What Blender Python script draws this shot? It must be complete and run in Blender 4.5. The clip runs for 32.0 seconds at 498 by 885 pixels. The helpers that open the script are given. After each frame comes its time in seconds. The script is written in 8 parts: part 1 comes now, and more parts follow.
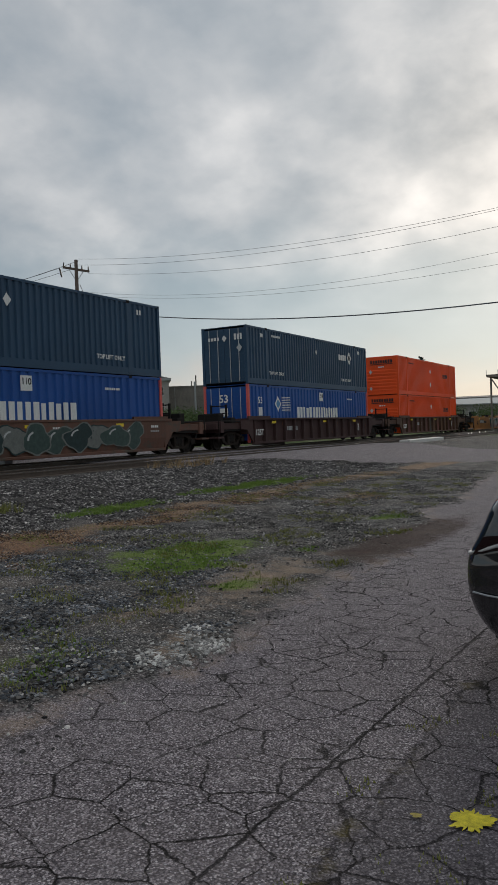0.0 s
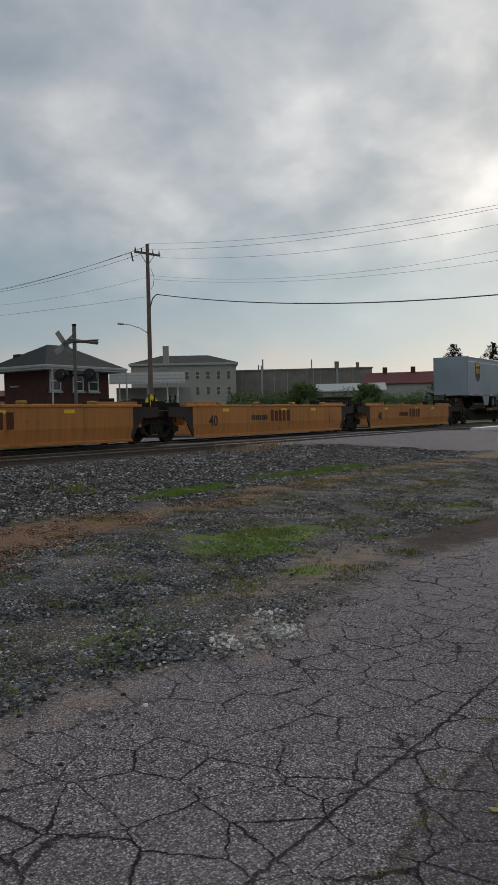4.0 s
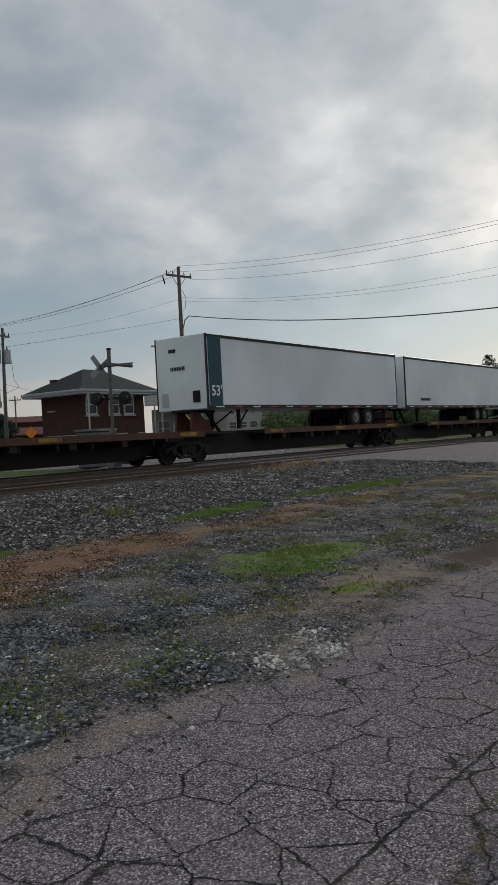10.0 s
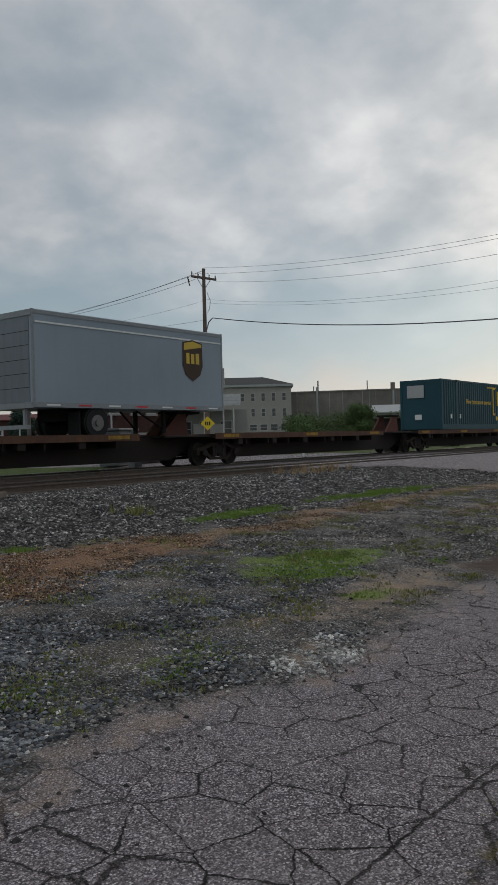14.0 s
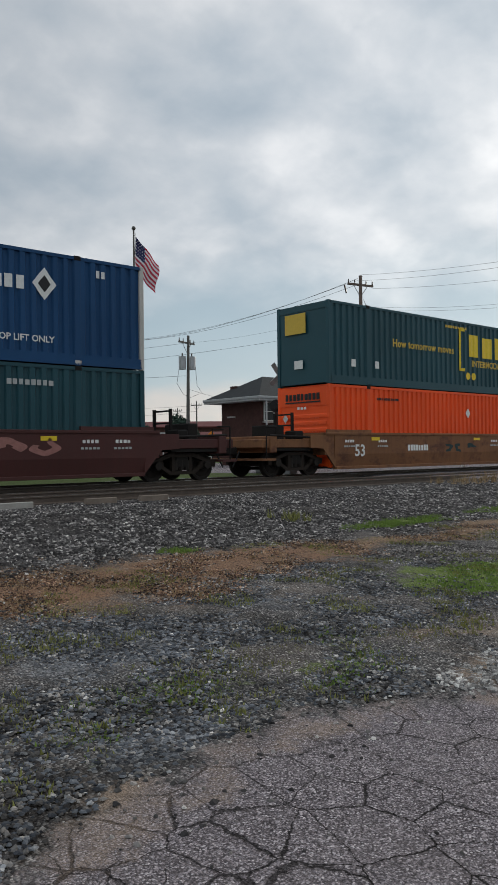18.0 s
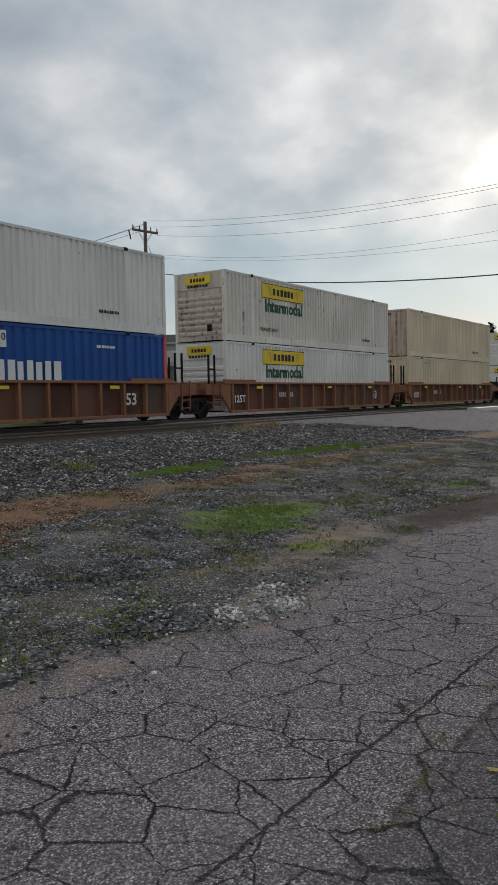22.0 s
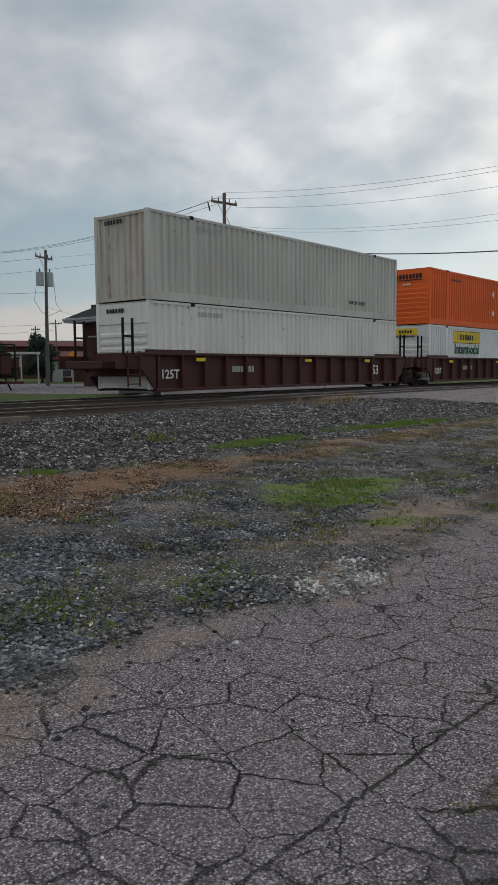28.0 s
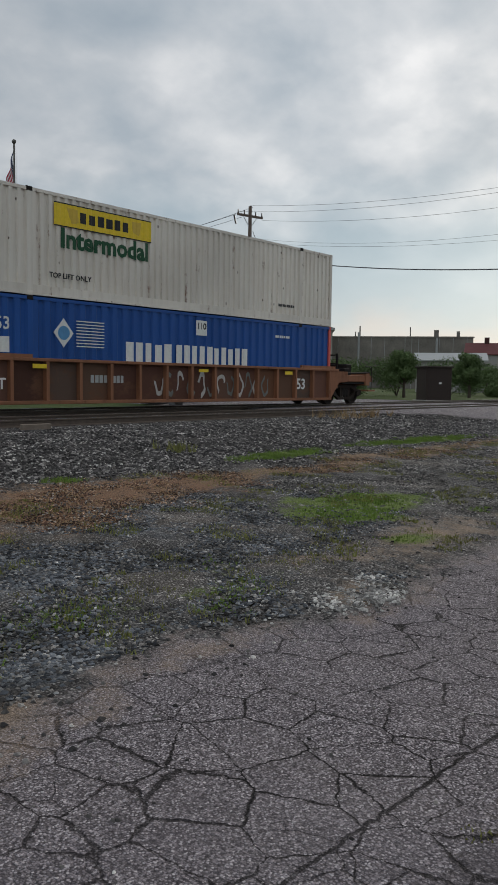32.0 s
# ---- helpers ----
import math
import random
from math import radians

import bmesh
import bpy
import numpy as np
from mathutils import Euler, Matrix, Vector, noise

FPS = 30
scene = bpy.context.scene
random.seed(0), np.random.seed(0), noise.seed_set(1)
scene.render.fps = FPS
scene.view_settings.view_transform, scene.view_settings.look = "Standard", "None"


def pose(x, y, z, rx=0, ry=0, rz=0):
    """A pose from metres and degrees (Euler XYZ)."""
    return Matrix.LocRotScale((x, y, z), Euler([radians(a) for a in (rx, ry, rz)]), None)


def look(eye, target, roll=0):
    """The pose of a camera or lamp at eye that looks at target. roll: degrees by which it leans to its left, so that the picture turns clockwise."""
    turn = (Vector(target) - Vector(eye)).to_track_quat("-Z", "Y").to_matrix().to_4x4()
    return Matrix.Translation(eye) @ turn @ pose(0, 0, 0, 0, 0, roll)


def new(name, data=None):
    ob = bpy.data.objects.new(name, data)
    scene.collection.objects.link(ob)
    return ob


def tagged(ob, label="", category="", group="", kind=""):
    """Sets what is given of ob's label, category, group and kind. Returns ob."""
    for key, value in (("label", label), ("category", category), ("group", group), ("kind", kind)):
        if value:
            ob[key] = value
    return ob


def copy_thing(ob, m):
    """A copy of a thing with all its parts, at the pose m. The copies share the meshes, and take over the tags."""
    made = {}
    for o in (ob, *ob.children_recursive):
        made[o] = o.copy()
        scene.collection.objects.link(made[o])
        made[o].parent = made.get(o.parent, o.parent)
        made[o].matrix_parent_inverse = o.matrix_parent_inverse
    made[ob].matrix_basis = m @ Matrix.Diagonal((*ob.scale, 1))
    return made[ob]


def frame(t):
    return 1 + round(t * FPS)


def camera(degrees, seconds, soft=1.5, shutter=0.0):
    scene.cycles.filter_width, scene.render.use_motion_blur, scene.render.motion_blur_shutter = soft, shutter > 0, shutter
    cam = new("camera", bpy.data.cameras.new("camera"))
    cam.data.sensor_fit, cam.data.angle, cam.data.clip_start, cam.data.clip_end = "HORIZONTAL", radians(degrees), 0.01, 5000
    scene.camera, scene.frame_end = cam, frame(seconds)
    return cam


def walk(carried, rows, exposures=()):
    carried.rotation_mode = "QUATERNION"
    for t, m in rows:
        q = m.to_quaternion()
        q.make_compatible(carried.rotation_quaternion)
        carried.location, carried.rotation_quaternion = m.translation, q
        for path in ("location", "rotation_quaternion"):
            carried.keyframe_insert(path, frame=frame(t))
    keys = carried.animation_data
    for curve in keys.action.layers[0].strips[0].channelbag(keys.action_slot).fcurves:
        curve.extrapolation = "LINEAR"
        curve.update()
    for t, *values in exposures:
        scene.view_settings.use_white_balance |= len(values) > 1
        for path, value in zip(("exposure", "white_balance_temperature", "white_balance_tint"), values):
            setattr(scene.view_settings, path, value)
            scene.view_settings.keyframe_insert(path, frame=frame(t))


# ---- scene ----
cam = camera(35.0, 32.0, soft=1.05)
PATH = [
    (0, pose(0.108, -0.089, 1.692, 89.095, 2.038, -60.830)),
    (0.5, pose(0.095, -0.082, 1.698, 88.773, 1.584, -61.194)),
    (1, pose(0.096, -0.065, 1.693, 88.619, 1.482, -61.064)),
    (1.5, pose(0.076, -0.059, 1.708, 88.516, 1.598, -60.318)),
    (2, pose(0.062, -0.037, 1.717, 88.548, 1.558, -58.773)),
    (2.5, pose(0.072, -0.022, 1.714, 88.531, 1.389, -57.310)),
    (3, pose(0.073, -0.032, 1.709, 88.355, 1.325, -56.459)),
    (3.5, pose(0.055, -0.033, 1.712, 88.254, 1.071, -56.066)),
    (5.5, pose(0.061, -0.035, 1.703, 87.091, 2.311, -56.688)),
    (6, pose(0.067, -0.015, 1.707, 86.863, 2.562, -57.051)),
    (6.5, pose(0.065, -0.015, 1.700, 86.763, 2.689, -57.014)),
    (7, pose(0.063, -0.022, 1.708, 86.573, 3.014, -55.997)),
    (7.5, pose(0.059, -0.030, 1.708, 86.702, 3.182, -55.416)),
    (8, pose(0.057, -0.047, 1.720, 86.972, 4.466, -56.819)),
    (8.5, pose(0.054, -0.039, 1.720, 87.581, 4.726, -58.144)),
    (9, pose(0.046, -0.025, 1.716, 88.384, 4.181, -57.713)),
    (9.5, pose(0.055, -0.014, 1.718, 88.891, 3.906, -55.712)),
    (10, pose(0.057, -0.007, 1.713, 89.499, 2.954, -53.531)),
    (10.5, pose(0.052, 0.001, 1.713, 89.700, 2.090, -53.075)),
    (11, pose(0.054, 0.012, 1.709, 89.818, 1.180, -52.573)),
    (11.5, pose(0.048, 0.015, 1.714, 89.774, 0.454, -52.459)),
    (12, pose(0.019, 0.038, 1.721, 89.515, -0.426, -43.947)),
    (12.5, pose(0.011, 0.052, 1.728, 89.376, -0.217, -37.368)),
    (13, pose(0.012, 0.010, 1.730, 89.705, 0.737, -45.482)),
    (13.5, pose(0.006, -0.041, 1.733, 89.770, 1.577, -53.559)),
    (14, pose(-0.002, -0.030, 1.731, 89.741, 1.430, -52.062)),
    (14.5, pose(-0.006, -0.018, 1.726, 89.703, 1.150, -49.745)),
    (16.5, pose(0.008, 0.074, 1.701, 89.745, 0.245, -43.790)),
    (17, pose(0.006, 0.071, 1.700, 90.332, 0.397, -43.409)),
    (17.5, pose(-0.005, 0.082, 1.690, 90.600, 0.535, -42.172)),
    (18, pose(0.001, 0.085, 1.687, 90.569, 0.663, -40.992)),
    (18.5, pose(-0.002, 0.089, 1.684, 90.047, 0.686, -40.337)),
    (19, pose(0.001, 0.087, 1.683, 89.284, 0.468, -39.416)),
    (19.5, pose(0.010, 0.082, 1.673, 88.704, 0.635, -38.971)),
    (20, pose(-0.004, 0.070, 1.670, 88.290, 0.801, -39.392)),
    (20.5, pose(-0.026, 0.020, 1.679, 88.031, 0.881, -46.493)),
    (21, pose(-0.047, -0.028, 1.694, 87.646, 0.997, -51.878)),
    (21.5, pose(-0.062, -0.046, 1.697, 87.235, 0.973, -55.590)),
    (22, pose(-0.068, -0.045, 1.694, 86.603, 0.954, -56.305)),
    (22.5, pose(-0.067, -0.038, 1.692, 86.069, 0.991, -56.462)),
    (23, pose(-0.055, -0.045, 1.691, 85.463, 1.383, -56.509)),
    (23.5, pose(-0.060, -0.036, 1.684, 85.207, 1.193, -56.223)),
    (24, pose(-0.055, -0.037, 1.686, 84.869, 1.506, -55.378)),
    (24.5, pose(-0.060, -0.028, 1.686, 84.791, 1.784, -54.525)),
    (25, pose(-0.073, -0.016, 1.682, 84.755, 1.777, -53.793)),
    (25.5, pose(-0.072, -0.013, 1.680, 84.582, 1.878, -52.940)),
    (26, pose(-0.069, -0.004, 1.687, 84.419, 1.926, -52.178)),
    (26.5, pose(-0.071, 0.017, 1.684, 84.532, 1.801, -51.932)),
    (28.5, pose(-0.079, 0.031, 1.687, 84.859, 0.010, -50.556)),
    (29, pose(-0.080, 0.039, 1.688, 85.035, -0.224, -50.370)),
    (29.5, pose(-0.073, 0.033, 1.689, 85.164, -0.392, -50.142)),
    (30, pose(-0.085, 0.033, 1.690, 85.256, -0.877, -49.923)),
    (30.5, pose(-0.081, 0.036, 1.693, 85.438, -0.884, -49.586)),
    (31, pose(-0.083, 0.042, 1.691, 85.536, -1.003, -49.221)),
    (31.5, pose(-0.077, 0.038, 1.693, 85.551, -0.868, -49.209)),
    (32, pose(-0.075, 0.040, 1.694, 85.613, -0.771, -49.278)),
]
EXPOSURES = [(0, -0.10), (1, -0.13), (2, -0.04), (3, -0.08), (5.5, -0.1), (6, -0.09), (7, 0.12), (7.5, 0.0), (8, -0.18), (9, -0.2), (10, -0.06), (11, -0.02), (12, 0.02), (12.5, 0.2), (13, 0.19), (13.5, -0.06), (14, -0.04), (14.5, 0.0), (16.5, 0.25), (17, 0.31), (18, 0.43), (19, 0.44), (20, 0.42), (21, 0.18), (22, 0.10), (23, 0.16), (25, 0.18), (26, 0.16), (29, 0.2), (31, 0.22), (32, 0.18)]
walk(cam, PATH, EXPOSURES)

# ---- sky and sun ----
SUN_AZ, SUN_EL = radians(8), radians(20)        # from +x towards +y


def build_world():
    w = bpy.data.worlds.new("sky")
    scene.world = w
    w.use_nodes = True
    nt = w.node_tree
    nt.nodes.clear()
    N, L = nt.nodes.new, nt.links.new

    def math_(op, a, b=None, clamp=False):
        n = N("ShaderNodeMath")
        n.operation, n.use_clamp = op, clamp
        for k, v in enumerate((a, b)):
            if v is None:
                continue
            if isinstance(v, (int, float)):
                n.inputs[k].default_value = v
            else:
                L(v, n.inputs[k])
        return n.outputs[0]

    def ramp(fac, stops):
        n = N("ShaderNodeValToRGB")
        el = n.color_ramp.elements
        for k, (p, c) in enumerate(stops):
            e = el[k] if k < 2 else el.new(p)
            e.position, e.color = p, (*c, 1)
        L(fac, n.inputs[0])
        return n.outputs[0]

    def mix(fac, a, b, mode="MIX"):
        n = N("ShaderNodeMix")
        n.data_type, n.blend_type = "RGBA", mode
        if isinstance(fac, (int, float)):
            n.inputs[0].default_value = fac
        else:
            L(fac, n.inputs[0])
        for k, v in ((6, a), (7, b)):
            if isinstance(v, tuple):
                n.inputs[k].default_value = (*v, 1)
            else:
                L(v, n.inputs[k])
        return n.outputs[2]

    tc = N("ShaderNodeTexCoord")
    sep = N("ShaderNodeSeparateXYZ")
    L(tc.outputs["Generated"], sep.inputs[0])
    x, y, z = sep.outputs
    zc = math_("MAXIMUM", math_("ADD", z, 0.42), 0.12)
    comb = N("ShaderNodeCombineXYZ")
    L(math_("DIVIDE", x, zc), comb.inputs[0])
    L(math_("DIVIDE", y, zc), comb.inputs[1])

    def cloud(scale, detail, rough, dist, off):
        mp = N("ShaderNodeMapping")
        mp.inputs["Location"].default_value = off
        L(comb.outputs[0], mp.inputs[0])
        n = N("ShaderNodeTexNoise")
        n.inputs["Scale"].default_value, n.inputs["Detail"].default_value = scale, detail
        n.inputs["Roughness"].default_value, n.inputs["Distortion"].default_value = rough, dist
        L(mp.outputs[0], n.inputs[0])
        return n.outputs[0]
    big = cloud(1.7, 3.0, 0.5, 0.15, (3.1, 1.7, 0))
    mid = cloud(4.4, 5.0, 0.46, 0.15, (7.3, 2.2, 0))
    fine = cloud(13.0, 5.0, 0.55, 0.2, (1.3, 6.2, 0))
    soft = math_("ADD", math_("ADD", math_("MULTIPLY", big, 0.40), math_("MULTIPLY", mid, 0.48)), math_("MULTIPLY", fine, 0.12))
    dot = N("ShaderNodeVectorMath")
    dot.operation = "DOT_PRODUCT"
    nrm = N("ShaderNodeVectorMath")
    nrm.operation = "NORMALIZE"
    L(tc.outputs["Generated"], nrm.inputs[0])
    L(nrm.outputs[0], dot.inputs[0])
    dot.inputs[1].default_value = (math.cos(SUN_AZ) * math.cos(SUN_EL), math.sin(SUN_AZ) * math.cos(SUN_EL), math.sin(SUN_EL))
    d = dot.outputs["Value"]
    deck = ramp(soft, [(0.37, (0.275, 0.328, 0.370)), (0.45, (0.348, 0.390, 0.422)), (0.52, (0.438, 0.464, 0.482)), (0.61, (0.605, 0.610, 0.608))])
    # bluish gap and a pale, warm band low over the horizon
    el = math_("ADD", z, math_("MULTIPLY", math_("SUBTRACT", mid, 0.5), 0.16))
    low = ramp(el, [(0.0, (0.42, 0.46, 0.48)), (0.05, (0.50, 0.475, 0.465)), (0.095, (0.335, 0.405, 0.445)), (0.16, (0.268, 0.352, 0.402))])
    deckf = ramp(el, [(0.13, (0, 0, 0)), (0.25, (1, 1, 1))])
    col = mix(deckf, low, deck)
    # a blue-grey bank of cloud low towards the sun
    bank = math_("MULTIPLY", math_("MULTIPLY", math_("SUBTRACT", x, 0.80), 6.0, True), ramp(math_("ADD", z, math_("MULTIPLY", math_("SUBTRACT", big, 0.5), 0.22)), [(0.02, (0.0, 0.0, 0.0)), (0.09, (1, 1, 1)), (0.15, (0.9, 0.9, 0.9)), (0.22, (0, 0, 0))]))
    # the deck is paler towards the sun and, as under any overcast, towards the zenith
    side = ramp(math_("ADD", math_("MULTIPLY", d, 0.5), 0.5), [(0.30, (1, 1, 1)), (0.62, (0.72, 0.725, 0.74)), (0.76, (0.74, 0.745, 0.76)), (0.95, (0.94, 0.94, 0.95))])
    top = ramp(z, [(0.50, (0.62, 0.62, 0.62)), (0.95, (1, 1, 1))])
    col = mix(1.0, col, side, "MULTIPLY")
    col = mix(1.0, mix(1.0, col, top, "MULTIPLY"), (1.72, 1.72, 1.72), "MULTIPLY")
    # veiled sun
    glow = math_("MULTIPLY", math_("POWER", math_("MAXIMUM", d, 0.0), 48), ramp(z, [(0.05, (0.12, 0.12, 0.12)), (0.24, (1, 1, 1))]))
    thin = math_("MULTIPLY", math_("SUBTRACT", soft, 0.36), 4.2, True)
    col = mix(math_("MULTIPLY", glow, thin), col, (0.47, 0.41, 0.355), "ADD")
    wide = math_("MULTIPLY", math_("POWER", math_("MAXIMUM", d, 0.0), 6), 0.19)
    col = mix(math_("MULTIPLY", wide, thin), col, (1.0, 0.97, 0.92), "ADD")
    col = mix(math_("MULTIPLY", bank, 0.62), col, (0.42, 0.53, 0.585))
    sky = N("ShaderNodeTexSky")
    sky.sky_type, sky.sun_disc = "NISHITA", False
    sky.sun_elevation, sky.sun_rotation = SUN_EL, radians(90) - SUN_AZ
    bg1, bg2, add = N("ShaderNodeBackground"), N("ShaderNodeBackground"), N("ShaderNodeAddShader")
    L(sky.outputs[0], bg1.inputs[0])
    bg1.inputs[1].default_value = 0.012
    L(col, bg2.inputs[0])
    bg2.inputs[1].default_value = 0.92
    L(bg1.outputs[0], add.inputs[0])
    L(bg2.outputs[0], add.inputs[1])
    out = N("ShaderNodeOutputWorld")
    L(add.outputs[0], out.inputs[0])


build_world()
sun = new("sun", bpy.data.lights.new("sun", "SUN"))
sun.data.energy, sun.data.angle, sun.data.color = 0.9, radians(18), (1.0, 0.93, 0.82)
sun.matrix_world = look((60 * math.cos(SUN_AZ), 60 * math.sin(SUN_AZ), 30), (0, 0, 8))


# ---- materials ----
class NT:
    """Short hand for node trees."""

    def __init__(self, name):
        self.m = bpy.data.materials.new(name)
        self.m.use_nodes = True
        self.t = self.m.node_tree
        self.b = self.t.nodes["Principled BSDF"]
        self.co = None

    def n(self, kind, **props):
        node = self.t.nodes.new(kind)
        for k, v in props.items():
            if k == "op":
                node.operation = v
            elif k == "blend":
                node.data_type, node.blend_type = "RGBA", v
            elif k == "feature":
                node.feature = v
            elif k == "attr":
                node.attribute_name = v
        return node

    def put(self, sock, v):
        if isinstance(v, (int, float)):
            sock.default_value = v
        elif isinstance(v, tuple):
            sock.default_value = (*v, 1) if len(sock.default_value) == 4 and len(v) == 3 else v
        else:
            self.t.links.new(v, sock)

    def pos(self):
        if not self.co:
            self.co = self.n("ShaderNodeTexCoord").outputs["Object"]
        return self.co

    def mapped(self, scale=(1, 1, 1), rot=0.0, loc=(0, 0, 0)):
        mp = self.n("ShaderNodeMapping")
        mp.inputs["Scale"].default_value, mp.inputs["Location"].default_value = scale, loc
        mp.inputs["Rotation"].default_value = (0, 0, rot)
        self.put(mp.inputs[0], self.pos())
        return mp.outputs[0]

    def noise(self, scale, detail=4, rough=0.55, vec=None, dist=0.0):
        nd = self.n("ShaderNodeTexNoise")
        nd.inputs["Scale"].default_value, nd.inputs["Detail"].default_value = scale, detail
        nd.inputs["Roughness"].default_value, nd.inputs["Distortion"].default_value = rough, dist
        self.put(nd.inputs[0], vec if vec is not None else self.pos())
        return nd.outputs[0]

    def voro(self, scale, feature="F1", vec=None, rnd=1.0, out="Distance"):
        nd = self.n("ShaderNodeTexVoronoi", feature=feature)
        nd.inputs["Scale"].default_value, nd.inputs["Randomness"].default_value = scale, rnd
        self.put(nd.inputs[0], vec if vec is not None else self.pos())
        return nd.outputs[out]

    def math(self, op, a, b=0.0, clamp=False):
        nd = self.n("ShaderNodeMath", op=op)
        nd.use_clamp = clamp
        self.put(nd.inputs[0], a)
        self.put(nd.inputs[1], b)
        return nd.outputs[0]

    def ramp(self, fac, stops):
        nd = self.n("ShaderNodeValToRGB")
        el = nd.color_ramp.elements
        for k, (p, c) in enumerate(stops):
            e = el[k] if k < 2 else el.new(p)
            e.position = p
            e.color = (c, c, c, 1) if isinstance(c, (int, float)) else (*c, 1)
        self.put(nd.inputs[0], fac)
        return nd.outputs[0]

    def mix(self, fac, a, b, blend="MIX"):
        nd = self.n("ShaderNodeMix", blend=blend)
        self.put(nd.inputs[0], fac)
        self.put(nd.inputs[6], a)
        self.put(nd.inputs[7], b)
        return nd.outputs[2]

    def attr(self, name):
        return self.n("ShaderNodeAttribute", attr=name).outputs["Fac"]

    def bump(self, height, strength=0.3, dist=0.02):
        nd = self.n("ShaderNodeBump")
        nd.inputs["Strength"].default_value, nd.inputs["Distance"].default_value = strength, dist
        self.put(nd.inputs["Height"], height)
        self.put(self.b.inputs["Normal"], nd.outputs[0])

    def set(self, color=None, rough=None, metal=None, spec=None):
        if color is not None:
            self.put(self.b.inputs["Base Color"], color)
        if rough is not None:
            self.put(self.b.inputs["Roughness"], rough)
        if metal is not None:
            self.b.inputs["Metallic"].default_value = metal
        if spec is not None:
            self.b.inputs["Specular IOR Level"].default_value = spec
        return self.m


MATS = {}


def paint(name, c, dirt=0.35, dirt_c=(0.09, 0.06, 0.04), rough=0.55, streak=0.5, rust=0.0, spec=0.3, specks=0.0, smear=None, panels=0.0):
    """Weathered paint on steel: grime in streaks that run down, chips of rust."""
    if name in MATS:
        return MATS[name]
    t = NT(name)
    rnd = t.n("ShaderNodeObjectInfo").outputs["Random"]
    off = t.n("ShaderNodeCombineXYZ")
    t.put(off.inputs[0], t.math("MULTIPLY", rnd, 37.0))
    vec = t.n("ShaderNodeVectorMath", op="ADD")
    t.put(vec.inputs[0], t.pos())
    t.put(vec.inputs[1], off.outputs[0])
    v = vec.outputs[0]
    st = t.n("ShaderNodeMapping")
    st.inputs["Scale"].default_value = (3.2, 3.2, 0.22)
    t.put(st.inputs[0], v)
    streaks = t.ramp(t.noise(1.6, 5, 0.6, st.outputs[0]), [(0.42, 0.0), (0.75, 1.0)])
    blot = t.ramp(t.noise(0.7, 6, 0.6, v), [(0.4, 0.0), (0.8, 1.0)])
    fine = t.noise(38, 3, 0.6, v)
    shade = tuple(min(1, k * 1.12) for k in c)
    col = t.mix(t.ramp(t.noise(0.35, 3, 0.5, v), [(0.3, 0.0), (0.7, 1.0)]), tuple(k * 0.86 for k in c), shade)
    col = t.mix(t.math("MULTIPLY", streaks, dirt * streak), col, dirt_c)
    col = t.mix(t.math("MULTIPLY", blot, dirt * 0.7), col, dirt_c)
    if rust:
        rs = t.ramp(t.math("ADD", t.math("MULTIPLY", t.noise(2.3, 8, 0.68, v), 0.72), t.math("MULTIPLY", streaks, 0.28)), [(0.60 - 0.2 * rust, 0.0), (0.70 - 0.15 * rust, 1.0)])
        col = t.mix(rs, col, t.mix(fine, (0.10, 0.035, 0.014), (0.24, 0.10, 0.05)))
    if panels:
        # plates between the ribs, repainted one by one
        sx = t.n("ShaderNodeSeparateXYZ")
        t.put(sx.inputs[0], t.pos())
        wn = t.n("ShaderNodeTexWhiteNoise")
        wn.noise_dimensions = "1D"
        t.put(wn.inputs["W"], t.math("ADD", t.math("FLOOR", t.math("DIVIDE", t.math("ADD", sx.outputs[0], 7.93), 1.1329)), t.math("MULTIPLY", rnd, 50.0)))
        tone = t.ramp(wn.outputs["Value"], [(0.0, tuple(k * 0.5 for k in c)), (0.35, c), (0.6, tuple(k * 1.9 for k in c)), (0.8, (0.085, 0.085, 0.070)), (1.0, (0.20, 0.092, 0.045))])
        col = t.mix(panels, col, tone)
    if smear:
        sv = t.n("ShaderNodeMapping")
        sv.inputs["Scale"].default_value = (1.0, 1.0, 1.6)
        t.put(sv.inputs[0], v)
        col = t.mix(t.ramp(t.noise(1.1, 7, 0.72, sv.outputs[0]), [(0.52, 0.0), (0.66, 0.85)]), col, t.mix(fine, tuple(k * 0.5 for k in smear), smear))
    if specks:
        # small dark scuffs and rust spots, some with a short run below
        sm = t.n("ShaderNodeMapping")
        sm.inputs["Scale"].default_value = (1.0, 1.0, 0.55)
        t.put(sm.inputs[0], v)
        dots = t.math("SUBTRACT", 1.0, t.math("DIVIDE", t.voro(2.6, vec=sm.outputs[0]), t.math("MULTIPLY", t.noise(5, 3, 0.6, v), 0.16 * specks)), True)
        col = t.mix(t.ramp(dots, [(0.05, 0.0), (0.35, 0.85)]), col, t.mix(fine, (0.03, 0.02, 0.016), (0.13, 0.065, 0.035)))
    t.bump(fine, 0.06, 0.004)
    MATS[name] = t.set(col, t.ramp(fine, [(0.3, rough - 0.08), (0.7, rough + 0.1)]), spec=spec)
    return MATS[name]


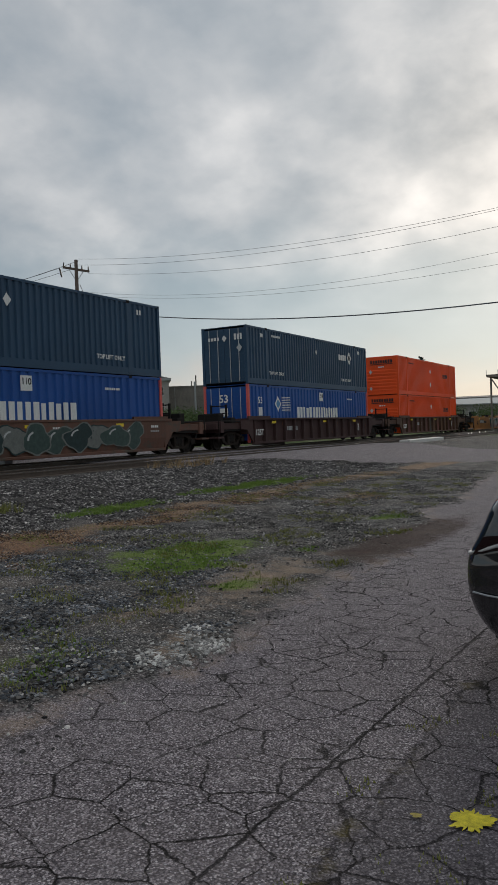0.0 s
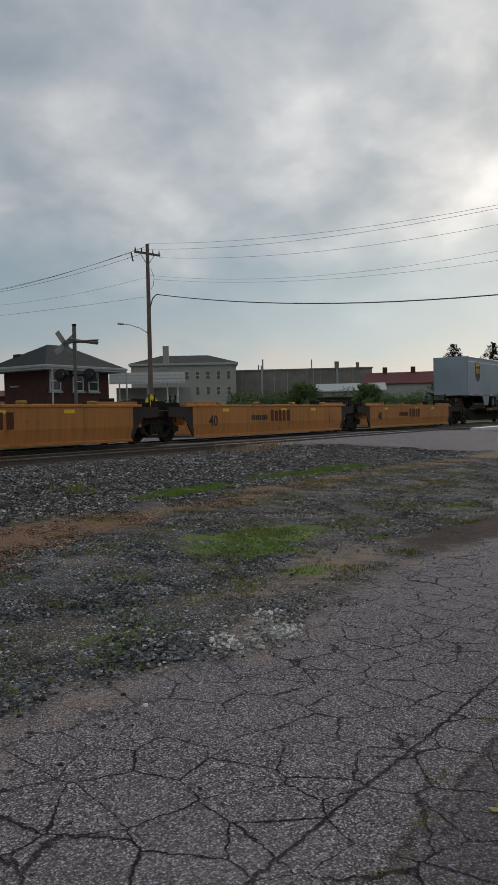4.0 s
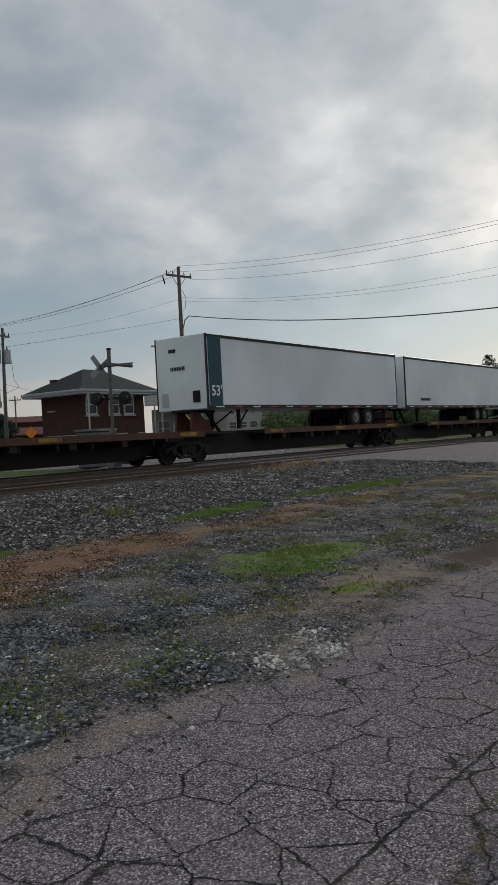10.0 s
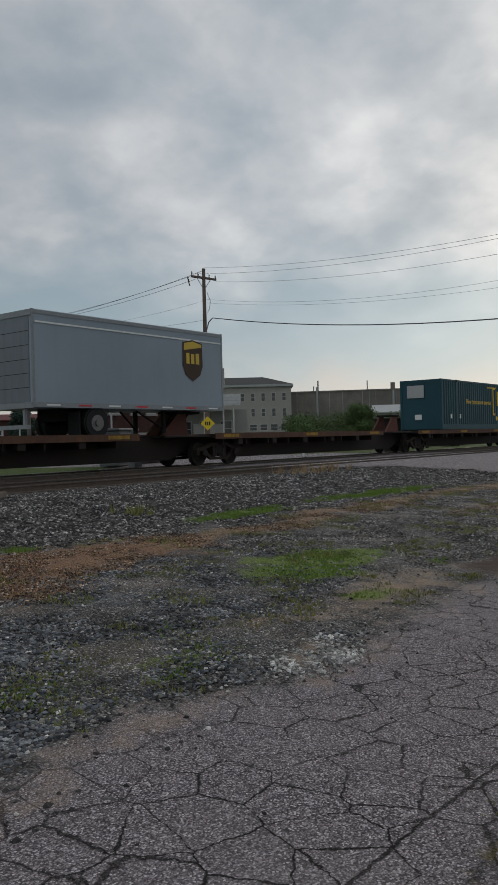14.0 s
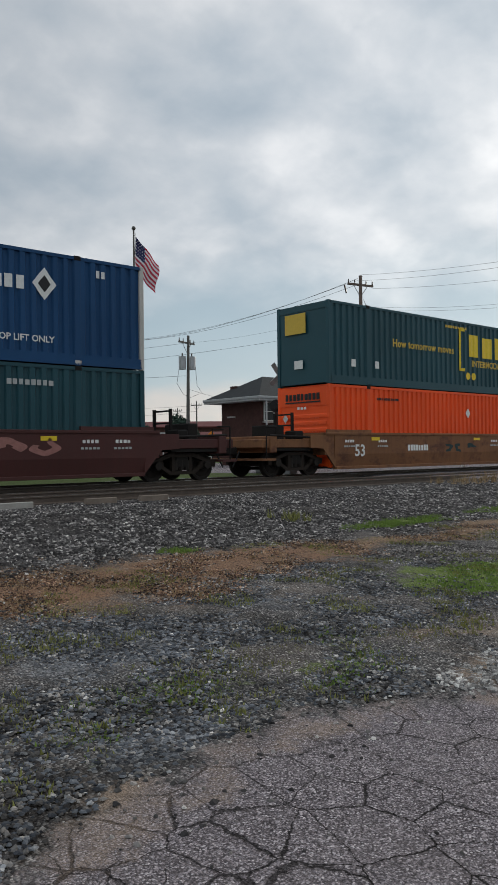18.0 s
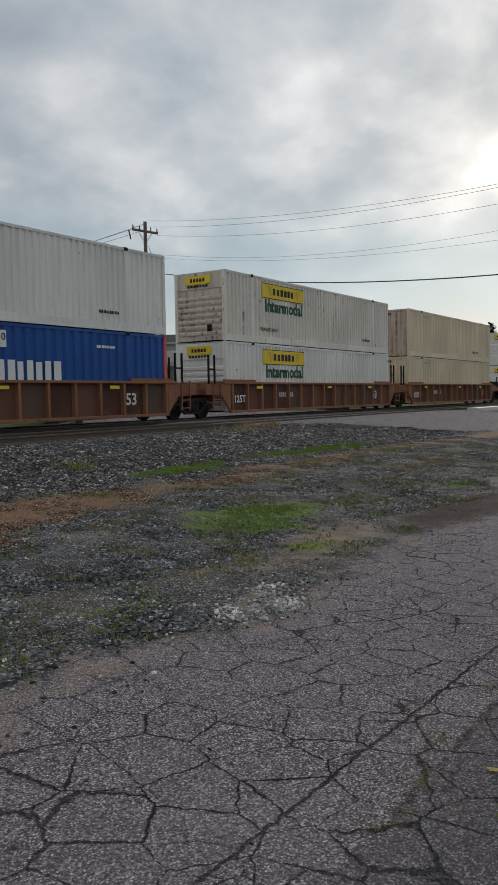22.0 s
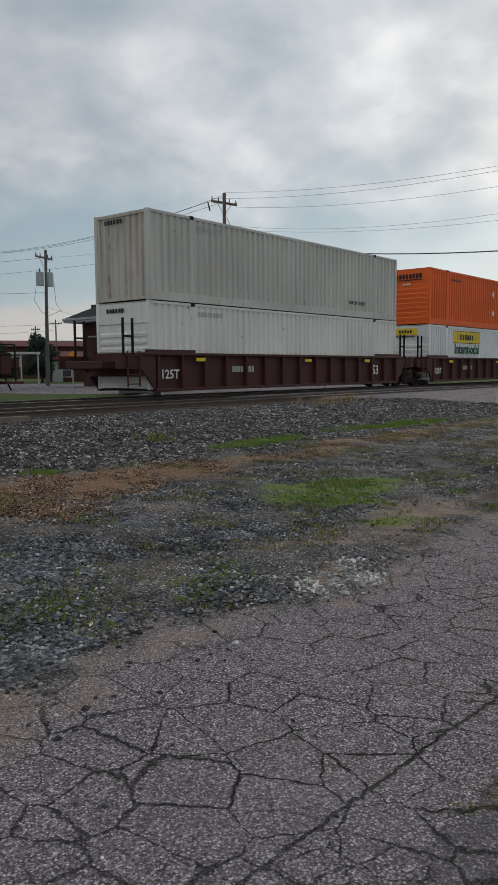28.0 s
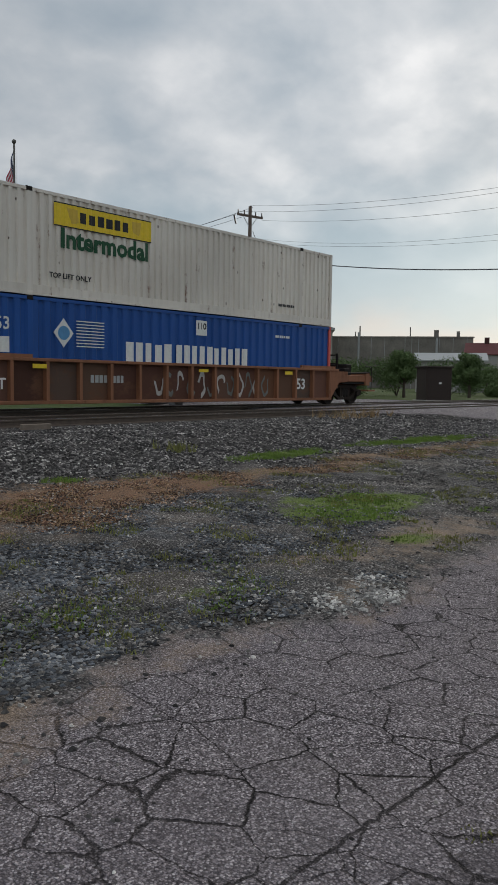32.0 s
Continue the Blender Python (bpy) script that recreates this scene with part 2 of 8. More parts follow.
def plain(name, c, rough=0.7, var=0.2, scale=6.0, metal=0.0, bump=0.0, spec=0.3):
    """A plain surface with grain at two sizes."""
    if name in MATS:
        return MATS[name]
    t = NT(name)
    g = t.math("ADD", t.math("MULTIPLY", t.noise(scale, 5), 0.6), t.math("MULTIPLY", t.noise(scale * 9, 3), 0.4))
    col = t.mix(t.ramp(g, [(0.3, 0.0), (0.7, 1.0)]), tuple(k * (1 - var) for k in c), tuple(min(1, k * (1 + var)) for k in c))
    if bump:
        t.bump(g, bump, 0.02)
    MATS[name] = t.set(col, rough, metal, spec)
    return MATS[name]


def part(name, data, material, parent, label="", at=None):
    """Link a bmesh or a mesh as one part under a thing or a part."""
    if isinstance(data, bmesh.types.BMesh):
        me = bpy.data.meshes.new(name)
        data.to_mesh(me)
        data.free()
    else:
        me = data
    if material is not None and not me.materials:
        me.materials.append(material)
    ob = new(name, me)
    ob.parent = parent
    if at is not None:
        ob.matrix_basis = at if isinstance(at, Matrix) else Matrix.Translation(at)
    if label:
        tagged(ob, label)
    if me.name.startswith(("mark", "spring", "shield_bars")) or name in ("number", "lettering"):
        tagged(ob, kind="stuff")
    return ob


def mesh_of(name, bm, material=None):
    me = bpy.data.meshes.new(name)
    bm.to_mesh(me)
    bm.free()
    if material:
        me.materials.append(material)
    return me


def thing(name, label, category, at=(0, 0, 0), group="", kind=""):
    ob = new(name)
    ob.empty_display_size = 0.3
    ob.matrix_basis = at if isinstance(at, Matrix) else Matrix.Translation(at)
    return tagged(ob, label, category, group, kind)


def box(x0, x1, y0, y1, z0, z1, bm=None, bev=0.0):
    bm = bm or bmesh.new()
    r = bmesh.ops.create_cube(bm, size=1, matrix=Matrix.Translation(((x0 + x1) / 2, (y0 + y1) / 2, (z0 + z1) / 2)) @ Matrix.Diagonal((x1 - x0, y1 - y0, z1 - z0, 1)))
    if bev:
        es = list({e for v in r["verts"] for e in v.link_edges})
        bmesh.ops.bevel(bm, geom=es, offset=bev, segments=1, affect="EDGES")
    return bm


def rod(p, q, r, bm=None, seg=8, r2=None):
    bm = bm or bmesh.new()
    p, q = Vector(p), Vector(q)
    d = q - p
    m = Matrix.Translation((p + q) / 2) @ d.to_track_quat("Z", "Y").to_matrix().to_4x4()
    bmesh.ops.create_cone(bm, cap_ends=True, segments=seg, radius1=r, radius2=r if r2 is None else r2, depth=d.length, matrix=m)
    return bm


def prism(pts, x0, x1, bm=None, axis="x"):
    """A polygon drawn in the other two axes, pushed from x0 to x1."""
    bm = bm or bmesh.new()

    def v3(a, b, c):
        return (a, b, c) if axis == "x" else (b, a, c)
    a = [bm.verts.new(v3(x0, *p)) for p in pts]
    b = [bm.verts.new(v3(x1, *p)) for p in pts]
    bm.faces.new(a)
    bm.faces.new(b[::-1])
    n = len(pts)
    for k in range(n):
        bm.faces.new((a[k], b[k], b[(k + 1) % n], a[(k + 1) % n]))
    bmesh.ops.recalc_face_normals(bm, faces=bm.faces)
    return bm


def from_lists(name, verts, faces, material=None):
    me = bpy.data.meshes.new(name)
    me.from_pydata(verts, [], faces)
    me.update()
    if material:
        me.materials.append(material)
    return me


# ---- ground ----
RAIL = 0.80                 # height of the rail heads
TRACK_Y = 20.05             # the track that the train runs on
NEAR_Y = 15.85              # the empty track
ROAD_X0, ROAD_X1 = 22.6, 41.0


def smooth(a, b, v):
    u = min(1.0, max(0.0, (v - a) / (b - a)))
    return u * u * (3 - 2 * u)


def road_edge(y):
    """The road flares towards the lot."""
    return ROAD_X0 - 0.5 + 0.95 * max(0.0, 15 - max(y, 6.5))


def ground_z(x, y):
    z = 0.032 * max(y, -6) if y < 9 else 0.288
    z += 0.33 * smooth(9.0, 13.4, y)
    if y > 22.5:
        z += 0.03 * smooth(22.5, 26, y)
    road = smooth(-1.2, 0.8, x - road_edge(y)) * (1 - smooth(ROAD_X1, ROAD_X1 + 3, x)) * smooth(6.5, 13.0, y)
    z += road * 0.12 * (1 if y < 24 else 1 - smooth(24, 32, y))
    return z


def n2(x, y, s, k=0.0):
    return noise.noise((x * s, y * s, k))


def blob(x, y, cx, cy, rx, ry, rot=0.0):
    c, s = math.cos(rot), math.sin(rot)
    u, v = (x - cx) * c + (y - cy) * s, -(x - cx) * s + (y - cy) * c
    return math.hypot(u / rx, v / ry)


EDGE_X = (0, 1.5, 2.0, 2.6, 3.3, 3.9, 4.7, 5.6, 6.8, 8.1, 9.3, 12.5, 14, 15.8, 20, 30)
EDGE_Y = (2.6, 2.93, 3.2, 3.25, 3.45, 3.15, 2.92, 3.06, 3.21, 3.29, 3.2, 3.5, 4.2, 3.95, 4.6, 5.6)
BAND_X = (0, 4, 6, 8.6, 9.5, 11, 13, 14.5, 17.6, 21, 24)
BAND_Y = (8.0, 7.8, 7.9, 7.95, 8.05, 7.6, 8.4, 8.0, 8.5, 8.15, 7.9)
BAND_W = (1.6, 1.7, 1.5, 0.8, 0.55, 0.55, 0.75, 0.7, 0.6, 0.8, 0.8)


def masks(x, y):
    """asphalt, green, dry, red earth, pale dust, blue slate at a place."""
    w = 0.35 * n2(x, y, 0.9) + 0.16 * n2(x, y, 3.1, 4.0)
    v = 0.30 * n2(x, y, 2.2, 9.0) + 0.25 * n2(x, y, 6.0, 3.0)
    edge = float(np.interp(x, EDGE_X, EDGE_Y))
    a = 1 - smooth(-0.22, 0.30, y - edge + v * 0.55)
    a = max(a, smooth(-0.3, 0.3, x - road_edge(y) + v) * smooth(0, 1, 30 - y))
    g = max(0, 1.3 - blob(x, y, 8.25, 5.4, 1.35, 0.75, 0.1) - v * 1.1)
    g = max(g, 1.0 - blob(x, y, 11.9, 9.4, 1.9, 0.50, 0.03) - v)
    g = max(g, 1.0 - blob(x, y, 17.6, 9.5, 3.4, 0.55, -0.03) - v)
    g = max(g, 0.8 - blob(x, y, 6.5, 9.05, 0.7, 0.30, 0.0) - v)
    g = max(g, 0.85 - blob(x, y, 7.0, 3.95, 0.60, 0.32, -0.3) - v)
    g = max(g, 0.85 - blob(x, y, 12.9, 4.4, 0.9, 0.38, -0.2) - v)
    g = max(g, 0.7 - blob(x, y, 9.3, 4.25, 0.45, 0.22, 0.0) - v)
    g = max(g, 0.30 * (0.95 - blob(x, y, 4.2, 4.05, 1.0, 0.6, 0.3) + 3.2 * v))
    g = max(g, 0.30 * (0.95 - blob(x, y, 3.0, 4.25, 1.2, 0.55, 0.2) + 3.2 * v))
    g = max(g, 0.35 - blob(x, y, 2.1, 3.65, 0.3, 0.2) - v)
    d = 1.06 - abs(y - float(np.interp(x, BAND_X, BAND_Y))) / float(np.interp(x, BAND_X, BAND_W)) - w * 1.0 - v * 0.8
    d = max(d, 0.52 - blob(x, y, 5.4, 4.1, 0.75, 0.5, 0.3) - v)
    d = max(d, 0.35 - blob(x, y, 7.4, 3.95, 1.6, 0.55, 0.0) - v)
    d = max(d, 0.6 - blob(x, y, 16.5, 6.2, 4.5, 1.2, 0.1) - w * 1.3)
    u = 1.35 - blob(x, y, 10.9, 3.40, 2.4, 0.50, -0.05) - v * 0.8
    r = 0.55 - blob(x, y, 9.6, 3.5, 1.2, 0.45, 0.03) - v
    r = max(r, (1.1 - abs(y - float(np.interp(x, BAND_X, BAND_Y))) / 1.15 - v * 1.5 - w) * (1 - smooth(7.5, 9.5, x)))
    p = 1.0 - blob(x, y, 4.95, 3.25, 0.55, 0.36, 0.2) - v
    p = max(p, 1.0 - blob(x, y, 3.3, 3.2, 0.60, 0.24, -0.2) - v * 0.7)
    p = max(p, 0.9 - blob(x, y, 1.95, 3.25, 0.42, 0.26, 0.2) - v * 0.7)
    p = max(p, 0.7 - blob(x, y, 6.04, 5.44, 0.5, 0.25, 0.0) - v)
    p = max(p, 0.62 - 0.55 * blob(x, y, 7.3, 3.95, 2.8, 0.9, 0.0) - v)
    p = max(p, 0.52 - abs(y - edge + 0.10) / 0.6 - v * 1.6)
    k = 1.1 - blob(x, y, 3.3, 5.4, 1.1, 0.7, 0.5) - v
    k = max(k, 1.0 - blob(x, y, 2.45, 3.65, 0.6, 0.3, 0.3) - v)
    k = max(k, 0.55 - blob(x, y, 5.2, 5.9, 1.8, 1.0, 0.5) - v)
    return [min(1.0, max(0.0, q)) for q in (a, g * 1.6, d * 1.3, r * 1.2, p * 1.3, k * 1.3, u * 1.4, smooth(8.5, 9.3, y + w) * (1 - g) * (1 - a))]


def ground_material():
    t = NT("ground_surface")
    P = t.pos()
    # asphalt: worn aggregate, patchy, with a net of cracks and one long seam
    agg = t.voro(105, vec=P, out="Color")
    aggv = t.n("ShaderNodeSeparateColor")
    t.put(aggv.inputs[0], agg)
    grain = aggv.outputs[0]
    aggd = t.voro(105, vec=P)
    asph = t.ramp(grain, [(0.0, (0.060, 0.052, 0.058)), (0.45, (0.183, 0.160, 0.171)), (0.80, (0.318, 0.280, 0.297)), (1.0, (0.56, 0.51, 0.525))])
    pits = t.math("ADD", aggd, t.math("MULTIPLY", t.math("SUBTRACT", t.noise(22, 4), 0.5), 0.36))
    asph = t.mix(t.ramp(pits, [(0.50, 0.0), (0.74, 0.78)]), asph, (0.024, 0.020, 0.021))
    patch = t.noise(0.9, 5, 0.6)
    asph = t.mix(t.ramp(patch, [(0.40, 0.0), (0.75, 0.30)]), asph, (0.262, 0.228, 0.224))
    asph = t.mix(t.ramp(t.noise(2.7, 4, 0.6), [(0.5, 0.0), (0.8, 0.25)]), asph, (0.115, 0.098, 0.108))
    asph = t.mix(t.ramp(t.noise(0.5, 3), [(0.45, 0.0), (0.65, 0.20)]), asph, (0.19, 0.172, 0.192))
    warp = t.n("ShaderNodeVectorMath", op="ADD")
    wn = t.n("ShaderNodeTexNoise")
    wn.inputs["Scale"].default_value, wn.inputs["Detail"].default_value = 14.0, 8
    t.put(wn.inputs[0], P)
    sc = t.n("ShaderNodeVectorMath", op="SCALE")
    t.put(sc.inputs[0], wn.outputs["Color"])
    sc.inputs["Scale"].default_value = 0.055
    t.put(warp.inputs[0], P)
    t.put(warp.inputs[1], sc.outputs[0])
    mp = t.n("ShaderNodeMapping")
    mp.inputs["Rotation"].default_value, mp.inputs["Scale"].default_value = (0, 0, 0.25), (1.0, 0.9, 1)
    t.put(mp.inputs[0], warp.outputs[0])
    net = t.voro(3.15, "DISTANCE_TO_EDGE", mp.outputs[0], 0.9)
    thick = t.math("ADD", 0.001, t.math("MULTIPLY", t.ramp(t.noise(2.6, 4, 0.6), [(0.30, 0.0), (0.72, 1.0)]), 0.040))
    crumble = t.math("MULTIPLY", t.math("SUBTRACT", t.noise(75, 4, 0.75), 0.5), 0.045)
    net = t.math("ABSOLUTE", t.math("ADD", net, crumble))
    crack = t.math("SUBTRACT", 1.0, t.math("DIVIDE", net, thick), True)
    crack = t.ramp(crack, [(0.0, 0.0), (0.7, 1.0)])
    net2 = t.voro(5.2, "DISTANCE_TO_EDGE", mp.outputs[0], 1.0)
    fine2 = t.math("MULTIPLY", t.math("SUBTRACT", 1.0, t.math("DIVIDE", net2, 0.026), True), t.ramp(t.noise(1.1, 3), [(0.50, 0.0), (0.62, 0.7)]))
    crack = t.math("MAXIMUM", crack, fine2)
    sep = t.n("ShaderNodeSeparateXYZ")
    t.put(sep.inputs[0], warp.outputs[0])
    sx, sy = sep.outputs[0], sep.outputs[1]
    seam_d = t.math("ABSOLUTE", t.math("ADD", t.math("SUBTRACT", sy, t.math("MULTIPLY", sx, -0.042)), -1.665))
    seam = t.math("SUBTRACT", 1.0, t.math("DIVIDE", t.math("ABSOLUTE", t.math("ADD", seam_d, t.math("MULTIPLY", crumble, 0.4))), 0.012), True)
    crack = t.math("MAXIMUM", crack, t.ramp(seam, [(0.0, 0.0), (0.7, 1.0)]))
    # the older, darker lane beyond a mossy joint
    joint = t.math("ADD", t.math("SUBTRACT", sy, 1.20), t.math("MULTIPLY", t.math("SUBTRACT", t.noise(5.0, 5, 0.65), 0.5), 0.10))
    lane = t.math("MULTIPLY", t.math("SUBTRACT", 0.02, joint), 14.0, True)
    asph = t.mix(t.math("MULTIPLY", lane, 0.42), asph, (0.062, 0.055, 0.060))
    line = t.math("SUBTRACT", 1.0, t.math("DIVIDE", t.math("ABSOLUTE", joint), 0.030), True)
    crack = t.math("MAXIMUM", crack, t.math("MULTIPLY", t.ramp(line, [(0.0, 0.0), (0.8, 0.8)]), t.ramp(t.noise(4.0, 4), [(0.40, 0.0), (0.60, 0.9)])))
    crackf = t.math("MULTIPLY", crack, t.ramp(t.noise(0.8, 2), [(0.25, 0.45), (0.6, 0.95)]))
    # the cracks lose themselves in dust towards the gravel
    crackf = t.math("MULTIPLY", crackf, t.ramp(t.math("ADD", t.math("DIVIDE", sy, 10.0), t.math("MULTIPLY", t.noise(1.7, 4), 0.10)), [(0.32, 1.0), (0.46, 0.25)]))
    asph = t.mix(crackf, asph, (0.010, 0.009, 0.009))
    moss = t.math("MULTIPLY", t.math("SUBTRACT", 1.0, t.math("DIVIDE", t.math("ABSOLUTE", joint), 0.085), True), t.ramp(t.noise(3.1, 5, 0.7), [(0.53, 0.0), (0.66, 0.85)]))
    asph = t.mix(moss, asph, t.mix(t.noise(45, 3), (0.05, 0.042, 0.016), (0.16, 0.125, 0.04)))
    # gravel: broken grey stone over dark fines; shade between stones is in the colour
    gv = t.voro(62, vec=P, out="Color")
    gs = t.n("ShaderNodeSeparateColor")
    t.put(gs.inputs[0], gv)
    gd = t.voro(62, vec=P)
    grav = t.ramp(gs.outputs[1], [(0.0, (0.024, 0.023, 0.025)), (0.55, (0.105, 0.100, 0.097)), (0.88, (0.19, 0.178, 0.17)), (1.0, (0.40, 0.38, 0.36))])
    grav = t.mix(t.ramp(gd, [(0.33, 0.0), (0.70, 0.92)]), grav, (0.020, 0.019, 0.020))
    grav = t.mix(t.ramp(t.noise(0.9, 5, 0.65), [(0.46, 0.0), (0.74, 0.30)]), grav, (0.15, 0.115, 0.085))
    fine = t.noise(30, 4, 0.65)
    dry = t.mix(t.ramp(t.noise(38, 6, 0.78), [(0.42, 0.0), (0.60, 1.0)]), (0.045, 0.028, 0.019), (0.47, 0.30, 0.18))
    green = t.mix(t.ramp(t.noise(55, 5, 0.7), [(0.33, 0.0), (0.68, 1.0)]), (0.034, 0.040, 0.014), (0.22, 0.31, 0.05))
    fleck = t.ramp(t.noise(34, 6, 0.78), [(0.42, 0.0), (0.60, 1.0)])
    red = t.mix(fleck, (0.030, 0.018, 0.014), (0.36, 0.180, 0.105))
    dust = t.mix(t.ramp(t.noise(110, 4, 0.7), [(0.36, 0.0), (0.62, 1.0)]), (0.105, 0.075, 0.055), (0.42, 0.315, 0.235))

    def masked(name, lo=0.35, hi=0.75, amt=1.0):
        m = t.math("ADD", t.math("ADD", t.attr(name), t.math("MULTIPLY", t.math("SUBTRACT", t.noise(3.4, 4, 0.6), 0.5), 0.8)), t.math("MULTIPLY", t.math("SUBTRACT", t.noise(17, 5, 0.75), 0.5), 1.3))
        return t.ramp(m, [(lo, 0.0), (hi, amt)])
    # dark fines of the ballast bed, pushed near black as shade between stones
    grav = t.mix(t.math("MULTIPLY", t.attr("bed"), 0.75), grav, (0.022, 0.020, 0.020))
    am = masked("asphalt", 0.3, 0.85)
    grav = t.mix(masked("slate", 0.3, 0.8, 0.75), grav, t.mix(gs.outputs[1], (0.030, 0.033, 0.038), (0.15, 0.156, 0.168)))
    grav = t.mix(1.0, grav, t.ramp(t.noise(2.6, 6, 0.68), [(0.32, 0.52), (0.50, 1.25), (0.68, 2.0)]), "MULTIPLY")
    col = t.mix(masked("dust", 0.3, 0.95, 0.76), grav, dust)
    col = t.mix(masked("dry", 0.3, 0.95, 0.8), col, dry)
    col = t.mix(am, col, asph)
    col = t.mix(masked("dust", 0.45, 1.1, 0.5), col, dust)
    col = t.mix(masked("red", 0.35, 1.0, 0.55), col, red)
    col = t.mix(masked("mud", 0.3, 0.8, 0.85), col, t.mix(fine, (0.016, 0.011, 0.010), (0.068, 0.038, 0.032)))
    col = t.mix(masked("green", 0.35, 0.85, 0.85), col, green)
    lawn = t.mix(t.noise(2.5, 4), (0.034, 0.050, 0.014), (0.085, 0.115, 0.034))
    col = t.mix(t.attr("lawn"), col, lawn)
    h = t.math("ADD", t.math("MULTIPLY", t.math("SUBTRACT", 1.0, gd), 0.5), t.math("MULTIPLY", t.math("SUBTRACT", 1.0, aggd), 0.25))
    h = t.math("SUBTRACT", h, t.math("MULTIPLY", t.math("MULTIPLY", crackf, am), 1.6))
    t.bump(h, 0.9, 0.02)
    return t.set(col, t.ramp(fine, [(0.3, 0.78), (0.7, 0.98)]), spec=0.10)


GROUND = ground_material()


def build_ground():
    def axis(fine0, fine1, step, lo, hi, mids):
        v = list(np.arange(fine0, fine1, step))
        v += list(mids)
        v += [lo, hi]
        return sorted(set(round(float(k), 3) for k in v))
    xs = axis(0.6, 26, 0.11, -2500, 3000, list(np.arange(26, 60, 1.0)) + [-600, -150, -60, -30, -15, -8, -4, -2, 0, 70, 90, 120, 180, 300, 600, 1500])
    ys = axis(-1.0, 15, 0.11, -2500, 3000, list(np.arange(15, 40, 0.6)) + [-600, -150, -60, -30, -15, -8, -4, -2, 45, 50, 60, 80, 120, 200, 400, 900])
    nx, ny = len(xs), len(ys)
    verts, mk, lawn = [], [], []
    for y in ys:
        for x in xs:
            z = ground_z(x, y)
            near = 0 < x < 30 and -1 < y < 15
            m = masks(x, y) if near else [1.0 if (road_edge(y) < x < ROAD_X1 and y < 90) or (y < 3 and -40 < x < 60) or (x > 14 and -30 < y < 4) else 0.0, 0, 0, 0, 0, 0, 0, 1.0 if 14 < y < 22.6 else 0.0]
            if near:
                z += (1 - m[0]) * (0.018 * n2(x, y, 5) + 0.03 * n2(x, y, 1.1)) + m[0] * 0.008 * n2(x, y, 1.5)
            verts.append((x, y, z))
            mk.append(m)
            lawn.append(1.0 if (y > 24 and not ROAD_X0 - 0.5 < x < ROAD_X1 + 0.5) or y > 90 or x > 60 else 0.0)
    faces = [(j * nx + i, j * nx + i + 1, (j + 1) * nx + i + 1, (j + 1) * nx + i) for j in range(ny - 1) for i in range(nx - 1)]
    me = from_lists("ground", verts, faces, GROUND)
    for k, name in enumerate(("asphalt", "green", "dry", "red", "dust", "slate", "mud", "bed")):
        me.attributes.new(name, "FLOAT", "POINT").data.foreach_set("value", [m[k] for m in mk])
    me.attributes.new("lawn", "FLOAT", "POINT").data.foreach_set("value", lawn)
    me.polygons.foreach_set("use_smooth", [True] * len(faces))
    tagged(new("ground", me), "cracked grey asphalt lot running into dark gravel, dry grass and lawn", "ground", kind="structure")


build_ground()


def stone_material(name, stops):
    t = NT(name)
    isl = t.n("ShaderNodeNewGeometry").outputs["Random Per Island"]
    col = t.mix(t.ramp(t.noise(60, 3), [(0.35, 0.0), (0.75, 0.45)]), t.ramp(isl, stops), (0.05, 0.045, 0.042))
    tone = t.ramp(t.noise(2.6, 6, 0.68), [(0.32, 0.52), (0.50, 1.25), (0.68, 2.0)])
    col = t.mix(1.0, col, tone, "MULTIPLY")
    t.bump(t.noise(90, 3), 0.3, 0.01)
    return t.set(col, 0.9, spec=0.06)


STONE = stone_material("ballast_stone", [(0.0, (0.020, 0.019, 0.020)), (0.45, (0.058, 0.054, 0.054)), (0.74, (0.135, 0.126, 0.122)), (0.92, (0.29, 0.27, 0.255)), (1.0, (0.56, 0.53, 0.50))])
GRIT = stone_material("dark_grit", [(0.0, (0.022, 0.021, 0.022)), (0.50, (0.100, 0.094, 0.090)), (0.82, (0.21, 0.194, 0.18)), (0.96, (0.36, 0.335, 0.31)), (1.0, (0.58, 0.55, 0.52))])
SLATECHIP = stone_material("slate_chip", [(0.0, (0.020, 0.022, 0.027)), (0.5, (0.080, 0.088, 0.101)), (0.88, (0.150, 0.158, 0.172)), (1.0, (0.26, 0.26, 0.26))])
PALESTONE = stone_material("pale_rubble", [(0.0, (0.10, 0.096, 0.094)), (0.5, (0.29, 0.275, 0.26)), (1.0, (0.58, 0.56, 0.53))])


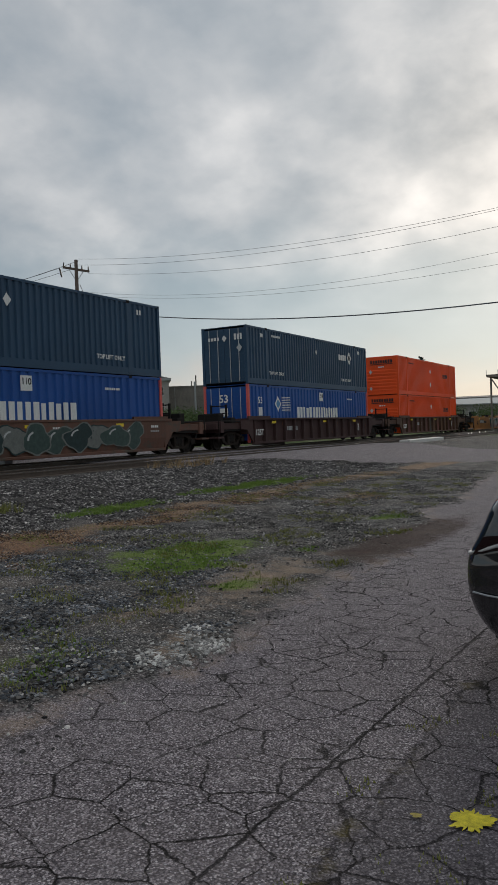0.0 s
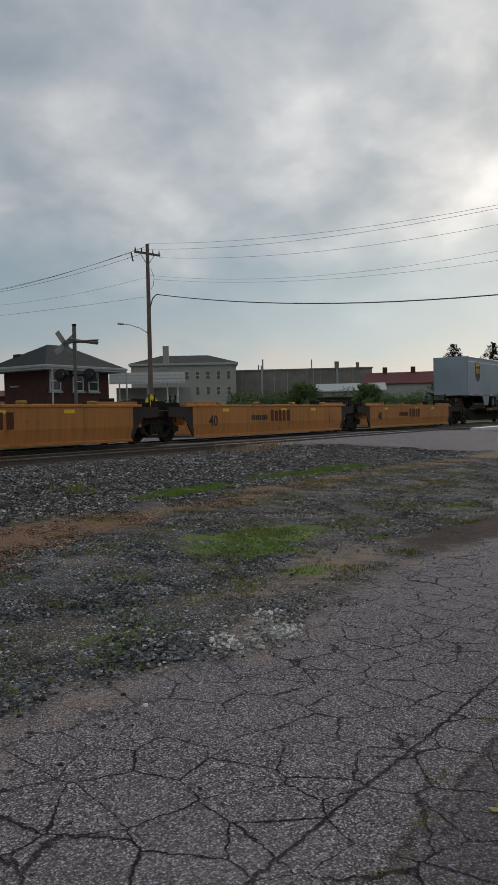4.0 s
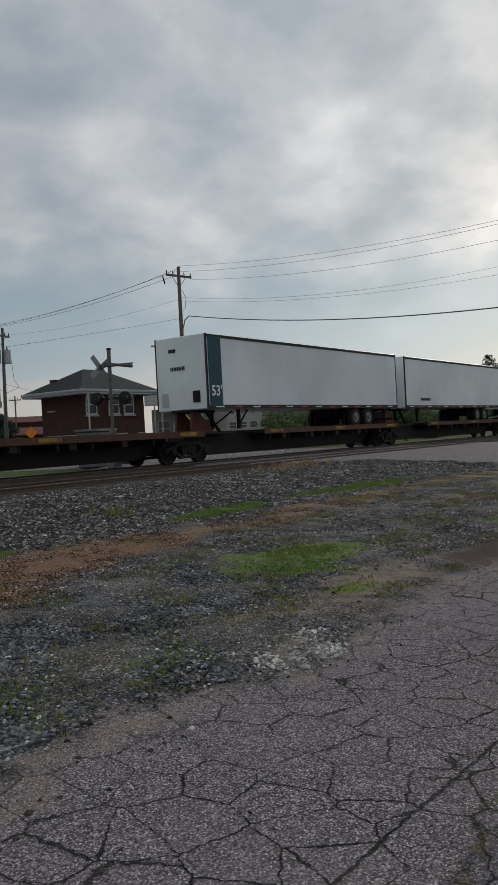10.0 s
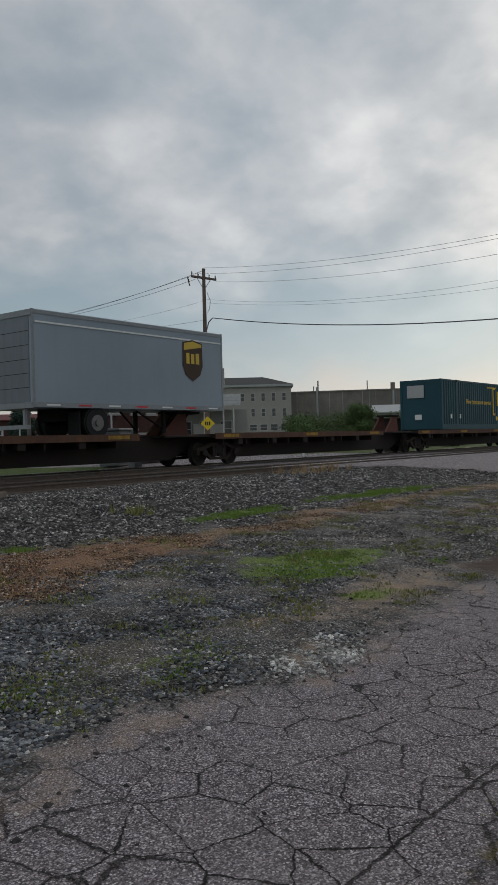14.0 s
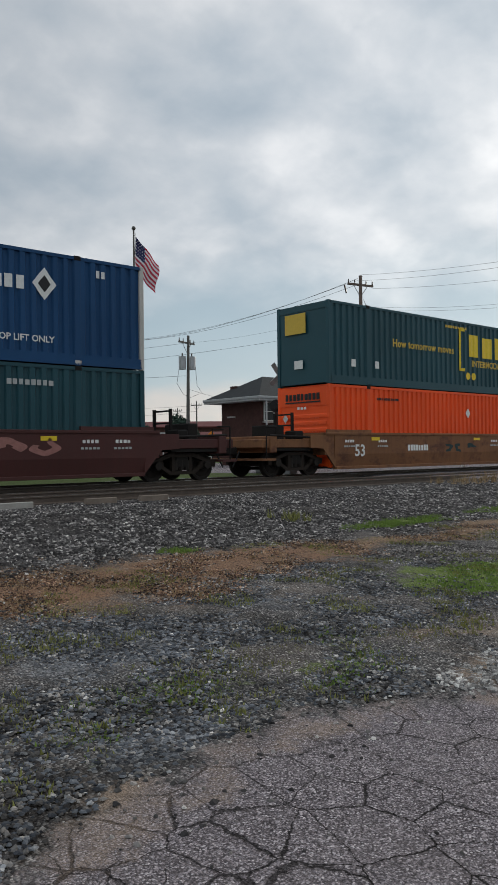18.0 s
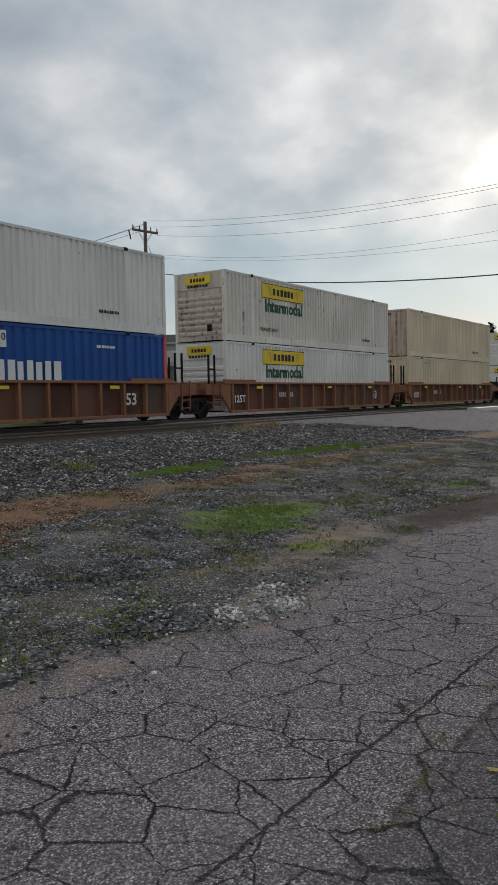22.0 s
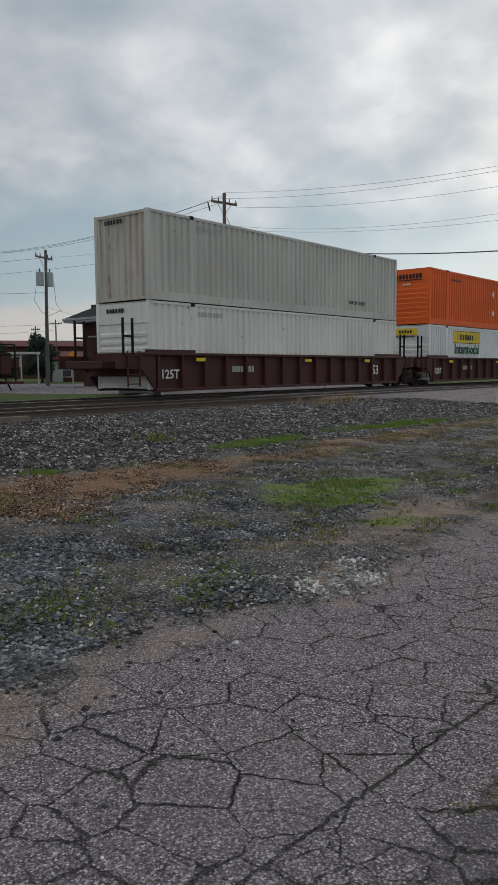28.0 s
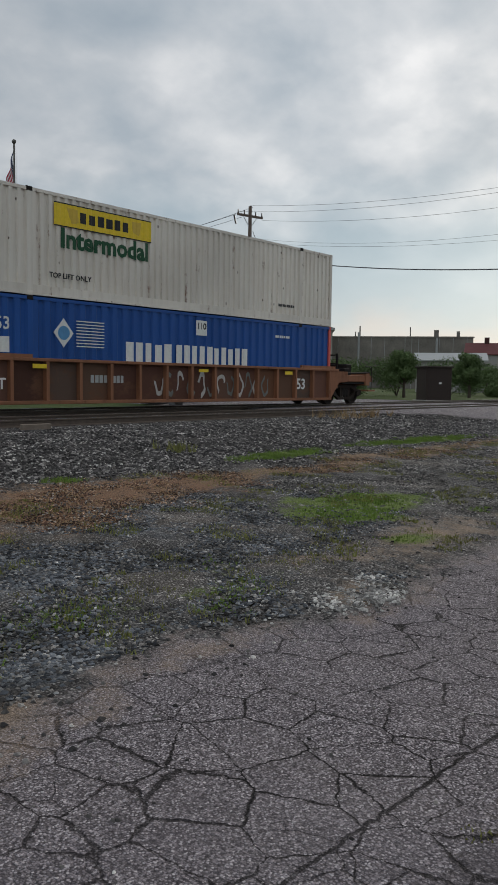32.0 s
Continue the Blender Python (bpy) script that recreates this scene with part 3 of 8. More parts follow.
def rocks(name, count, area, size, material, label, seed, accept=None, ztop=None, flat=1.0):
    """Many small broken stones in one mesh."""
    rng = np.random.default_rng(seed)
    shapes = []
    for k in range(12):
        # a chip: five corners at its foot, three above; the foot lies in the ground
        r = random.Random(k + 5)
        foot = [(r.uniform(0.75, 1.2) * math.cos(1.2566 * j + r.uniform(-0.3, 0.3)), r.uniform(0.75, 1.2) * math.sin(1.2566 * j + r.uniform(-0.3, 0.3)), -0.3) for j in range(5)]
        top = [(r.uniform(0.35, 0.8) * math.cos(2.094 * j + 0.4), r.uniform(0.35, 0.8) * math.sin(2.094 * j + 0.4), r.uniform(0.45, 1.0)) for j in range(3)]
        shapes.append((np.array(foot + top), [(5, 6, 7), (0, 1, 5), (1, 6, 5), (1, 2, 6), (2, 3, 6), (3, 7, 6), (3, 4, 7), (4, 5, 7), (4, 0, 5)]))
    V, F, n = [], [], 0
    while count > 0:
        count -= 1
        x, y = rng.uniform(area[0], area[1]), rng.uniform(area[2], area[3])
        if accept and not accept(x, y, rng):
            continue
        co, fs = shapes[rng.integers(12)]
        s = rng.uniform(*size)
        a = rng.uniform(0, 6.28)
        c, sn = math.cos(a), math.sin(a)
        p = co * (s * rng.uniform(0.8, 1.4), s, s * flat * rng.uniform(0.5, 0.8))
        z = ground_z(x, y) if ztop is None else ztop
        q = np.stack([p[:, 0] * c - p[:, 1] * sn + x, p[:, 0] * sn + p[:, 1] * c + y, p[:, 2] + z + s * 0.15], 1)
        V.append(q)
        F += [[i + n for i in f] for f in fs]
        n += len(q)
    me = from_lists(name, np.concatenate(V).tolist(), F, material)
    return tagged(new(name, me), label, "gravel", kind="stuff")


# ---- tracks ----
RAILSTEEL = plain("rail_steel", (0.10, 0.075, 0.06), 0.6, 0.3, 8)
RAILHEAD = plain("rail_head", (0.55, 0.54, 0.52), 0.25, 0.1, 20, metal=1.0)
TIEWOOD = plain("tie_wood", (0.055, 0.045, 0.038), 0.9, 0.4, 9, bump=0.4)
CONCRETE = plain("pale_concrete", (0.36, 0.34, 0.31), 0.85, 0.2, 7, bump=0.2)


def build_track(yc, name, label):
    tr = thing(name, label, "railway track", (0, yc, 0), kind="structure")
    x0, x1 = -60, 420
    prof = [(-0.075, -0.17), (0.075, -0.17), (0.075, -0.155), (0.012, -0.13), (0.012, -0.045), (0.036, -0.035), (0.036, -0.004), (-0.036, -0.004), (-0.036, -0.035), (-0.012, -0.045), (-0.012, -0.13), (-0.075, -0.155)]
    for s in (-0.7525, 0.7525):
        rl = part("rail", prism([(a + s, b + RAIL) for a, b in prof], x0, x1), RAILSTEEL, tr)
        part("rail_head", box(x0, x1, s - 0.034, s + 0.034, RAIL - 0.004, RAIL), RAILHEAD, rl, "worn shiny rail head")
    tie = mesh_of("tie", box(-0.11, 0.11, -1.3, 1.3, RAIL - 0.32, RAIL - 0.165, bev=0.012), TIEWOOD)
    far = bmesh.new()
    for k in range(int((x1 - x0) / 0.52)):
        x = x0 + k * 0.52
        if 2 < x < 60:
            part("tie", tie, None, tr, at=pose(x, random.uniform(-0.03, 0.03), 0, 0, 0, random.uniform(-1.5, 1.5)))
        else:
            box(x - 0.11, x + 0.11, -1.3, 1.3, RAIL - 0.32, RAIL - 0.165, far)
    tagged(part("far_ties", far, TIEWOOD, tr), kind="stuff")
    return tr


build_track(NEAR_Y, "track_near", "empty railway track with wooden ties on grey ballast")
build_track(TRACK_Y, "track_far", "railway track under the passing train on ballast")


def on_ballast(x, y, rng):
    if x > road_edge(y) - 0.2:
        return False
    m = masks(x, y)
    return rng.random() > 1.1 * m[1] + 0.5 * m[2] and rng.random() < smooth(8.4, 9.4, y + 0.5 * n2(x, y, 0.6))


rocks("ballast", 120000, (1.5, 32, 8.3, 14.75), (0.015, 0.036), STONE, "dark grey crushed-stone ballast beside the rails", 3, on_ballast)
rocks("ballast_between", 14000, (2, 30, 14.75, 18.6), (0.02, 0.042), STONE, "grey crushed-stone ballast between the tracks", 4, lambda x, y, rng: not ROAD_X0 - 0.4 < x < ROAD_X1)


def on_gravel(x, y, rng):
    m = masks(x, y)
    if rng.random() < 0.85 * m[6] + 0.8 * smooth(1.15, 0.6, blob(x, y, 7.4, 3.75, 2.6, 0.75)):
        return False
    return rng.random() > m[0] * 1.25 + 0.9 * m[1] and rng.random() > 0.55 * m[2] + 0.85 * m[4] and rng.random() > 0.4 * m[3]


rocks("gravel", 120000, (1.0, 25, 2.6, 9.6), (0.006, 0.020), GRIT, "loose dark gravel scattered over the lot's edge", 5, on_gravel)


def on_slate(x, y, rng):
    m = masks(x, y)
    return rng.random() > 2.0 * m[0] + 0.9 * m[1] + m[4] + 0.8 * smooth(1.15, 0.6, blob(x, y, 7.4, 3.75, 2.6, 0.75)) and rng.random() < 0.55 + 0.5 * m[5] - 0.5 * m[3] - 0.5 * m[2]


rocks("slate_gravel", 60000, (1.2, 8.5, 2.9, 7.8), (0.008, 0.024), SLATECHIP, "flat blue-grey slate chips covering the ground", 15, on_slate, flat=0.55)
rocks("rubble", 4200, (4.2, 5.7, 2.8, 3.8), (0.005, 0.026), PALESTONE, "pale broken concrete rubble at the asphalt's edge", 6, lambda x, y, rng: blob(x, y, 4.95, 3.25, 0.6, 0.36, 0.2) < rng.uniform(0.3, 1.1))
rocks("pebbles", 700, (1.2, 9, 1.2, 3.6), (0.004, 0.014), GRIT, "small dark pebbles scattered over the asphalt", 7, lambda x, y, rng: rng.random() < smooth(0.8, 3.4, y))


EARTH = stone_material("red_earth", [(0.0, (0.020, 0.014, 0.012)), (0.45, (0.085, 0.047, 0.034)), (0.75, (0.22, 0.118, 0.070)), (1.0, (0.48, 0.34, 0.23))])
rocks("earth_crumbs", 70000, (1.4, 16, 6.2, 10.0), (0.005, 0.018), EARTH, "crumbs of red-brown earth and dry litter in a band", 17, lambda x, y, rng: rng.random() < sum(a * b for a, b in zip((0.9, 0.8), masks(x, y)[2:4])))
DARKLUMP = stone_material("broken_asphalt", [(0.0, (0.014, 0.013, 0.013)), (0.7, (0.040, 0.036, 0.035)), (1.0, (0.11, 0.10, 0.095))])
rocks("broken_asphalt", 2600, (17.5, 28.5, 9.5, 14.5), (0.02, 0.075), DARKLUMP, "dark broken lumps of asphalt beside the road", 18, lambda x, y, rng: -1.7 < x - road_edge(y) < 0.1 and n2(x, y, 0.9, 6.0) > -0.1, flat=0.7)
rocks("clods", 110, (1.7, 5.6, 2.75, 3.6), (0.007, 0.021), STONE, "loose dark lumps of stone strewn on the asphalt's edge", 8, lambda x, y, rng: masks(x, y)[0] > 0.3)


# ---- the train ----
BOX_H, BOX_W, BOX_L = 2.9, 2.6, 16.35
WHITE = plain("sign_white", (0.75, 0.75, 0.72), 0.5, 0.1, 14)
YELLOW = plain("sign_yellow", (0.78, 0.56, 0.03), 0.5, 0.12, 10)
SIGNGREEN = plain("sign_green", (0.010, 0.075, 0.030), 0.5, 0.1, 10)
BLACK = plain("sign_black", (0.02, 0.02, 0.022), 0.55, 0.15, 10)
SIGNBLUE = plain("sign_blue", (0.10, 0.28, 0.50), 0.55, 0.15, 10)
SIGNRED = plain("sign_red", (0.62, 0.05, 0.06), 0.5, 0.15, 10)
CORAL = plain("sign_coral", (0.68, 0.12, 0.10), 0.5, 0.15, 10)
GREYSIGN = plain("sign_grey", (0.42, 0.43, 0.42), 0.55, 0.12, 10)
BROWN = plain("shield_brown", (0.055, 0.03, 0.015), 0.5, 0.1, 10)
GOLD = plain("shield_gold", (0.62, 0.42, 0.06), 0.5, 0.1, 10)
PLATE = plain("grey_plate", (0.50, 0.51, 0.50), 0.45, 0.15, 10, metal=0.3)
CASTSTEEL = paint("cast_steel", (0.036, 0.027, 0.022), 0.6, (0.025, 0.02, 0.016), 0.8, spec=0.15)
DARKSTEEL = paint("dark_steel", (0.018, 0.016, 0.015), 0.4, (0.03, 0.024, 0.018), 0.8, spec=0.15)
WHEELSTEEL = plain("wheel_steel", (0.028, 0.023, 0.02), 0.75, 0.3, 8, spec=0.15)
TREAD = plain("wheel_tread", (0.5, 0.5, 0.5), 0.3, 0.1, 15, metal=1.0)
RUBBER = plain("tyre_rubber", (0.018, 0.018, 0.018), 0.85, 0.2, 10)
ALLOY = plain("wheel_disc", (0.17, 0.16, 0.155), 0.4, 0.2, 10, metal=0.4)
TEXTS = {}
S_PAINT = paint("worn_yellow", (0.42, 0.24, 0.03), 0.8, (0.08, 0.05, 0.03), 0.65, streak=1.0, rust=0.3)


def letters(text, height, material, bold=0.026):
    """A flat word as a mesh, centred, facing -y, about 4 mm thick."""
    key = (text, height, material.name)
    if key not in TEXTS:
        cu = bpy.data.curves.new("word", "FONT")
        cu.body, cu.size, cu.align_x, cu.align_y, cu.extrude = text, height * 1.38, "CENTER", "CENTER", 0.003
        cu.resolution_u = 2
        cu.offset = height * bold
        ob = bpy.data.objects.new("word", cu)
        scene.collection.objects.link(ob)
        me = bpy.data.meshes.new_from_object(ob.evaluated_get(bpy.context.evaluated_depsgraph_get()))
        bpy.data.objects.remove(ob)
        bpy.data.curves.remove(cu)
        me.materials.clear()
        me.materials.append(material)
        me.transform(Matrix.Rotation(math.pi / 2, 4, "X"))
        TEXTS[key] = me
    return TEXTS[key]


def bars(n, w, h, material, seed=1, name="mark"):
    """Plain upright bars in a row in place of a word."""
    key = ("bars", n, w, h, material.name, seed)
    if key not in TEXTS:
        r = random.Random(seed)
        bm = bmesh.new()
        p = w / n
        for k in range(n):
            x = -w / 2 + k * p
            box(x + p * 0.1, x + p * r.uniform(0.72, 0.9), -0.003, 0.003, -h / 2, h / 2 * r.choice((1, 1, 1, 0.86)), bm)
        TEXTS[key] = mesh_of(name, bm, material)
    return TEXTS[key]


def plate(w, h, material, name="panel"):
    key = ("plate", w, h, material.name)
    if key not in TEXTS:
        TEXTS[key] = mesh_of(name, box(-w / 2, w / 2, -0.004, 0.004, -h / 2, h / 2), material)
    return TEXTS[key]


def diamond(s, material):
    key = ("diamond", s, material.name)
    if key not in TEXTS:
        TEXTS[key] = mesh_of("diamond", prism([(0, -s), (s * 0.8, 0), (0, s), (-s * 0.8, 0)], -0.004, 0.004, axis="y"), material)
    return TEXTS[key]


def disc(r, material, name="disc"):
    key = ("disc", r, material.name)
    if key not in TEXTS:
        TEXTS[key] = mesh_of(name, rod((0, -0.004, 0), (0, 0.004, 0), r, seg=20), material)
    return TEXTS[key]


def corrugated(name, length, z0, z1, pitch, depth, material, y=0.0, inward=1):
    """A sheet folded in upright trapezoid ribs, along x."""
    n = max(1, round(length / pitch))
    p = length / n
    pts = []
    for k in range(n):
        x = -length / 2 + k * p
        pts += [(x, 0), (x + p * 0.42, 0), (x + p * 0.54, depth), (x + p * 0.88, depth)]
    pts.append((length / 2, 0))
    v = [(x, y + inward * d, z) for z in (z0, z1) for x, d in pts]
    m = len(pts)
    f = [(k, k + 1, m + k + 1, m + k) for k in range(m - 1)]
    if inward < 0:
        f = [q[::-1] for q in f]
    return from_lists(name, v, f, material)


def lay_on_ribs(c, ys, x, px, pitch, depth=0.056):
    """Let the foil marks of a container's near side sag a little into its ribs."""
    fields = []
    for a, b in ((-x + 0.10, -px - 0.09), (-px + 0.09, px - 0.09), (px + 0.09, x - 0.10)):
        fields.append((a, b, (b - a) / max(1, round((b - a) / pitch))))

    def recess(q):
        for a, b, p in fields:
            if a <= q <= b:
                u = ((q - a) / p) % 1.0
                return 0.020 + 0.25 * depth * (0 if u < 0.42 else (u - 0.42) / 0.12 if u < 0.54 else 1 if u < 0.88 else (1 - u) / 0.12)
        return 0.008

    folds = [a + k * p + f * p for a, b, p in fields for k in range(round((b - a) / p)) for f in (0, 0.42, 0.54, 0.88)]

    def fold(ob, at):
        bm = bmesh.new()
        bm.from_mesh(ob.data)
        lo, hi = min(v.co.x for v in bm.verts) + at, max(v.co.x for v in bm.verts) + at
        for q in folds:
            if lo + 0.004 < q < hi - 0.004:
                bmesh.ops.bisect_plane(bm, geom=bm.verts[:] + bm.edges[:] + bm.faces[:], plane_co=(q - at, 0, 0), plane_no=(1, 0, 0), dist=0.0005)
        for v in bm.verts:
            v.co.y += recess(v.co.x + at)
        me = ob.data.copy()
        bm.to_mesh(me)
        bm.free()
        ob.data = me
    for ob in list(c.children):
        m = ob.matrix_basis
        if ob.type == "MESH" and abs(m.translation.y - ys) < 0.012 and abs(m[0][0] - 1) < 0.001:
            fold(ob, m.translation.x)
            for k in ob.children:
                fold(k, m.translation.x + k.matrix_basis.translation.x)


def container(name, label, mat, L=BOX_L, pitch=0.28, end="louvre", post=None, rail=None, frontmat=None, marks=None, group="containers on the train"):
    """A domestic container; -x is the end that leads, -y the side towards the lot."""
    c = thing(name, label, "container", group=group)
    w, h, x = BOX_W / 2, BOX_H, L / 2
    post = post or mat
    rail = rail or mat
    frontmat = frontmat or mat
    # side walls in three fields between the posts at 12.2 m
    px = min(6.1, x - 1.0)
    for s in (-1, 1):
        for a, b in ((-x + 0.10, -px - 0.09), (-px + 0.09, px - 0.09), (px + 0.09, x - 0.10)):
            me = corrugated("side_panel", b - a, 0.30, h - 0.10, pitch, 0.056, mat, 0, -s)
            part("side_panel", me, None, c, at=((a + b) / 2, s * (w - 0.012), 0))
        part("top_rail", box(-x + 0.1, x - 0.1, min(s * w, s * (w - 0.08)), max(s * w, s * (w - 0.08)), h - 0.10, h - 0.012), rail, c)
        part("bottom_rail", box(-x + 0.1, x - 0.1, min(s * w, s * (w - 0.10)), max(s * w, s * (w - 0.10)), 0.02, 0.30), rail, c)
        part("rail_lip", box(-x + 0.1, x - 0.1, min(s * (w + 0.012), s * w), max(s * (w + 0.012), s * w), 0.02, 0.07), rail, c)
        for p in (-px, px):
            part("lifting_post", box(p - 0.09, p + 0.09, min(s * (w + 0.005), s * (w - 0.1)), max(s * (w + 0.005), s * (w - 0.1)), 0.0, h - 0.05, bev=0.012), mat, c)
            for z in (0.02, h - 0.12):
                part("lifting_casting", box(p - 0.10, p + 0.10, min(s * (w + 0.012), s * (w - 0.1)), max(s * (w + 0.012), s * (w - 0.1)), z, z + 0.13, bev=0.015), DARKSTEEL if z > 1 else post, c)
        for p in (-x, x):
            part("corner_post", box(min(p, p * (1 - 0.14 / abs(p))), max(p, p * (1 - 0.14 / abs(p))), min(s * w, s * (w - 0.14)), max(s * w, s * (w - 0.14)), 0.0, h, bev=0.01), post, c)
    part("roof", box(-x + 0.1, x - 0.1, -w + 0.06, w - 0.06, h - 0.03, h + 0.0), rail, c)
    part("floor", box(-x + 0.1, x - 0.1, -w + 0.06, w - 0.06, 0.08, 0.16), DARKSTEEL, c)
    # leading end
    if end == "louvre":
        part("end_wall", box(-x + 0.04, -x + 0.07, -w + 0.13, w - 0.13, 0.05, h - 0.05), frontmat, c)
        rib = mesh_of("end_rib", prism([(-0.03, -0.07), (0.0, -0.07), (0.0, 0.07), (-0.03, 0.03)], -w + 0.16, w - 0.16, axis="y"), frontmat)
        for k in range(7):
            part("end_rib", rib, None, c, at=(-x + 0.04, 0, 0.35 + 0.245 * k))
        part("end_header", box(-x + 0.01, -x + 0.05, -w + 0.14, w - 0.14, h - 0.72, h - 0.06), frontmat, c)
        part("end_sill", box(-x + 0.01, -x + 0.05, -w + 0.14, w - 0.14, 0.04, 0.2), frontmat, c)
    elif end == "ribs":
        part("end_wall", corrugated("end_wall", 2 * w - 0.26, 0.05, h - 0.05, 0.29, 0.045, frontmat), None, c, at=pose(-x + 0.03, 0, 0, 0, 0, -90))
        part("end_backing", box(-x + 0.08, -x + 0.10, -w + 0.13, w - 0.13, 0.05, h - 0.05), frontmat, c)
        for z in (0.03, h - 0.13):
            part("end_beam", box(-x + 0.005, -x + 0.06, -w + 0.14, w - 0.14, z, z + 0.10), frontmat, c)
    elif end == "doors":
        for s in (-1, 1):
            d = part("door", box(-x + 0.03, -x + 0.07, min(s * 0.01, s * (w - 0.15)), max(s * 0.01, s * (w - 0.15)), 0.12, h - 0.12), frontmat, c)
            for k in range(6):
                part("door_rib", box(-x + 0.012, -x + 0.03, min(s * 0.06, s * (w - 0.2)), max(s * 0.06, s * (w - 0.2)), 0.3 + 0.4 * k, 0.36 + 0.4 * k), frontmat, d)
            for q in (0.35, 0.85):
                part("lock_rod", rod((-x - 0.005, s * q, 0.14), (-x - 0.005, s * q, h - 0.14), 0.02, seg=6), PLATE, d, "galvanised lock rod")
    else:
        part("end_wall", box(-x + 0.035, -x + 0.07, -w + 0.13, w - 0.13, 0.05, h - 0.05), frontmat, c)
        part("end_frame", box(-x + 0.01, -x + 0.035, -w + 0.14, w - 0.14, h - 0.25, h - 0.06), frontmat, c)
    part("rear_wall", box(x - 0.07, x - 0.03, -w + 0.13, w - 0.13, 0.05, h - 0.05), mat, c)
    if marks:
        marks(c, -w - 0.016, -x - 0.012)
        lay_on_ribs(c, -w - 0.016, x, px, pitch)
    return c


def put_side(c, me, x, z, ys, name="sign", label=""):
    return part(name, me, None, c, label, (x, ys, z))


def put_end(c, me, y, z, xe, name="sign", label=""):
    return part(name, me, None, c, label, pose(xe, y, z, 0, 0, -90))


def marks_orange(dark=BLACK, tall=True):
    def f(c, ys, xe):
        put_end(c, bars(9, 1.75, 0.24, dark), 0, 2.50, xe - 0.005, label="black company word as plain bars")
        put_end(c, plate(1.75, 0.05, dark), 0, 2.31, xe - 0.005)
        put_end(c, bars(3, 0.5, 0.09, WHITE, 4), 0, 2.10, xe - 0.03, "number_mark")
        put_end(c, diamond(0.17, PLATE), 0.85, 1.75, xe - 0.035, "placard", "grey diamond placard")
        put_end(c, diamond(0.15, PLATE), 0.85, 0.5, xe - 0.035, "placard", "grey diamond placard")
        for z in (2.05, 0.95):
            put_side(c, diamond(0.20, WHITE), 0.15, z, ys, "placard", "white diamond placard")
        put_side(c, bars(9, 1.5, 0.24, dark, 2), 4.7, 1.85, ys, label="black company word as plain bars")
        put_side(c, plate(1.5, 0.05, dark), 4.7, 1.66, ys)
        put_side(c, bars(10, 1.3, 0.09, dark, 6), -6.9 + 1.9, 2.45, ys, "number_mark")
    return f


def marks_jb(sign=YELLOW, word=SIGNGREEN):
    def f(c, ys, xe):
        s = put_side(c, plate(3.6, 0.66, sign), -3.5, 2.33, ys, "sign", "yellow company sign with plain bars")
        part("sign_mark", bars(6, 1.9, 0.30, BLACK, 3), None, s, at=(0, -0.006, 0))
        part("sign_edge", box(-1.80, 1.80, -0.002, 0.002, 0.30, 0.33), BLACK, s, at=(0, -0.006, 0))
        part("sign_edge", box(-1.80, 1.80, -0.002, 0.002, -0.33, -0.30), BLACK, s, at=(0, -0.006, 0))
        part("sign_mark", prism([(-1.4, 0.22), (-1.0, 0.2), (-0.95, -0.15), (-1.2, -0.22)], -0.002, 0.002, axis="y"), GOLD, s, at=(0, -0.006, 0))
        part("sign_mark", prism([(1.0, 0.2), (1.4, 0.22), (1.3, -0.2), (1.05, -0.1)], -0.002, 0.002, axis="y"), GOLD, s, at=(0, -0.006, 0))
        put_side(c, letters("Intermodal", 0.54, word, 0.045), -3.45, 1.66, ys, "lettering", "green word Intermodal")
        put_side(c, letters("TOP LIFT ONLY", 0.15, BLACK), -4.75, 0.62, ys, "lettering")
        put_side(c, bars(8, 1.0, 0.10, BLACK, 9), 5.2, 0.62, ys, "number_mark")
        q = put_end(c, plate(1.3, 0.34, sign), 0.05, 2.55, xe - 0.005, "end_sign", "yellow company sign with plain bars")
        part("sign_mark", bars(5, 0.8, 0.15, BLACK, 3), None, q, at=(0, -0.006, 0))
        put_end(c, bars(7, 1.1, 0.09, BLACK, 5), 0.05, 2.3, xe - 0.005, "number_mark")
        put_end(c, plate(0.24, 0.28, DARKSTEEL), -0.55, 0.55, xe - 0.04, "vent")
    return f


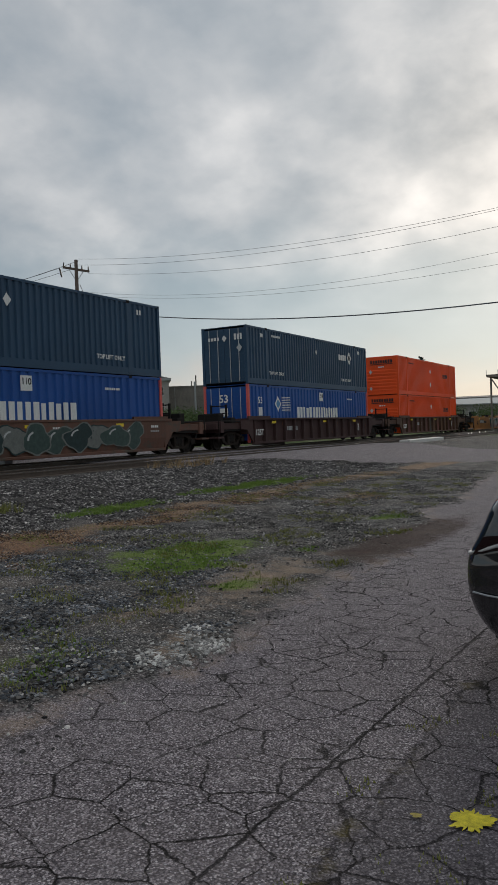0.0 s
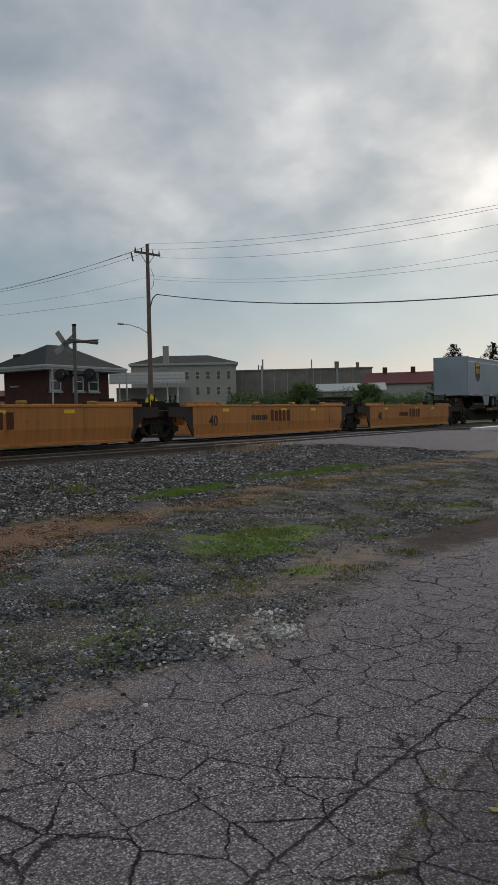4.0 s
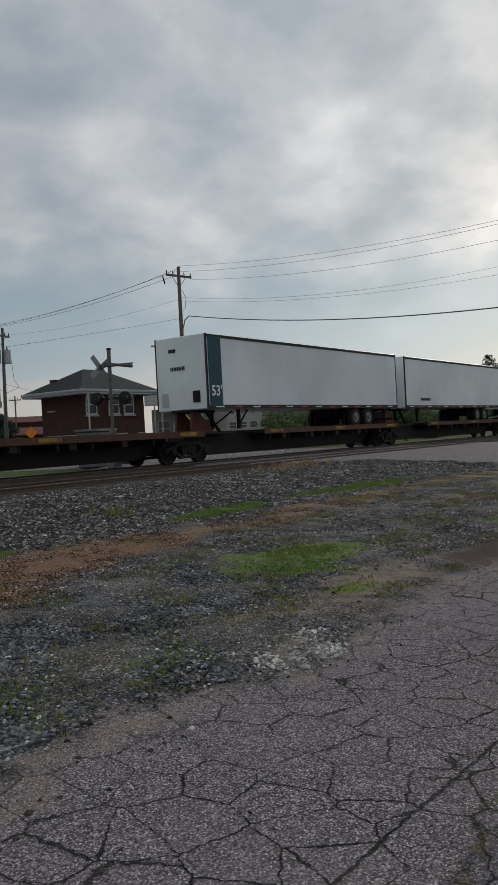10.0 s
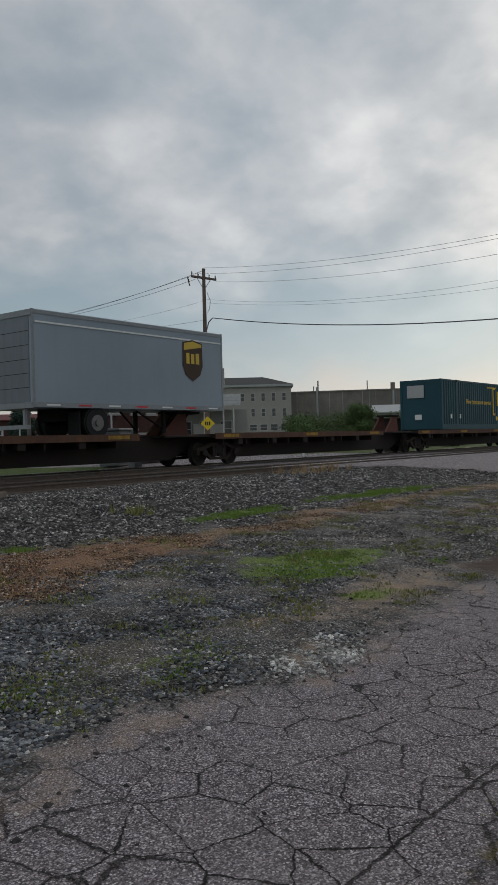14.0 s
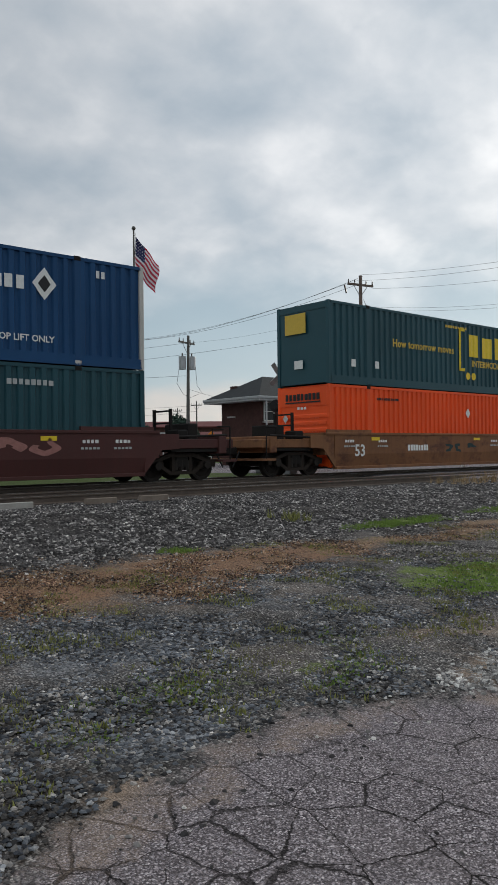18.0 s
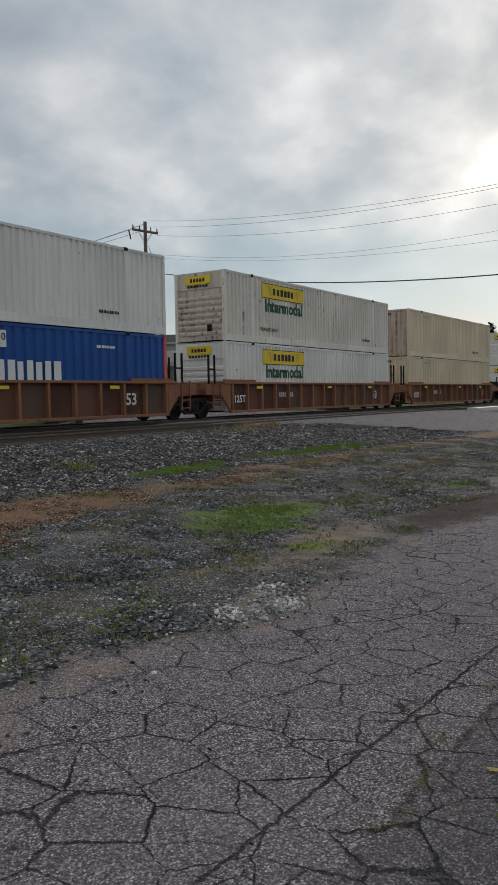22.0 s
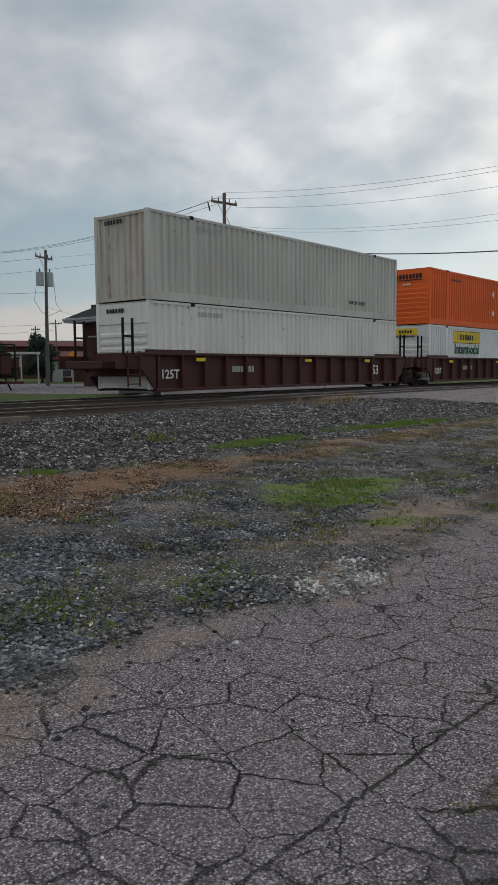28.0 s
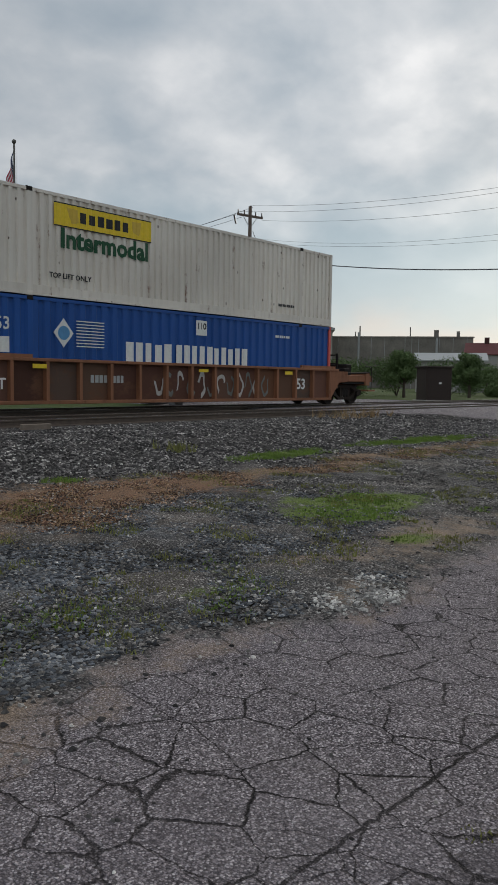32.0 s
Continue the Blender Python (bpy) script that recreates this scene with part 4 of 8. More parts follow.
def marks_csx(endc=GREYSIGN):
    def f(c, ys, xe):
        put_side(c, letters("How tomorrow moves", 0.30, GOLD), -2.75, 1.66, ys, "lettering", "yellow slogan")
        for s in (-1, 1):
            b = put_side(c, plate(0.10, 1.75, YELLOW), 1.65 + s * 2.0, 1.75, ys, "bracket", "yellow bracket")
            part("bracket_arm", plate(0.35, 0.12, YELLOW, "bracket_arm"), None, b, at=(-s * 0.16, 0, 0.82))
            part("bracket_arm", plate(0.35, 0.12, YELLOW, "bracket_arm"), None, b, at=(-s * 0.16, 0, -0.82))
            for k in (0, 1):
                put_side(c, disc(0.15, YELLOW), 1.65 + s * 1.25 + 0.40 * (k - 0.5), 0.68, ys, "dot")
        put_side(c, bars(3, 2.9, 0.92, YELLOW, 4), 1.65, 1.95, ys, "emblem", "yellow company emblem as plain blocks")
        put_side(c, letters("INTERMODAL", 0.27, GOLD), 1.65, 1.20, ys, "lettering")
        put_side(c, bars(9, 1.5, 0.10, GOLD, 5), -0.6, 2.62, ys, "number_mark")
        put_side(c, bars(8, 1.3, 0.14, GREYSIGN, 6), 4.75, 2.42, ys, "number_mark")
        for x in (-6.9, -5.6, 5.3, 7.1):
            put_side(c, plate(0.22, 0.26, WHITE), x, 0.78, ys, "decal")
        put_end(c, plate(1.05, 0.72, endc), 0.3, 2.22, xe - 0.028, "end_sign", "pale sign on the end wall")
        put_end(c, plate(0.42, 0.30, WHITE), 0.15, 0.75, xe - 0.028, "decal")
    return f


def marks_pacer(first=WHITE):
    def f(c, ys, xe):
        s = -1.2
        d = put_side(c, diamond(0.42, WHITE), -5.0, 1.95, ys, "emblem", "white round emblem")
        part("emblem_core", disc(0.2, SIGNBLUE), None, d, at=(0, -0.006, 0))
        for k in range(9):
            part("emblem_line", plate(1.0, 0.03, WHITE, "emblem_line"), None, d, at=(0.95, 0, -0.36 + 0.09 * k))
        put_side(c, bars(5, 2.0, 0.62, first, 6), -1.75, 1.50, ys, "lettering", "company word as plain bars")
        put_side(c, bars(10, 3.6, 0.62, WHITE, 7), 1.2, 1.50, ys, "lettering", "company word as plain bars")
        q = put_side(c, plate(0.50, 0.50, WHITE), 0.6, 2.42, ys, "decal", "white panel with a number")
        part("number", letters("110", 0.22, BLACK), None, q, at=(0, -0.006, 0.05))
        put_side(c, bars(7, 0.9, 0.09, WHITE, 2), 5.0, 2.35, ys, "number_mark")
        put_end(c, letters("53", 0.4, WHITE), 0.1, 2.2, xe - 0.02, "number")
        put_end(c, plate(0.45, 0.4, WHITE), 0.1, 1.55, xe - 0.02, "decal")
        q = put_side(c, letters("53", 0.34, WHITE), -6.95, 2.1, ys, "number")
        put_side(c, plate(0.4, 0.42, WHITE), -6.95, 1.55, ys, "decal")
    return f


def marks_umax_plain(c, ys, xe):
    put_side(c, diamond(0.22, WHITE), -0.1, 2.15, ys, "placard", "white diamond placard")
    put_side(c, letters("TOP LIFT ONLY", 0.17, WHITE), 5.0, 0.62, ys, "lettering")
    put_side(c, bars(2, 0.3, 0.2, WHITE, 3), 6.8, 2.5, ys, "number_mark")


def marks_umax_fore(c, ys, xe):
    """The emblem stands near the leading end."""
    marks_umax_plain(c, ys, xe)
    d = put_side(c, diamond(0.42, WHITE), -2.7, 2.02, ys, "emblem", "white diamond emblem")
    part("emblem_core", diamond(0.22, BLACK), None, d, at=(0, -0.006, 0))
    put_side(c, bars(4, 1.35, 0.36, WHITE, 4), -3.9, 2.0, ys, "lettering", "white company word as plain bars")
    put_side(c, letters("TOP LIFT ONLY", 0.17, WHITE), -5.0, 0.62, ys, "lettering")
    put_side(c, bars(6, 1.1, 0.14, WHITE, 3), -4.9, 2.62, ys, "number_mark")
    put_side(c, bars(2, 0.3, 0.2, WHITE, 3), -6.7, 2.5, ys, "number_mark")
    put_end(c, bars(4, 0.6, 0.16, WHITE, 4), 0.15, 2.25, xe - 0.025, "lettering")
    put_end(c, diamond(0.17, WHITE), -0.35, 2.25, xe - 0.025, "emblem")
    put_end(c, diamond(0.2, PLATE), 0.75, 2.0, xe - 0.025, "placard")
    put_end(c, bars(2, 0.2, 0.9, GREYSIGN, 7), -0.95, 2.2, xe - 0.025, "number_mark")


def marks_umax(c, ys, xe):
    d = put_side(c, diamond(0.42, WHITE), 5.15, 2.05, ys, "emblem", "white diamond emblem")
    part("emblem_core", diamond(0.22, BLACK), None, d, at=(0, -0.006, 0))
    put_side(c, bars(4, 1.25, 0.34, WHITE, 4), 4.05, 2.02, ys, "lettering", "white company word as plain bars")
    put_side(c, diamond(0.17, PLATE), 0.1, 2.1, ys, "placard")
    put_side(c, letters("TOP LIFT ONLY", 0.17, WHITE), -5.0, 0.62, ys, "lettering")
    put_side(c, letters("TOP LIFT ONLY", 0.17, WHITE), 4.6, 0.62, ys, "lettering")
    put_side(c, bars(6, 1.0, 0.12, WHITE, 3), -5.0, 2.55, ys, "number_mark")
    put_side(c, bars(2, 0.3, 0.2, WHITE, 3), -6.6, 2.5, ys, "number_mark")
    put_side(c, bars(2, 0.3, 0.2, WHITE, 3), 6.8, 2.5, ys, "number_mark")
    put_end(c, bars(4, 0.7, 0.16, WHITE, 4), 0.55, 2.3, xe - 0.025, "lettering")
    put_end(c, diamond(0.17, WHITE), -0.05, 2.3, xe - 0.025, "emblem")
    put_end(c, bars(3, 0.5, 0.3, WHITE, 4), -0.85, 2.35, xe - 0.025, "number_mark")
    put_end(c, diamond(0.2, PLATE), -0.9, 1.8, xe - 0.025, "placard")


def marks_tan(c, ys, xe):
    put_end(c, bars(6, 0.9, 0.14, BLACK, 4), 0.3, 2.62, xe - 0.005, "number_mark")
    put_side(c, bars(10, 1.3, 0.16, GREYSIGN, 4), -5.2, 2.55, ys, "number_mark")
    put_side(c, diamond(0.2, PLATE), 0.6, 0.65, ys, "placard")
    put_side(c, letters("TOP LIFT ONLY", 0.15, BLACK), 4.6, 0.62, ys, "lettering")


def marks_blue_logo(c, ys, xe):
    put_side(c, bars(3, 2.8, 1.0, SIGNBLUE, 5), -4.5, 1.95, ys, "emblem", "faded blue company emblem as plain blocks")
    put_side(c, letters("INTERMODAL", 0.33, SIGNBLUE), -4.4, 1.20, ys, "lettering")
    put_side(c, bars(9, 1.4, 0.13, GREYSIGN, 8), 1.6, 2.35, ys, "number_mark")


def marks_single(c, ys, xe):
    s = put_side(c, plate(3.6, 1.35, BLACK), -3.0, 1.98, ys, "sign", "black-framed yellow company sign")
    part("sign_face", plate(3.4, 1.17, YELLOW), None, s, at=(0, -0.004, 0))
    part("sign_mark", bars(6, 2.0, 0.4, BLACK, 3), None, s, at=(-0.2, -0.010, 0.05))
    part("sign_mark", prism([(-1.6, 0.05), (-1.0, 0.15), (-0.9, -0.3), (-1.5, -0.25)], -0.003, 0.003, axis="y"), GOLD, s, at=(0, -0.010, 0))
    part("sign_mark", prism([(0.95, 0.3), (1.4, 0.1), (1.6, -0.3), (1.0, -0.3)], -0.003, 0.003, axis="y"), GOLD, s, at=(0, -0.010, 0))
    q = put_end(c, plate(1.3, 0.34, YELLOW), 0.05, 2.55, xe - 0.005, "end_sign", "yellow company sign")
    put_side(c, bars(9, 1.2, 0.10, BLACK, 8), -5.2, 2.68, ys, "number_mark")


# --- trucks and cars ---
def truck_meshes():
    # cast side frame: upper and lower members, two columns, journal jaws
    bm = prism([(-1.25, 0.60), (-0.95, 0.64), (-0.45, 0.82), (0.45, 0.82), (0.95, 0.64), (1.25, 0.60), (1.25, 0.52), (0.92, 0.54), (0.42, 0.71), (-0.42, 0.71), (-0.92, 0.54), (-1.25, 0.52)], -0.07, 0.07, axis="y")
    prism([(-0.96, 0.55), (-0.80, 0.55), (-0.40, 0.30), (0.40, 0.30), (0.80, 0.55), (0.96, 0.55), (0.46, 0.20), (-0.46, 0.20)], -0.06, 0.06, bm, axis="y")
    for k in (-0.36, 0.26):
        prism([(k, 0.28), (k + 0.10, 0.28), (k + 0.10, 0.74), (k, 0.74)], -0.065, 0.065, bm, axis="y")
    for k in (-1, 1):
        prism([(k * 1.25, 0.40), (k * 1.25, 0.56), (k * 1.10, 0.56), (k * 1.10, 0.40)], -0.065, 0.065, bm, axis="y")
        prism([(k * 0.68, 0.42), (k * 0.68, 0.58), (k * 0.80, 0.58), (k * 0.80, 0.42)], -0.065, 0.065, bm, axis="y")
    sf = mesh_of("side_frame", bm, CASTSTEEL)
    # wheel: rim, dished plate and hub turned about its axle
    bm = bmesh.new()
    rows = []
    for rad, y in ((0.001, -0.11), (0.10, -0.11), (0.13, -0.06), (0.30, -0.02), (0.35, -0.065), (0.415, -0.065), (0.42, 0.06), (0.445, 0.065), (0.445, 0.09), (0.001, 0.09)):
        rows.append([bm.verts.new((rad * math.cos(0.2618 * k), y, rad * math.sin(0.2618 * k))) for k in range(24)])
    for p, q in zip(rows, rows[1:]):
        for k in range(24):
            bm.faces.new((p[k], p[(k + 1) % 24], q[(k + 1) % 24], q[k]))
    bmesh.ops.recalc_face_normals(bm, faces=bm.faces)
    wheel = mesh_of("wheel", bm, WHEELSTEEL)
    tread = mesh_of("tread", rod((0, 0.06, 0), (0, 0.085, 0), 0.445, seg=24), TREAD)
    axle = mesh_of("axle", rod((0, -0.7, 0), (0, 0.7, 0), 0.08, seg=8), WHEELSTEEL)
    bol = mesh_of("bolster", box(-0.22, 0.22, -1.1, 1.1, 0.40, 0.72, bev=0.03), DARKSTEEL)
    bm = bmesh.new()
    for k in (-0.2, 0, 0.2):
        rod((k, 0, 0.32), (k, 0, 0.62), 0.085, bm, 10)
    spr = mesh_of("spring", bm, WHEELSTEEL)
    cap = mesh_of("bearing_cap", rod((0, -0.10, 0), (0, 0.0, 0), 0.12, seg=12), WHEELSTEEL)
    return dict(sf=sf, wheel=wheel, tread=tread, axle=axle, bol=bol, spr=spr, cap=cap)


TRUCK = truck_meshes()


def truck(car, x):
    """A two-axle truck, a part of its car."""
    t = part("truck", TRUCK["bol"], None, car, "dark cast-steel truck", (x, 0, 0))
    for s in (-1, 1):
        part("side_frame", TRUCK["sf"], None, t, at=(0, s * 1.02, 0))
        part("spring", TRUCK["spr"], None, t, at=(0, s * 1.02, 0))
    for a in (-0.89, 0.89):
        part("axle", TRUCK["axle"], None, t, at=(a, 0, 0.42))
        for s in (-1, 1):
            part("wheel", TRUCK["wheel"], None, t, at=pose(a, s * 0.79, 0.42, 0, 0, 0 if s < 0 else 180))
            part("bearing_cap", TRUCK["cap"], None, t, at=pose(a, s * 1.09, 0.46, 0, 0, 0 if s < 0 else 180))
    return t


def end_gear(car, x, s, mat, tall=True):
    """Platform, ladder rails, brake gear and coupler at one end; s is the way outwards."""
    part("end_sill", box(min(x, x + s * 2.9), max(x, x + s * 2.9), -1.35, 1.35, 0.96, 1.24, bev=0.02), mat, car)
    for y in (-1.30, 1.22):
        part("side_sill", box(min(x + s * 0.6, x + s * 2.4), max(x + s * 0.6, x + s * 2.4), y, y + 0.08, 0.86, 1.0), DARKSTEEL, car)
    part("cross_beam", box(min(x + s * 2.3, x + s * 2.6), max(x + s * 2.3, x + s * 2.6), -1.4, 1.4, 0.80, 1.34, bev=0.02), mat, car)
    part("brake_pipe", rod((x + s * 0.6, -1.38, 1.30), (x + s * 2.6, -1.38, 1.36), 0.035, seg=6), DARKSTEEL, car)
    part("valve_box", box(min(x + s * 0.9, x + s * 1.3), max(x + s * 0.9, x + s * 1.3), -1.2, -0.7, 1.24, 1.52, bev=0.03), DARKSTEEL, car)
    part("end_step", box(min(x + s * 2.4, x + s * 2.95), max(x + s * 2.4, x + s * 2.95), -1.45, 1.45, 0.55, 0.62), mat, car)
    part("coupler", box(min(x + s * 2.9, x + s * 3.62), max(x + s * 2.9, x + s * 3.62), -0.14, 0.14, 0.72, 1.0, bev=0.04), DARKSTEEL, car, "knuckle coupler")
    for y in (-1.38, 1.38):
        part("grab_rail", rod((x + s * 2.75, y, 0.60), (x + s * 2.75, y, 1.62), 0.022, seg=6), DARKSTEEL, car)
        part("hand_rail", rod((x + s * 2.25, y, 1.62), (x + s * 2.75, y, 1.62), 0.022, seg=6), DARKSTEEL, car)
    part("brake_box", box(min(x + s * 1.5, x + s * 1.9), max(x + s * 1.5, x + s * 1.9), -0.9, 0.3, 1.22, 1.72, bev=0.03), DARKSTEEL, car)
    if tall:
        for y in (-0.75, 0.1):
            part("end_post", box(min(x + s * 0.95, x + s * 1.03), max(x + s * 0.95, x + s * 1.03), y - 0.04, y + 0.04, 1.2, 2.15), DARKSTEEL, car)
        part("end_rung", box(min(x + s * 0.96, x + s * 1.02), max(x + s * 0.96, x + s * 1.02), -0.75, 0.1, 2.06, 2.11), DARKSTEEL, car)
        part("end_rung", box(min(x + s * 0.96, x + s * 1.02), max(x + s * 0.96, x + s * 1.02), -0.75, 0.1, 1.7, 1.75), DARKSTEEL, car)
    hose = rod((x + s * 3.0, -0.35, 0.85), (x + s * 3.3, -0.35, 0.35), 0.03, seg=6)
    part("air_hose", hose, RUBBER, car, "black rubber air hose")


def well_car(name, label, mat, ribbed=True, posts=True, inkmat=None, archmat=None, half=8.55, left="single", right="single", top=1.47, low=0.20, panelmat=None, number="53", joint=1.45):
    """One well; left and right: 'single' has its own truck and coupler, 'shared' carries the truck of a joint, 'hung' rests on the neighbour's."""
    c = thing(name, label, "well car", group="cars of the train")
    panelmat, archmat = panelmat or mat, archmat or mat
    w = 1.42
    for s in (-1, 1):
        y0, y1 = (s * (w - 0.10), s * (w - 0.13))
        if ribbed:
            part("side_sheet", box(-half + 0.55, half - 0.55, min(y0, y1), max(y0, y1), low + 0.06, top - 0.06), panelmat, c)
        else:
            pts = [(s * (w + 0.04), top - 0.05), (s * (w + 0.04), low + 0.52), (s * (w - 0.04), low + 0.04), (s * (w - 0.10), low + 0.04), (s * (w - 0.02), low + 0.52), (s * (w - 0.02), top - 0.05)]
            part("side_sheet", prism(pts, -half + 0.45, half - 0.45), panelmat, c)
        part("top_chord", box(-half, half, min(s * (w + 0.07), s * (w - 0.10)), max(s * (w + 0.07), s * (w - 0.10)), top - 0.09, top, bev=0.012), mat, c)
        part("bottom_chord", box(-half + 0.5, half - 0.5, min(s * (w + 0.06), s * (w - 0.12)), max(s * (w + 0.06), s * (w - 0.12)), low, low + 0.10, bev=0.012), mat, c)
        if ribbed:
            rib = mesh_of("rib", box(-0.05, 0.05, min(s * (w - 0.1), s * (w + 0.06)), max(s * (w - 0.1), s * (w + 0.06)), low + 0.1, top - 0.09), mat)
            n = 15
            for k in range(n):
                part("rib", rib, None, c, at=(-half + 0.62 + k * (2 * half - 1.24) / (n - 1), 0, 0))
        # inner lips over the container's ends
        for q in (-1, 1):
            x = q * (half - 1.3)
            part("guide", box(x - 1.15, x + 1.15, min(s * (w - 0.02), s * (w - 0.10)), max(s * (w - 0.02), s * (w - 0.10)), top, top + 0.10), mat, c)
    part("well_floor", box(-half + 0.4, half - 0.4, -1.3, 1.3, low + 0.02, low + 0.07), DARKSTEEL, c)
    for q, kind in ((-1, left), (1, right)):
        part("bulkhead", box(min(q * half, q * (half - 0.12)), max(q * half, q * (half - 0.12)), -1.42, 1.42, low + 0.5, top), mat, c)
        arch = [(q * (half - 0.5), low + 0.05), (q * (half - 0.5), top - 0.09), (q * (half + (0.7 if kind == "single" else joint - 0.28)), top - 0.09), (q * (half + (0.7 if kind == "single" else joint - 0.28)), 0.95), (q * (half + 0.1), 0.92), (q * (half - 0.18), 0.62)]
        for s in (-1, 1):
            bm = bmesh.new()
            a = [bm.verts.new((p[0], s * (w + 0.02), p[1])) for p in arch]
            b = [bm.verts.new((p[0], s * (w - 0.05), p[1])) for p in arch]
            bm.faces.new(a)
            bm.faces.new(b[::-1])
            for k in range(len(a)):
                bm.faces.new((a[k], b[k], b[(k + 1) % len(a)], a[(k + 1) % len(a)]))
            bmesh.ops.recalc_face_normals(bm, faces=bm.faces)
            part("end_arch", bm, archmat, c)
        if kind == "single":
            truck(c, q * (half + 1.05))
            end_gear(c, q * (half - 0.1), q, archmat)
        else:
            part("end_sill", box(min(q * (half - 0.1), q * (half + joint - 0.15)), max(q * (half - 0.1), q * (half + joint - 0.15)), -0.9, 0.9, 0.95, 1.2, bev=0.02), archmat, c)
            # upright guide frames for the boxes, and a ladder
            for y in (-1.18, 1.18) if posts else ():
                bm = bmesh.new()
                for u in (0.22, 0.62):
                    box(*sorted((q * (half + u), q * (half + u + 0.055))), y - 0.035, y + 0.035, 1.15, 2.55, bm)
                for zr in (2.40, 1.62):
                    box(*sorted((q * (half + 0.27), q * (half + 0.63))), y - 0.03, y + 0.03, zr - 0.45, zr - 0.39, bm)
                part("guide_frame", bm, DARKSTEEL, c)
            if posts:
                bm = bmesh.new()
                for u in (0.22, 0.72):
                    box(*sorted((q * (half + u), q * (half + u + 0.04))), -1.50, -1.46, 0.38, 1.5, bm)
                for zr in (0.45, 0.75, 1.05, 1.35):
                    box(*sorted((q * (half + 0.24), q * (half + 0.74))), -1.50, -1.47, zr, zr + 0.035, bm)
                part("ladder", bm, archmat, c)
            if kind == "shared":
                truck(c, q * (half + joint))
    # markings on the side towards the lot
    ys = -w - (0.085 if ribbed else 0.046)
    part("decal", plate(0.45, 0.12, YELLOW), None, c, "yellow reflective decal", (-half + 2.6, ys, top - 0.22))
    part("decal", plate(0.45, 0.12, YELLOW), None, c, "yellow reflective decal", (half - 3.4, ys, top - 0.22))
    part("decal", plate(0.45, 0.10, YELLOW), None, c, "yellow reflective decal", (0.5, ys, top - 0.22))
    if number:
        part("number", letters(number, 0.42, inkmat or WHITE), None, c, "painted number", (-half + 1.75 if not ribbed else half - 2.4, ys + (0.17 if ribbed else 0), low + 0.62))
    if ribbed:
        part("number", letters("125T", 0.30, WHITE), None, c, "painted capacity stencil", (-half + 1.15, ys + 0.06, low + 0.55))
    part("number_mark", bars(8, 1.3, 0.22, (inkmat or WHITE) if not ribbed else GREYSIGN, 5), None, c, at=(-half + 5.1, ys + (0.17 if ribbed else 0), top - 0.55))
    if not ribbed and not inkmat:
        for k, x in enumerate((-half + 1.2, -half + 3.0, 1.8, half - 2.2, half - 1.2)):
            part("stencil_mark", bars(4, 0.5, 0.09, WHITE, 5 + k), None, c, at=(x, ys, top - 0.30))
            part("stencil_mark", bars(5, 0.6, 0.06, GREYSIGN, 7 + k), None, c, at=(x, ys, top - 0.48))
    return c


